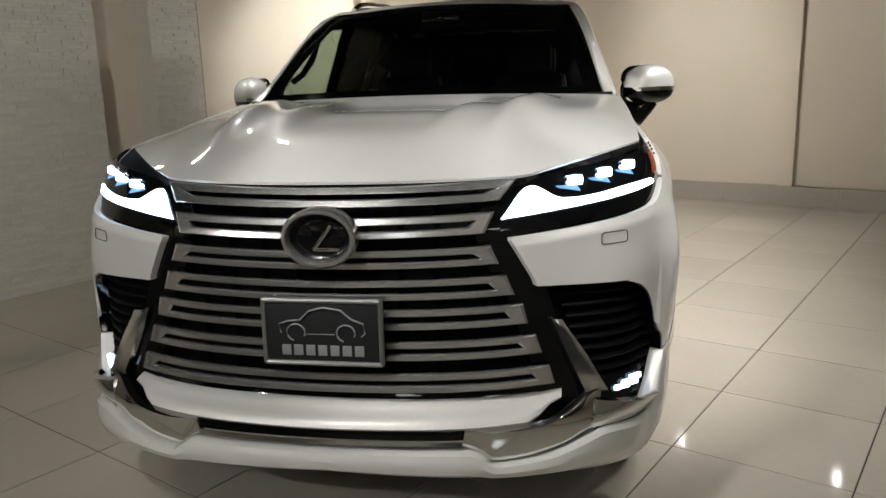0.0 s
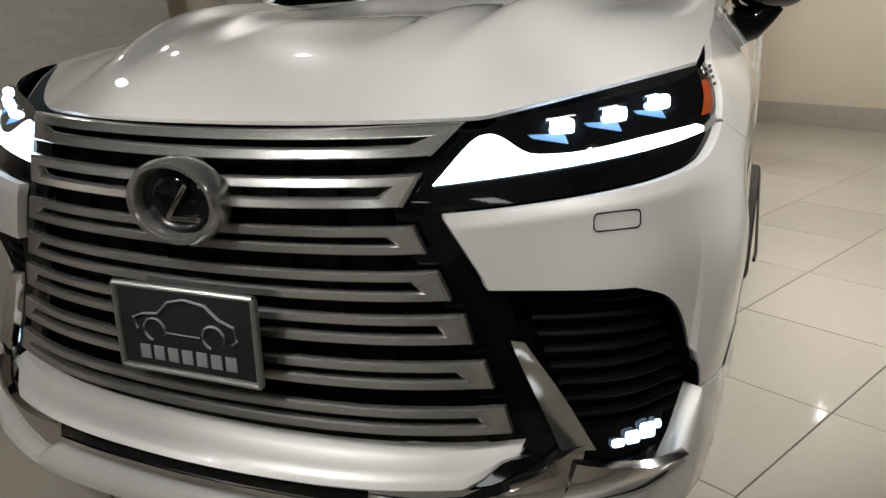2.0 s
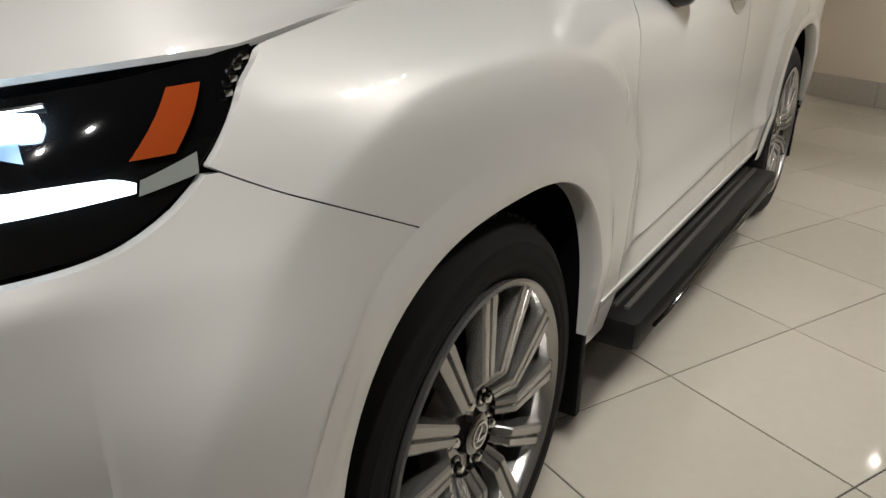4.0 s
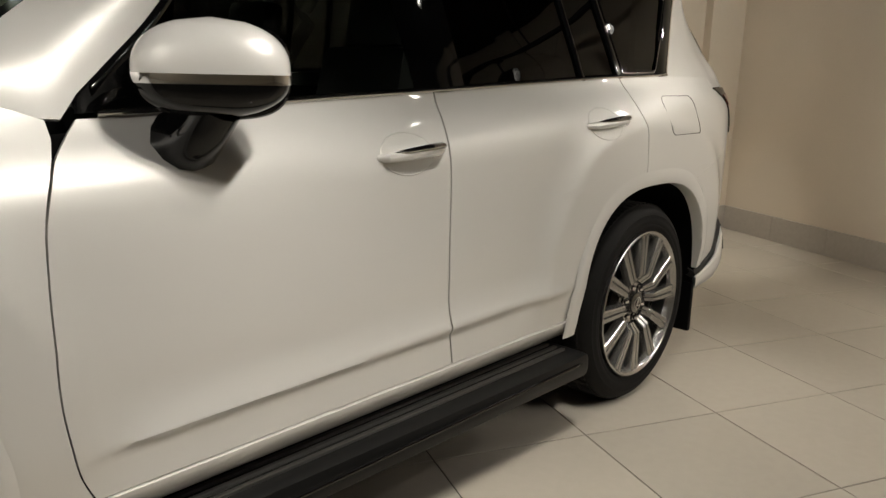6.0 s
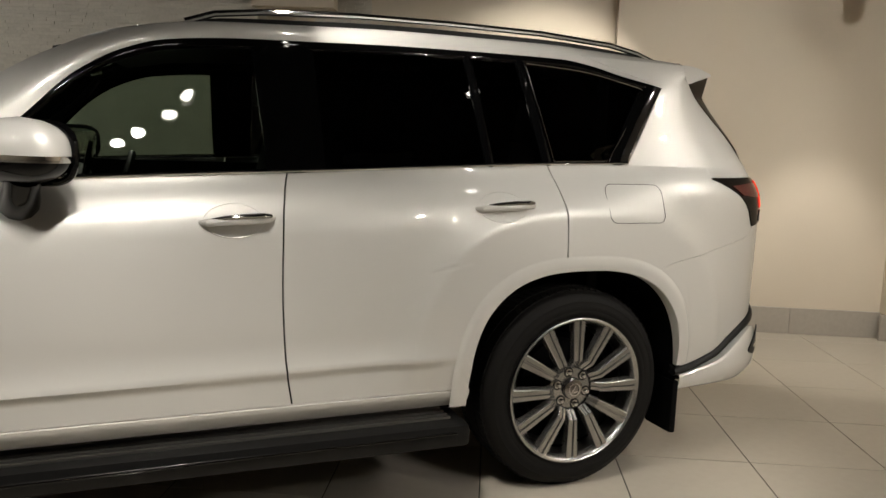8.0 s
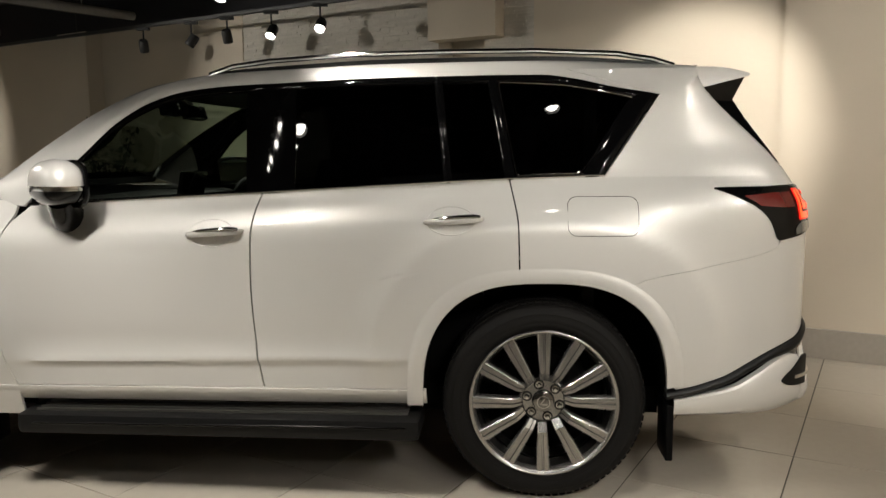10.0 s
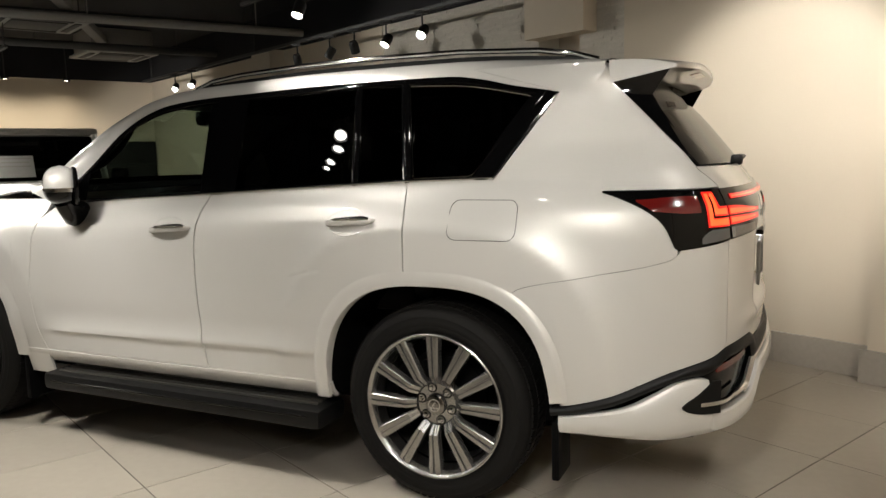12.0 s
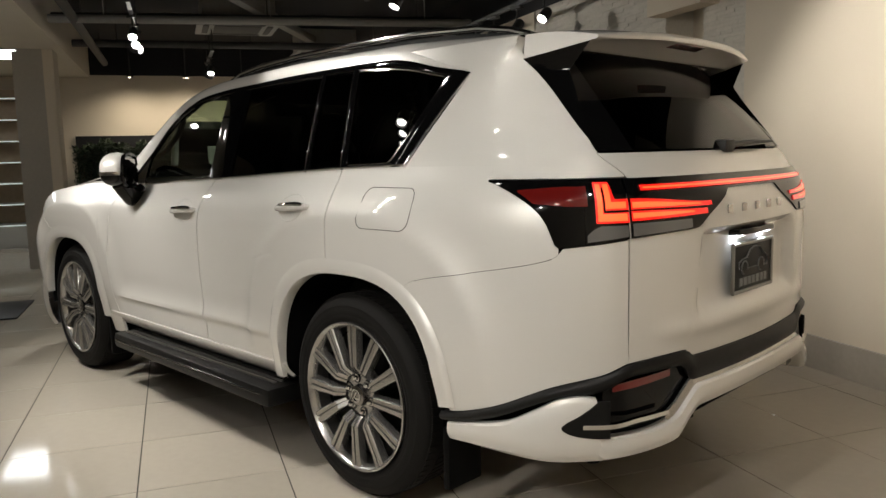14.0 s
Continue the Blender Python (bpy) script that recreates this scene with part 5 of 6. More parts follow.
# tail lamps
def tail_zone(name, s0, s1, f0, f1, out, material, label="", parent=None, nu=24, nv=5, depth=0.006):
    for side in (1, -1):
        bm = bmesh.new()
        mir = lambda p: Vector((side * p.x, p.y, p.z))

        def fn(u, v):
            s = mix(s0, s1, u)
            return mir(skin(s, mix(f0(s), f1(s), v), out))
        sheet(bm, fn, nu, nv, depth, lambda p: mir(inward(mir(p))))
        part(name, bm, material, parent or car, label)


lamp_top = lambda s: 1.257


def lamp_low(s):
    if s < S_TAIL:
        return min(1.2565, tail_low(s))
    return mix(1.048, 1.074, (s - S_TAIL) / (S_GATE - S_TAIL))


tail_zone("tail_lamp", 2.088, S_GATE - 0.003, lamp_low, lamp_top, 0.006, GLOSSBLACK, "black tail lamp body with lit red elements", nu=40)
tail_zone("red_reflector", 2.215, S_GATE - 0.130, lambda s: max(mix(1.185, 1.176, smooth01(2.25, 2.4, s)), lamp_low(s) + 0.014), lambda s: mix(1.226, 1.236, smooth01(2.2, 2.4, s)), 0.010, RED, "dark red lens", depth=0.003)
SG = S_GATE
glow_in = lambda s: 1.196 + 0.052 * (1 - smooth01(SG - 0.058, SG - 0.046, s))       # upper edge of the L-shaped light
tail_zone("lit_stroke", SG - 0.107, SG - 0.003, lambda s: 1.124, lambda s: glow_in(s), 0.011, REDGLOW, "glowing red L-shaped tail light", nu=30, depth=0.003)
tail_zone("lit_core", SG - 0.101, SG - 0.086, lambda s: 1.130, lambda s: 1.242, 0.0125, WARMGLOW, "orange glowing core of the stroke", nu=3, depth=0.003)
tail_zone("lit_core", SG - 0.077, SG - 0.060, lambda s: 1.168, lambda s: 1.242, 0.0125, WARMGLOW, "orange glowing core of the stroke", nu=3, depth=0.003)
tail_zone("lit_core", SG - 0.086, SG - 0.010, lambda s: 1.130, lambda s: 1.152, 0.0125, WARMGLOW, "orange glowing core of the stroke", nu=6, depth=0.003)
tail_zone("lit_core", SG - 0.060, SG - 0.012, lambda s: 1.168, lambda s: 1.188, 0.0125, WARMGLOW, "orange glowing core of the stroke", nu=5, depth=0.003)
tail_zone("dark_divider", SG - 0.0845, SG - 0.0785, lambda s: 1.156, lambda s: 1.232, 0.0138, GLOSSBLACK, "thin dark line in the light", nu=2, depth=0.003)
tail_zone("dark_divider", SG - 0.0785, SG - 0.005, lambda s: 1.156, lambda s: 1.1625, 0.0138, GLOSSBLACK, "thin dark line in the light", nu=6, depth=0.003)
tail_zone("clear_lens", SG - 0.135, SG - 0.008, lambda s: lamp_low(s) + 0.008, lambda s: mix(1.088, 1.116, smooth01(SG - 0.135, SG - 0.10, s)), 0.010, CLEARLENS, "smoked clear lens", nu=6, depth=0.003)


def gate_low(s):
    x = skin(s, 1.1).x
    return curve((0.0, 1.210), (0.20, 1.207), (0.235, 1.182), (0.36, 1.122), (0.43, 1.088), (0.60, 1.080), (0.72, 1.074))(x)


tail_zone("gate_lamp", SG + 0.003, S1, gate_low, lamp_top, 0.007, GLOSSBLACK, "black lamp band across the tailgate", nu=50)
tail_zone("light_bar", rear_s(0.655, 1.2), S1, lambda s: 1.219, lambda s: 1.236, 0.012, REDGLOW, "thin glowing red bar across the tailgate", nu=40, depth=0.003)
tail_zone("lit_core", rear_s(0.645, 1.2), S1, lambda s: 1.225, lambda s: 1.230, 0.0135, WARMGLOW, "orange glowing core of the bar", nu=40, nv=1, depth=0.002)
run = lambda s: smooth01(SG, rear_s(0.34, 1.2), s)
tail_zone("lit_stroke", SG + 0.006, rear_s(0.335, 1.2), lambda s: mix(1.163, 1.158, run(s)), lambda s: mix(1.196, 1.172, run(s)), 0.012, REDGLOW, "glowing tail light stroke", depth=0.003)
tail_zone("lit_stroke", SG + 0.006, rear_s(0.365, 1.2), lambda s: mix(1.128, 1.132, run(s)), lambda s: mix(1.158, 1.150, run(s)), 0.012, REDGLOW, "glowing tail light stroke", depth=0.003)
tail_zone("lit_core", SG + 0.010, rear_s(0.40, 1.2), lambda s: mix(1.168, 1.164, run(s)), lambda s: mix(1.186, 1.168, run(s)), 0.0135, WARMGLOW, "orange glowing core of the stroke", depth=0.002)
tail_zone("lit_core", SG + 0.010, rear_s(0.44, 1.2), lambda s: mix(1.136, 1.141, run(s)), lambda s: mix(1.152, 1.145, run(s)), 0.0135, WARMGLOW, "orange glowing core of the stroke", depth=0.002)
tail_zone("clear_lens", SG + 0.008, rear_s(0.46, 1.1), lambda s: gate_low(s) + 0.006, lambda s: 1.120, 0.011, CLEARLENS, "smoked clear lens", depth=0.003)
for k in range(5):
    bm = bmesh.new()
    x = 0.21 - 0.105 * k
    box(bm, (x, skin(rear_s(abs(x), 1.14), 1.14).y + 0.004, 1.135), (0.034, 0.008, 0.030), bevel=0.003)
    part("badge_letter_bar", bm, SILVER, gate, "plain satin silver bar")
rp = empty("rear_plate_mount", pose(0, 2.580, 0.915, 0, 0, 180))
rp.parent = car
plate(rp, 0.335, 0.172)
bm = bmesh.new()
box(bm, (0, 2.575, 1.045), (0.30, 0.05, 0.022), bevel=0.006)
part("plate_light_bar", bm, GLOSSBLACK, gate, "black handle bar over the plate")
for x in (0.11, -0.11):
    bm = bmesh.new()
    box(bm, (x, 2.580, 1.033), (0.035, 0.018, 0.004))
    part("plate_light", bm, PLATEGLOW, gate, "small lit plate lamp")

# black strip and white kit below the bumper
rs = lambda x: rear_s(x - 0.022, 0.5)
strip_w = curve((1.90, 0.036), (2.10, 0.038), (rear_s(0.862, 0.6), 0.040), (rear_s(0.80, 0.6), 0.052), (rear_s(0.72, 0.6), 0.046), (rear_s(0.50, 0.6), 0.050), (rear_s(0.455, 0.6), 0.092), (S1, 0.088))
flank("bumper_strip", lambda u, v: (lambda s: skin(s, mix(strip_z(s) - strip_w(s), strip_z(s) - 0.004, v), 0.006 + 0.012 * math.sin(math.pi * v)))(mix(1.905, S1, u)), 60, 5, TRIM, car, "black plastic strip round the rear bumper", depth=0.03)
flank("reflector_pocket", lambda u, v: (lambda s: skin(s, mix(0.44, strip_z(s) - 0.030, v), -0.014))(mix(rs(0.87), rs(0.43), u)), 16, 6, GLOSSBLACK, car, "gloss black reflector pocket", depth=0.0)
kit_t = curve((1.93, 0.424), (2.0, 0.434), (rs(0.941), 0.472), (rs(0.909), 0.525), (rs(0.875), 0.574), (rs(0.85), 0.584), (rs(0.822), 0.578), (rs(0.812), 0.475), (rs(0.80), 0.457), (rs(0.677), 0.462), (rs(0.60), 0.474), (rs(0.564), 0.488), (rs(0.51), 0.535), (rs(0.455), 0.572), (rs(0.42), 0.572), (S1, 0.572))
kit_b = curve((1.93, 0.352), (rs(0.909), 0.354), (rs(0.83), 0.374), (rs(0.70), 0.388), (rs(0.575), 0.402), (rs(0.511), 0.462), (rs(0.468), 0.492), (S1, 0.502))


def kit_s(t):
    if t < 0.4:
        return mix(1.935, rs(0.83), t / 0.4)
    if t < 0.6:
        return mix(rs(0.83), rs(0.79), (t - 0.4) / 0.2)
    return mix(rs(0.79), S1, (t - 0.6) / 0.4)


def p_kit(u, v):
    s = kit_s(u)
    prof = ((0.0, -0.08), (0.0, 0.0), (0.14, 0.018), (0.50, 0.024), (0.92, 0.016), (1.0, 0.008), (1.0, -0.02))
    i = min(int(v * 6 + 1e-6), 5)
    t = v * 6 - i
    fz, fo = mix(prof[i][0], prof[i + 1][0], t), mix(prof[i][1], prof[i + 1][1], t)
    return skin(s, mix(kit_b(s), kit_t(s), fz), fo + 0.016 * smooth01(2.0, 2.3, s))


flank("rear_lip", p_kit, 90, 12, PAINT, car, "white lower rear body kit", depth=0.0, sharp=30)
hook_x = curve((0.457, 0.815), (0.461, 0.850), (0.470, 0.868), (0.484, 0.876), (0.500, 0.870), (0.530, 0.848), (0.560, 0.828), (0.578, 0.818))
flank("pocket_hook", lambda u, v: (lambda z: skin(mix(rs(hook_x(z)), rs(0.798), u), z, 0.0430))(mix(0.458, 0.577, v ** 1.5)), 10, 24, TRIM, car, "black hooked opening under the white tip", depth=0.006)
flank("rear_reflector", lambda u, v: (lambda s: skin(s, mix(mix(0.594, 0.616, u), mix(0.618, 0.640, u), v), 0.004))(mix(rs(0.785), rs(0.575), u)), 10, 3, RED, car, "dull red rear reflector", depth=0.006)
flank("pocket_chrome", lambda u, v: (lambda s: skin(s, mix(0.488, 0.502, v) + 0.010 * u, 0.047 - 0.022 * smooth01(0.25, 0.6, u)))(mix(rs(0.845), rs(0.60), u)), 14, 3, CHROME, car, "chrome strip in the reflector pocket", depth=0.012)
flank("kit_edge", lambda u, v: (lambda s: skin(s, kit_t(s) + mix(0.0, 0.022, v), 0.016 - 0.012 * v))(mix(rs(0.60), S1, u)), 50, 3, SILVER, car, "silver edge above the body kit", depth=0.01)

# mud flaps
for cy, x0 in ((1.425, 0.0), (-1.425, 0.0)):
    for side in (1, -1):
        bm = bmesh.new()
        y = cy + 0.498 if cy > 0 else cy + 0.485
        box(bm, (side * 0.870, y, 0.285), (0.17, 0.03, 0.23), bevel=0.008)
        part("mud_flap", bm, MATTEBLACK, car, "black rubber mud flap")

# running boards
for side in (1, -1):
    bm = bmesh.new()
    box(bm, (side * 0.933, 0.095, 0.306), (0.222, 1.68, 0.088), bevel=0.028)
    for v in bm.verts:
        if v.co.y < -0.60:
            v.co.x -= side * 0.03 * min(1, (-0.60 - v.co.y) / 0.15)
    board = part("running_board", bm, TRIM, car, "black running board with ribbed metal strips")
    for k in range(4):
        bm = bmesh.new()
        box(bm, (side * (0.862 + 0.034 * k), 0.10, 0.3535), (0.014, 1.56, 0.010), bevel=0.002)
        part("tread_strip", bm, ALUSTRIP, board)
    bm = bmesh.new()
    tube(bm, [(side * 1.036, -0.66, 0.318), (side * 1.042, -0.58, 0.320), (side * 1.042, 0.85, 0.320), (side * 1.036, 0.90, 0.318)], 0.006, 8)
    part("edge_strip", bm, GLOSSBLACK, board)
    for y in (-0.5, 0.1, 0.7):
        bm = bmesh.new()
        tube(bm, [(side * 0.72, y, 0.37), (side * 0.90, y, 0.30)], 0.02, 8)
        part("bracket", bm, TRIM, board)


# door handles, mirrors, rails
def handle(y, z, side):
    h = empty("door_handle")
    h.parent = car
    h["label"] = "body-coloured handle with a chrome inlay"
    mir = lambda p: Vector((side * p.x, p.y, p.z))
    pts = [mir(skin(y + d, z + dz, o)) for d, dz, o in ((-0.120, -0.010, -0.006), (-0.100, -0.008, 0.018), (-0.05, -0.003, 0.030), (0.02, 0.002, 0.033), (0.075, 0.004, 0.028), (0.100, 0.004, 0.012), (0.108, 0.004, -0.006))]
    bm = bmesh.new()
    tube(bm, pts, [0.008, 0.012, 0.014, 0.015, 0.014, 0.012, 0.009], 10, flat=1.0)
    part("grip", bm, PAINT, h)
    bm = bmesh.new()
    tube(bm, [mir(skin(y + d, z + dz, o)) for d, dz, o in ((-0.085, 0.004, 0.026), (-0.05, 0.009, 0.043), (0.02, 0.014, 0.047), (0.075, 0.016, 0.042), (0.098, 0.014, 0.028))], [0.003, 0.009, 0.011, 0.012, 0.008], 8, flat=0.8)
    part("chrome_inlay", bm, DARKCHROME, h, "dark chrome inlay")
    bm = bmesh.new()

    def cup(u, v):
        a = 2 * math.pi * u
        r = v
        return mir(skin(y - 0.015 + 0.092 * r * math.cos(a), z - 0.004 + 0.052 * r * math.sin(a), 0.0012 - 0.0005 * (1 - r) - 0.0))
    sheet(bm, cup, 28, 5)
    part("cup", bm, PAINT, h)
    bm = bmesh.new()
    tube(bm, [mir(skin(y - 0.015 + 0.094 * math.cos(a), z - 0.004 + 0.054 * math.sin(a), 0.0)) for a in np.linspace(0, 2 * math.pi, 33)], 0.0022, 6, caps=False)
    part("cup_rim", bm, PAINT, h)
    return h


for side in (1, -1):
    handle(0.115, 1.093, side)
    handle(1.075, 1.140, side)
outline("fuel_door_seam", 1.512, 1.782, 1.078, 1.226, car, rad=0.035, lift=lambda s, z: 0.0008)


def mirror(side):
    m = empty("wing_mirror")
    m.parent = car
    m["label"] = "white wing mirror with black lower half"

    def swept(dx, dy, z):
        c, s = math.cos(radians(52)), math.sin(radians(52))
        return Vector((side * (1.020 + dx * c - dy * s), -0.495 + dx * s + dy * c, z))

    def shell(z0, z1, k, name, material, label, power=2.6):
        bm = bmesh.new()

        def fn(u, v):
            a = 2 * math.pi * u
            t = mix(z0, z1, v)
            w = math.sqrt(max(0.0, 1 - min(1.0, abs(t)) ** power))
            c, s = math.cos(a), math.sin(a)
            rx, ry = 0.148 * w, 0.080 * w
            q = (abs(c) ** 3 + abs(s) ** 3) ** (-1 / 3)
            dx, dy = rx * c * q * k, ry * s * q * k
            if dy > 0.055:
                dy = 0.055 + (dy - 0.055) * 0.15
            return swept(dx, dy, 1.287 + 0.104 * t * (1 if t > 0 else 0.82))
        sheet(bm, fn, 40, 12)
        return part(name, bm, material, m, label, sharp=60)
    shell(-0.02, 1.0, 1.0, "cap", PAINT, "white mirror cap")
    shell(-0.24, -0.02, 1.012, "turn_signal", CHROME, "chrome and clear turn signal band")
    shell(-1.0, -0.24, 1.0, "lower_shell", GLOSSBLACK, "gloss black mirror shell")
    bm = bmesh.new()
    ring = [(0.135 * math.copysign(abs(math.cos(a)) ** 0.6, math.cos(a)), 0.085 * math.copysign(abs(math.sin(a)) ** 0.6, math.sin(a))) for a in np.linspace(0, 2 * math.pi, 37)]
    tube(bm, [swept(p, 0.060, 1.290 + q) for p, q in ring], 0.011, 8, caps=False)
    part("glass_surround", bm, GLOSSBLACK, m, "black rim round the mirror glass")
    bm = bmesh.new()
    sheet(bm, lambda u, v: swept(mix(-0.115, 0.115, u), 0.0645, mix(1.235, 1.350, v)), 6, 6)
    part("mirror_glass", bm, CHROME, m, "mirror glass")
    bm = bmesh.new()
    tube(bm, [(side * 0.90, -0.515, 1.145), (side * 0.955, -0.505, 1.155), (side * 0.99, -0.495, 1.190), (side * 1.012, -0.488, 1.225)], [0.062, 0.056, 0.048, 0.050], 12, flat=1.1)
    part("arm", bm, GLOSSBLACK, m, "gloss black mirror arm")
    return m


mirror(1)
mirror(-1)
for side in (1, -1):
    bm = bmesh.new()
    ys = [-0.02, 0.08, 0.25, 0.6, 1.0, 1.4, 1.75, 1.90, 1.99]
    hz = [0.006, 0.032, 0.045, 0.050, 0.050, 0.047, 0.042, 0.027, 0.006]
    tube(bm, [(side * (roof_x(y) - 0.045), y, roof_z(y) + h) for y, h in zip(ys, hz)], 0.015, 10, flat=0.8)
    rail = part("roof_rail", bm, CHROME, car, "bright metal roof rail")
    bm = bmesh.new()
    sheet(bm, lambda u, v: (lambda y: Vector((side * (roof_x(y) - 0.045 + mix(-0.012, 0.012, v)), y, roof_z(y) + 0.010 + 0.014 * math.sin(math.pi * u) ** 0.4)))(mix(0.0, 1.97, u)), 20, 2, 0.03, lambda p: Vector((0, 0, -1)))
    part("rail_foot", bm, TRIM, rail)


# cabin
cabin = empty("cabin")
cabin.parent = car
cabin["label"] = "dark leather cabin seen through the glass"
bm = bmesh.new()
box(bm, (0, -0.62, 1.08), (1.5, 0.50, 0.24), bevel=0.06)
box(bm, (0, -0.42, 0.93), (0.34, 0.9, 0.40), bevel=0.05)
part("dashboard", bm, LEATHER, cabin, "black dashboard")
bm = bmesh.new()
box(bm, (0, -0.36, 1.235), (0.33, 0.02, 0.17), rot=Matrix.Rotation(radians(-12), 4, "X"), bevel=0.006)
part("centre_screen", bm, GLOSSBLACK, cabin, "dark centre screen")
bm = bmesh.new()
tube(bm, [(-0.38 + 0.185 * math.cos(a), -0.24 + 0.05 * math.sin(a), 1.08 + 0.178 * math.sin(a)) for a in np.linspace(0, 2 * math.pi, 37)], 0.017, 10, caps=False)
box(bm, (-0.38, -0.27, 1.075), (0.34, 0.05, 0.06), bevel=0.015)
part("steering_wheel", bm, LEATHER, cabin, "black steering wheel")
for x in (0.38, -0.38):
    for y in (0.22, 1.05):
        st = empty("seat")
        st.parent = cabin
        bm = bmesh.new()
        box(bm, (x, y - 0.12, 0.78), (0.50, 0.52, 0.16), bevel=0.05)
        part("cushion", bm, LEATHER, st)
        bm = bmesh.new()
        box(bm, (x, y + 0.22, 1.07), (0.48, 0.14, 0.62), rot=Matrix.Rotation(radians(-14), 4, "X"), bevel=0.05, taper=(0.86, 1))
        part("backrest", bm, LEATHER, st)
        bm = bmesh.new()
        box(bm, (x, y + 0.32, 1.46), (0.27, 0.10, 0.19), rot=Matrix.Rotation(radians(-10), 4, "X"), bevel=0.04)
        part("headrest", bm, LEATHER, st)
bm = bmesh.new()
box(bm, (0, 0.50, 0.62), (1.1, 2.6, 0.12))
# added unseen upright panel, closes off the view through the cabin
box(bm, (0, 1.62, 1.2), (1.45, 0.05, 0.95))
part("cabin_floor", bm, LEATHER, cabin, "dark cabin floor and an added panel that blocks the view through")
bm = bmesh.new()
sheet(bm, lambda u, v: p_roof(u, v) + Vector((0, 0, -0.045)), 12, 12)
part("headliner", bm, LEATHER, cabin, "dark headlining")
bm = bmesh.new()
box(bm, (0, -0.33, 1.615), (0.24, 0.05, 0.07), rot=Matrix.Rotation(radians(15), 4, "X"), bevel=0.012)
box(bm, (0, -0.42, 1.64), (0.20, 0.12, 0.09), bevel=0.03)
part("rear_view_mirror", bm, GLOSSBLACK, cabin, "black rear-view mirror and sensor box")
for side in (1, -1):
    bm = bmesh.new()
    tube(bm, [(side * 0.745, -0.60, 1.36), (side * 0.715, -0.54, 1.395), (side * 0.690, -0.44, 1.475), (side * 0.685, -0.37, 1.555), (side * 0.70, -0.34, 1.60)], 0.016, 8)
    part("grab_handle", bm, LEATHER, cabin, "dark grab handle on the front pillar")
    # inner faces of the doors and of the pillars
    bm = bmesh.new()
    sheet(bm, lambda u, v: (lambda p: Vector((side * p.x, p.y, p.z)))(skin(mix(-0.70, 1.62, u), mix(mix(0.5, 1.0, smooth01(0.6, 0.9, mix(-0.70, 1.62, u))), 1.215, v), -0.07)), 16, 8)
    part("door_lining", bm, LEATHER, cabin)
    bm = bmesh.new()
    sheet(bm, lambda u, v: (lambda q: Vector((side * (q.x - 0.02), q.y, q.z - 0.012)))(p_frame(mix(0.10, 1, u), v)), 40, 4)
    part("pillar_lining", bm, LEATHER, cabin)


# ---- ceiling services ----
def track(name, pts, r=0.018):
    bm = bmesh.new()
    for (a, b) in zip(pts, pts[1:]):
        A, B = Vector(a), Vector(b)
        d = B - A
        box(bm, (A + B) / 2, (0.035, d.length, 0.03), rot=Vector((0, 1, 0)).rotation_difference(d).to_matrix().to_4x4())
        for t in (0.05, 0.5, 0.95):
            p = A.lerp(B, t)
            tube(bm, [p, (p.x, p.y, HC)], 0.006, 6)
    return tagged(part(name, bm, LAMPBLACK, None, m=ROOM), "black lighting track hung on thin rods", "lighting track", "lighting tracks")


track("lighting_track", [(-2.10, -8.2, 2.625), (-2.10, -0.6, 2.625)])
track("lighting_track", [(-0.77, -1.9, 2.635), (-0.77, 0.2, 2.635)])
track("lighting_track", [(1.12, -4.6, 2.685), (1.12, -2.6, 2.685)])
track("lighting_track", [(0.30, -6.9, 2.645), (0.30, -5.3, 2.645)])
# unseen track, added to carry the fender fill lamps
track("lighting_track", [(2.75, -2.7, 2.685), (2.75, -1.4, 2.685)])
track("lighting_track", [(0.50, 0.80, 2.635), (2.45, 0.76, 2.635)])
# unseen rear track, added for the fill lamps at v 3.9
track("lighting_track", [(-2.2, 3.9, 2.685), (3.4, 3.9, 2.685)])
track("lighting_track", [(-1.4, 2.09, 2.635), (1.2, 2.09, 2.635)])


def pipe(a, b, r, material, label):
    bm = bmesh.new()
    tube(bm, [a, b], r, 12)
    A, B = Vector(a), Vector(b)
    for t in (0.12, 0.5, 0.88):
        p = A.lerp(B, t)
        tube(bm, [p, (p.x, p.y, HC)], 0.007, 6)
    return tagged(part("ceiling_pipe", bm, material, None, m=ROOM), label, "pipe", "ceiling pipes")


pipe((-2.6, -4.15, 2.86), (2.0, -4.75, 2.86), 0.045, PIPELIGHT, "grey painted pipe hung under the black ceiling")
pipe((-2.6, -4.45, 2.92), (2.0, -5.05, 2.92), 0.06, PIPE, "dark pipe hung under the black ceiling")
pipe((-2.6, -6.6, 2.9), (2.0, -6.9, 2.9), 0.05, PIPE, "dark pipe hung under the black ceiling")
pipe((-2.4, -2.2, 3.0), (2.6, -2.6, 3.0), 0.05, PIPE, "dark pipe hung under the black ceiling")
pipe((1.75, -8.8, 2.86), (1.75, -2.4, 2.86), 0.05, PIPE, "dark pipe hung under the black ceiling")
bm = bmesh.new()
box(bm, (-0.35, -5.2, 3.06), (0.12, 6.2, 0.10), rot=Matrix.Rotation(radians(-24), 4, "Z"), bevel=0.01)
for t in (-2.4, 0, 2.4):
    tube(bm, [Vector((-0.35 + t * math.sin(radians(24)), -5.2 + t * math.cos(radians(24)), 3.08)), Vector((-0.35 + t * math.sin(radians(24)), -5.2 + t * math.cos(radians(24)), HC))], 0.012, 6)
tagged(part("ceiling_channel", bm, PIPELIGHT, None, m=ROOM), "grey steel cable channel running under the black ceiling", "cable channel")


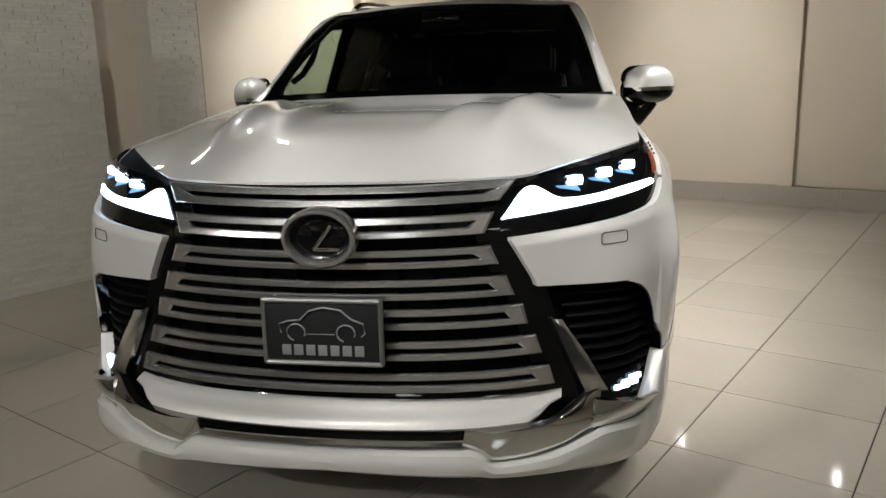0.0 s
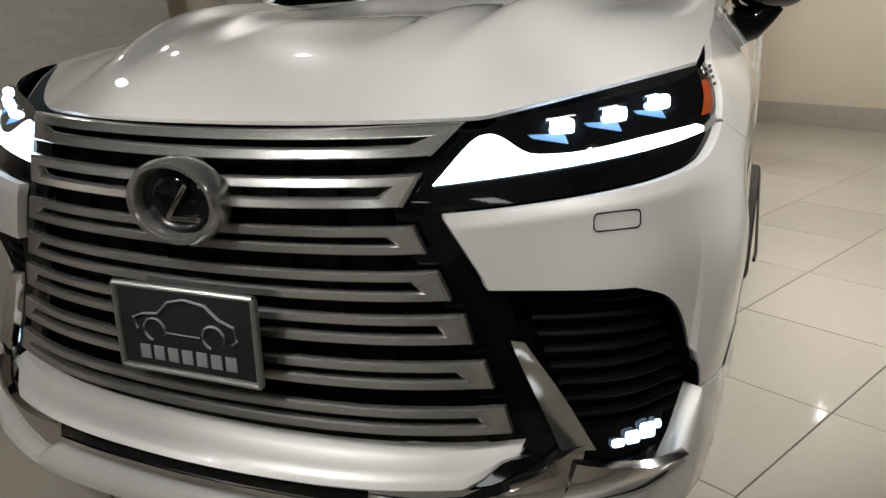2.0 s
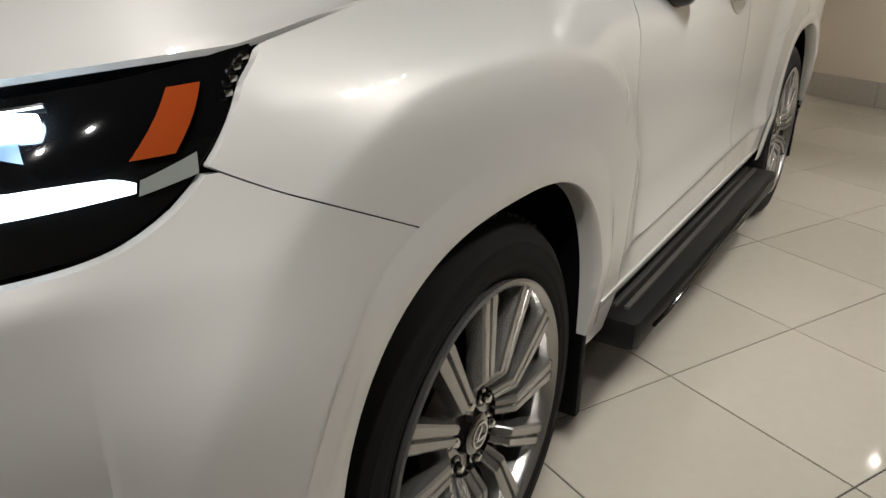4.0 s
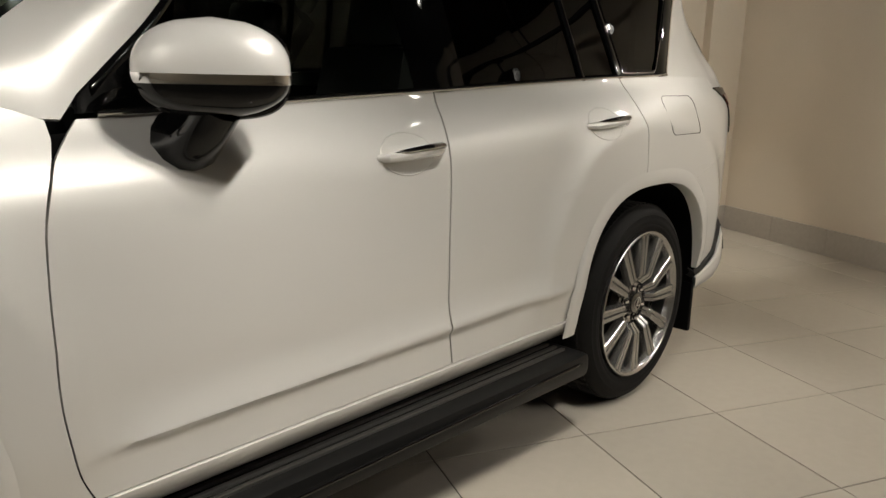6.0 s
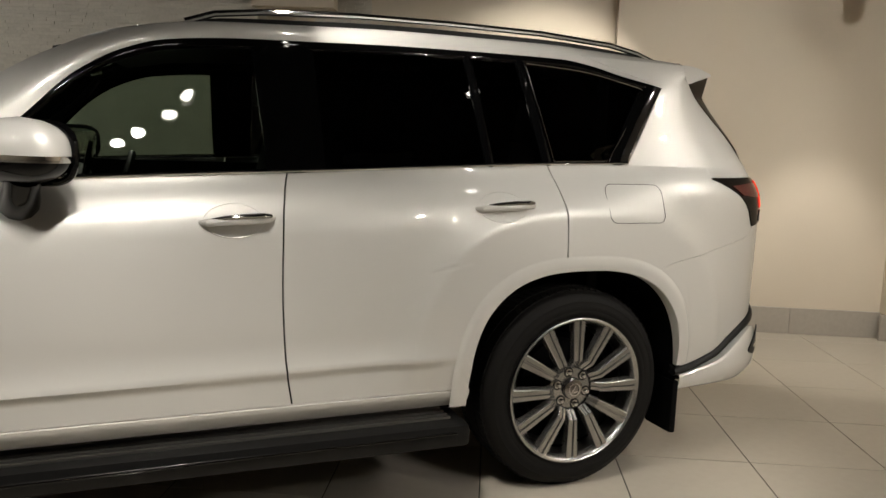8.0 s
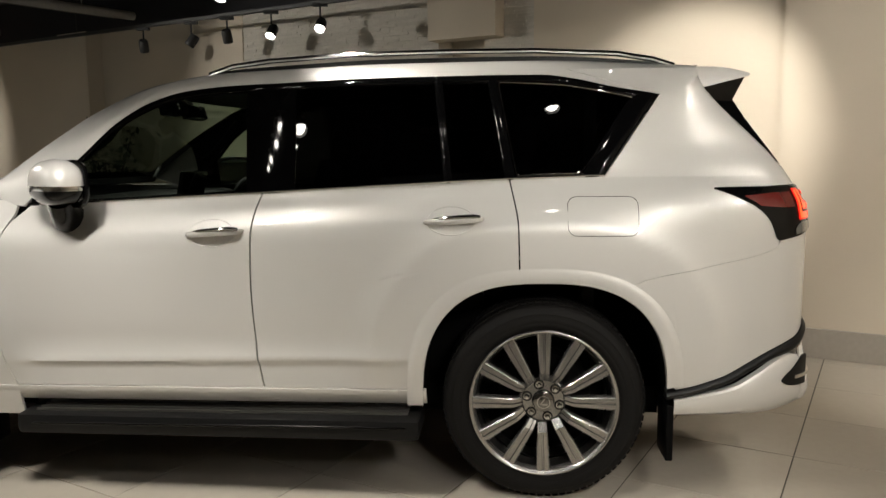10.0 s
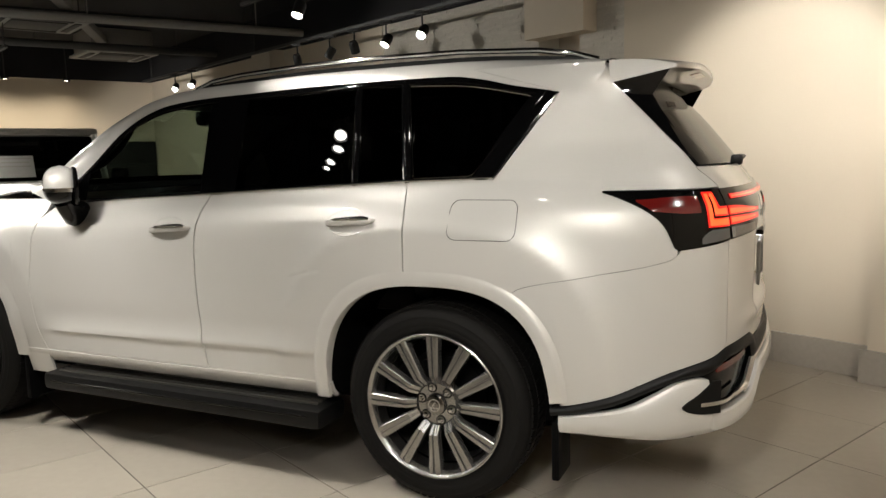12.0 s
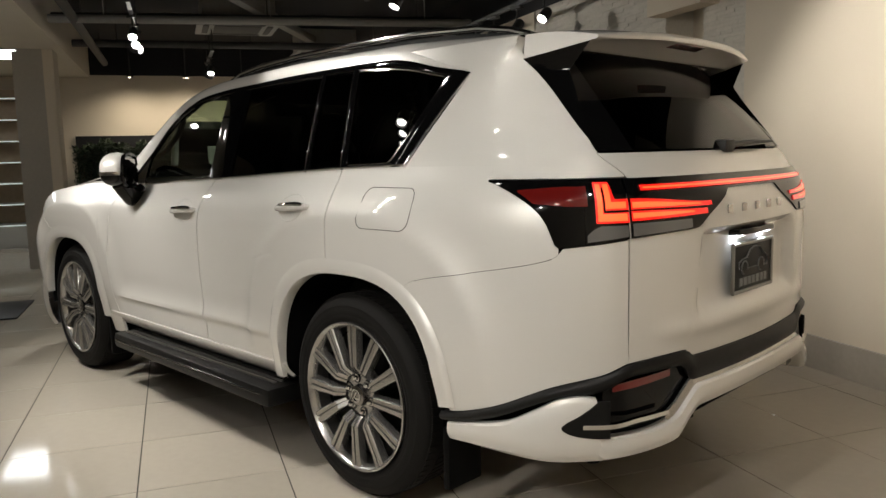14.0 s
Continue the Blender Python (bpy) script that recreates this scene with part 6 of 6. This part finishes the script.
def ac_unit(u, v):
    root = tagged(empty("air_conditioner", ROOM @ pose(u, v, 2.90)), "grey ceiling cassette air conditioner with a dark grille", "air conditioner", "air conditioners")
    bm = bmesh.new()
    box(bm, (0, 0, 0.18), (0.84, 0.84, 0.30), bevel=0.01)
    part("case", bm, PIPELIGHT, root)
    bm = bmesh.new()
    box(bm, (0, 0, 0.012), (0.95, 0.95, 0.035), bevel=0.012)
    part("panel", bm, ACWHITE, root)
    bm = bmesh.new()
    box(bm, (0, 0, -0.010), (0.55, 0.55, 0.012), bevel=0.004)
    part("intake_grille", bm, PIPE, root, "dark square intake grille")
    for a in range(4):
        bm = bmesh.new()
        box(bm, (0, 0.37, -0.010), (0.60, 0.07, 0.012), bevel=0.004)
        bmesh.ops.rotate(bm, cent=(0, 0, 0), matrix=Matrix.Rotation(radians(90 * a), 3, "Z"), verts=bm.verts[:])
        part("vane", bm, PIPE, root)
    bm = bmesh.new()
    for sx in (-0.38, 0.38):
        for sy in (-0.38, 0.38):
            tube(bm, [(sx, sy, 0.3), (sx, sy, HC - 2.90)], 0.006, 6)
    part("hanger", bm, PIPE, root)


ac_unit(0.0, -5.35)
ac_unit(-1.5, -7.6)

# ---- entrance side: soffit, column, lit display, mat ----
slab("ceiling_soffit", 2.05, U1, V0, -3.0, 2.72, HC - 0.002, WALL, "lowered pale ceiling over the entrance side", "soffit")
slab("column_grey", 2.28, 2.62, -6.6, -6.2, 0, 2.72, SKIRT, "grey stone-clad column", "column")
slab("column_trim", 2.16, 2.28, -6.62, -6.18, 0, 2.72, WALL, "cream edge of the column", "column")
slab("wall_display", 3.1, U1, V0 - 0.3, V0, 0, HC, WALL, "cream wall behind the display shelves", "wall")
WOODLIGHT = mat("pale_oak_panel", (0.42, 0.33, 0.23), 0.5, grain=0.15, grain_scale=18, stain=0.1)
SHELFGLOW = mat("shelf_led", (0.9, 1.0, 0.98), 0.4, emit=0.3, emit_color=(0.9, 1.0, 0.95))


def display_shelf():
    root = tagged(empty("display_shelf", ROOM @ pose(4.2, -9.2, 0)), "pale wood display shelving with lit glass shelves", "shelf")
    bm = bmesh.new()
    box(bm, (0, -0.35, 1.25), (3.0, 0.08, 2.5), bevel=0.01)
    part("back_panel", bm, WOODLIGHT, root, "pale oak back panel")
    for x in (-1.46, 1.46):
        bm = bmesh.new()
        box(bm, (x, -0.12, 1.25), (0.06, 0.5, 2.5), bevel=0.008)
        part("side_panel", bm, WOODLIGHT, root)
    for k in range(7):
        z = 0.35 + 0.33 * k
        bm = bmesh.new()
        box(bm, (0, -0.12, z), (2.86, 0.44, 0.03), bevel=0.006)
        sh = part("shelf", bm, WOODLIGHT if k > 3 else ACWHITE, root)
        bm = bmesh.new()
        box(bm, (0, 0.105, z + 0.0), (2.80, 0.012, 0.018))
        part("led_strip", bm, SHELFGLOW, sh, "glowing shelf edge")
    bm = bmesh.new()
    box(bm, (0, 0.0, 0.17), (2.9, 0.6, 0.34), bevel=0.01)
    part("plinth", bm, ACWHITE, root)


display_shelf()
bm = bmesh.new()
box(bm, (2.85, -3.25, 0.008), (1.3, 0.9, 0.014), bevel=0.005)
tagged(part("door_mat", bm, TRIM, None, m=ROOM), "black rectangular door mat on the tiles", "mat")
GLOW = mat("lit_panel", (1, 1, 1), 0.4, emit=7.0, emit_color=(0.97, 1.0, 0.98))
# the square pair at u 4.6 is unseen, added as fill light
for u, v, w, l in ((2.79, -6.65, 0.44, 0.92), (3.11, -6.65, 0.13, 0.92), (4.6, -4.6, 0.6, 0.6), (4.6, -7.4, 0.6, 0.6)):
    root = tagged(empty("ceiling_light", ROOM @ pose(u, v, 2.72)), "flat square lit ceiling panel light", "ceiling light", "panel lights")
    bm = bmesh.new()
    box(bm, (0, 0, -0.008), (w + 0.05, l + 0.05, 0.016), bevel=0.004)
    part("frame", bm, ACWHITE, root)
    bm = bmesh.new()
    box(bm, (0, 0, -0.018), (w, l, 0.006))
    part("diffuser", bm, GLOW, root)

# downlights by the far wall
for u in (-1.2, -0.35, 0.55, 1.4):
    root = tagged(empty("downlight", ROOM @ pose(u, -9.0, HW - 0.10)), "small round lit downlight on a stem", "downlight", "downlights")
    bm = bmesh.new()
    lathe(bm, [(0.03, 0.0), (0.03, 0.05), (0.0, 0.055), (0.004, 0.045)], 20, "Z")
    tube(bm, [(0, 0, 0.03), (0, 0, HC - HW + 0.10)], 0.01, 6)
    part("ring", bm, LAMPBLACK, root)
    bm = bmesh.new()
    lathe(bm, [(0.006, 0.0), (0.006, 0.046)], 20, "Z")
    part("lens", bm, BULBSMALL, root)
    data = bpy.data.lights.new("down_light", "SPOT")
    data.energy, data.spot_size, data.spot_blend, data.shadow_soft_size = 45, 2.5, 1.0, 0.04
    data.color = (1.0, 0.86, 0.66)
    li = new("down_light", data)
    li.parent = root
    li.matrix_basis = pose(0, 0, -0.012, -14)


# ---- the other car: boxy white off-roader ----
def offroader():
    root = tagged(empty("offroad_car", ROOM @ pose(0.02, -6.9, 0)), "boxy white off-road SUV with a paper sign in its windscreen", "car")
    bm = bmesh.new()
    box(bm, (0, -0.1, 0.86), (1.78, 3.9, 0.62), bevel=0.06)
    body = part("body", bm, PAINT, root, "white boxy body")
    bm = bmesh.new()
    box(bm, (0, 1.42, 1.165), (1.46, 1.05, 0.07), bevel=0.03)
    part("bonnet", bm, PAINT, root)
    w, z0, z1 = 0.80, 1.17, 1.74
    f0, f1, b0, b1 = 1.02, 0.80, -1.95, -1.90
    for side in (1, -1):
        posts = ((f0, f1, 0.07), (-0.05, -0.05, 0.07), (-1.05, -1.05, 0.07), (b0 + 0.06, b1 + 0.06, 0.09))
        for ya, yb, t in posts:
            bm = bmesh.new()
            tube(bm, [(side * w, ya, z0), (side * (w - 0.05), yb, z1)], t * 0.55, 8)
            part("pillar", bm, PAINT, root)
    for y in (f0, b0 + 0.06):
        bm = bmesh.new()
        tube(bm, [(-w, y, z0), (w, y, z0)], 0.04, 8)
        part("crossbar", bm, PAINT, root)
    bm = bmesh.new()
    box(bm, (0, -0.55, 1.775), (1.60, 2.75, 0.09), bevel=0.04)
    part("roof", bm, PIPELIGHT, root, "grey roof with rounded edges")
    for side in (1, -1):
        for ya, yb in ((0.86, 0.0), (-0.12, -0.98), (-1.12, -1.84)):
            bm = bmesh.new()
            sheet(bm, lambda u, v: Vector((side * (w - 0.012 - 0.05 * v), mix(ya, yb, u), mix(z0 + 0.03, z1 - 0.02, v))), 2, 2)
            part("side_window", bm, TINT, root, "dark side window").visible_shadow = False
    bm = bmesh.new()
    sheet(bm, lambda u, v: Vector((mix(-w + 0.05, w - 0.05, u), mix(f0 - 0.01, f1 - 0.01, v), mix(z0 + 0.03, z1 - 0.02, v))), 2, 2)
    part("windscreen", bm, TINT, root, "dark windscreen").visible_shadow = False
    bm = bmesh.new()
    box(bm, (0, -0.5, 1.3), (1.45, 2.6, 0.5))
    part("cabin", bm, UNDER, root, "dark cabin")
    bm = bmesh.new()
    box(bm, (0.18, 0.985, 1.375), (0.40, 0.006, 0.26), rot=Matrix.Rotation(radians(20), 4, "X"))
    sign = part("paper_sign", bm, ACWHITE, root, "white paper price sign with grey lines")
    for k in range(5):
        bm = bmesh.new()
        box(bm, (0.18, 0.989 - 0.02 * (k - 2) * 0.75, 1.378 - 0.045 * (2 - k) * -1), (0.33 - 0.05 * (k % 2), 0.006, 0.012), rot=Matrix.Rotation(radians(20), 4, "X"))
        part("sign_line", bm, PIPELIGHT, sign)
    for side in (1, -1):
        bm = bmesh.new()
        box(bm, (side * 0.98, 0.95, 1.25), (0.20, 0.10, 0.16), bevel=0.035)
        tube(bm, [(side * 0.82, 0.95, 1.18), (side * 0.95, 0.95, 1.20)], 0.02, 8)
        part("wing_mirror", bm, GLOSSBLACK, root, "black wing mirror")
        bm = bmesh.new()
        lathe(bm, [(0, 0.0), (0.02, 0.085), (0.0, 0.095)], 24, "Z")
        bmesh.ops.transform(bm, matrix=pose(side * 0.62, 1.86, 0.95, -90), verts=bm.verts[:])
        part("headlamp", bm, CLEARLENS, root, "round headlamp")
        for y in (1.15, -1.35):
            bm = bmesh.new()
            lathe(bm, [(-0.11, 0.20), (-0.12, 0.33), (-0.09, 0.36), (0.09, 0.36), (0.12, 0.33), (0.11, 0.22), (0.06, 0.20), (0.06, 0.0)], 32, "X", (side * 0.80, y, 0.36))
            part("wheel", bm, RUBBER, root, "black off-road wheel")
    bm = bmesh.new()
    box(bm, (0, 1.9, 0.62), (1.7, 0.16, 0.20), bevel=0.04)
    part("bumper", bm, TRIM, root, "black front bumper")
    bm = bmesh.new()
    tube(bm, [(-0.35, 1.02, 1.20), (-0.10, 0.985, 1.235), (0.45, 0.975, 1.26)], 0.01, 6)
    part("wiper", bm, TRIM, root)


offroader()

# ---- plants ----
LEAF = mat("dark_green_leaf", (0.014, 0.028, 0.010), 0.5, grain=0.2, grain_scale=15, stain=0.1, island=0.4)
BARK = mat("brown_bark", (0.10, 0.07, 0.045), 0.8, grain=0.3, stain=0.2)
POT = mat("dark_clay_pot", (0.06, 0.055, 0.05), 0.6, grain=0.15, stain=0.15)


def plant(u, v, h, spread, leaves, leaf, label, pot=True, seed=3):
    rnd = random.Random(seed)
    root = tagged(empty("potted_plant", ROOM @ pose(u, v, 0)), label, "plant", "potted plants")
    bm = bmesh.new()
    lathe(bm, [(0.0, 0.0), (0.0, 0.15), (0.05, 0.16), (0.40, 0.21), (0.42, 0.22), (0.42, 0.19), (0.37, 0.185), (0.36, 0.0)], 28, "Z")
    part("pot", bm, POT, root, "dark clay pot")
    bm = bmesh.new()
    tips = []
    for k in range(7):
        a = k * 2.4
        r = spread * rnd.uniform(0.2, 0.75)
        top = Vector((r * math.cos(a), r * math.sin(a), h * rnd.uniform(0.62, 0.95)))
        mid = Vector((0.25 * top.x, 0.25 * top.y, 0.36 + 0.45 * (top.z - 0.36)))
        tube(bm, [(0.02 * math.cos(a), 0.02 * math.sin(a), 0.34), mid, top], [0.016, 0.011, 0.004], 6)
        tips += [mid.lerp(top, t) for t in (0.2, 0.45, 0.7, 0.9, 1.0)]
    part("stems", bm, BARK, root)
    bm = bmesh.new()
    for k in range(leaves):
        c = rnd.choice(tips) + Vector([rnd.gauss(0, 1) for _ in range(3)]) * spread * 0.22
        d = Vector((rnd.uniform(-1, 1), rnd.uniform(-1, 1), rnd.uniform(-0.5, 0.7))).normalized()
        s = d.cross(Vector((rnd.uniform(-0.3, 0.3), rnd.uniform(-0.3, 0.3), 1))).normalized()
        L, w = leaf * rnd.uniform(0.7, 1.3), leaf * 0.24
        n = s.cross(d)
        q = [c, c + d * L * 0.35 + s * w + n * 0.006, c + d * L - n * 0.02, c + d * L * 0.35 - s * w + n * 0.006, c + d * L * 0.4 - n * 0.004]
        vs = [bm.verts.new(p) for p in q]
        for a, b in ((0, 1), (1, 2), (2, 3), (3, 0)):
            bm.faces.new((vs[a], vs[b], vs[4]))
    tagged(part("crown", bm, LEAF, root, "many narrow dark green leaves"), kind="stuff")


def hedge(u, v, length, depth, h, leaves, label, seed=4):
    rnd = random.Random(seed)
    root = tagged(empty("hedge_planter", ROOM @ pose(u, v, 0)), label, "hedge")
    bm = bmesh.new()
    box(bm, (0, 0, 0.20), (length, depth, 0.40), bevel=0.012)
    part("trough", bm, POT, root, "dark clay trough")
    bm = bmesh.new()
    for k in range(14):
        x, y = rnd.uniform(-0.45, 0.45) * length, rnd.uniform(-0.3, 0.3) * depth
        tube(bm, [(x, y, 0.38), (x + rnd.uniform(-0.06, 0.06), y, 0.8), (x + rnd.uniform(-0.1, 0.1), y, h - 0.15)], [0.012, 0.009, 0.004], 5)
    part("stems", bm, BARK, root)
    bm = bmesh.new()
    for k in range(leaves):
        x = rnd.uniform(-0.5, 0.5) * length
        top = h - 0.10 + 0.05 * math.sin(9 * x + 1) + 0.04 * math.sin(23 * x)
        c = Vector((x, rnd.uniform(-0.5, 0.5) * depth, mix(0.42, top, 1 - rnd.random() ** 1.3)))
        d = Vector((rnd.uniform(-1, 1), rnd.uniform(-1, 1), rnd.uniform(-0.4, 0.9))).normalized()
        q = d.cross(Vector((rnd.uniform(-0.5, 0.5), rnd.uniform(-0.5, 0.5), 1))).normalized()
        L = rnd.uniform(0.045, 0.085)
        vs = [bm.verts.new(o) for o in (c, c + d * L * 0.4 + q * L * 0.26, c + d * L, c + d * L * 0.4 - q * L * 0.26)]
        bm.faces.new(vs[:3])
        bm.faces.new((vs[0], vs[2], vs[3]))
    tagged(part("foliage", bm, LEAF, root, "dense small dark green leaves"), kind="stuff")


hedge(1.78, -9.25, 1.10, 0.50, 1.70, 7000, "dense dark green hedge in a trough before the far wall")
plant(0.75, -9.2, 1.70, 0.60, 800, 0.12, "bushy dark green potted plant by the far wall", seed=8)
plant(-2.30, -4.35, 1.72, 0.42, 420, 0.09, "small leafy potted tree beside the cream wall", seed=5)


# ---- floor pieces last ----
lay_floor()
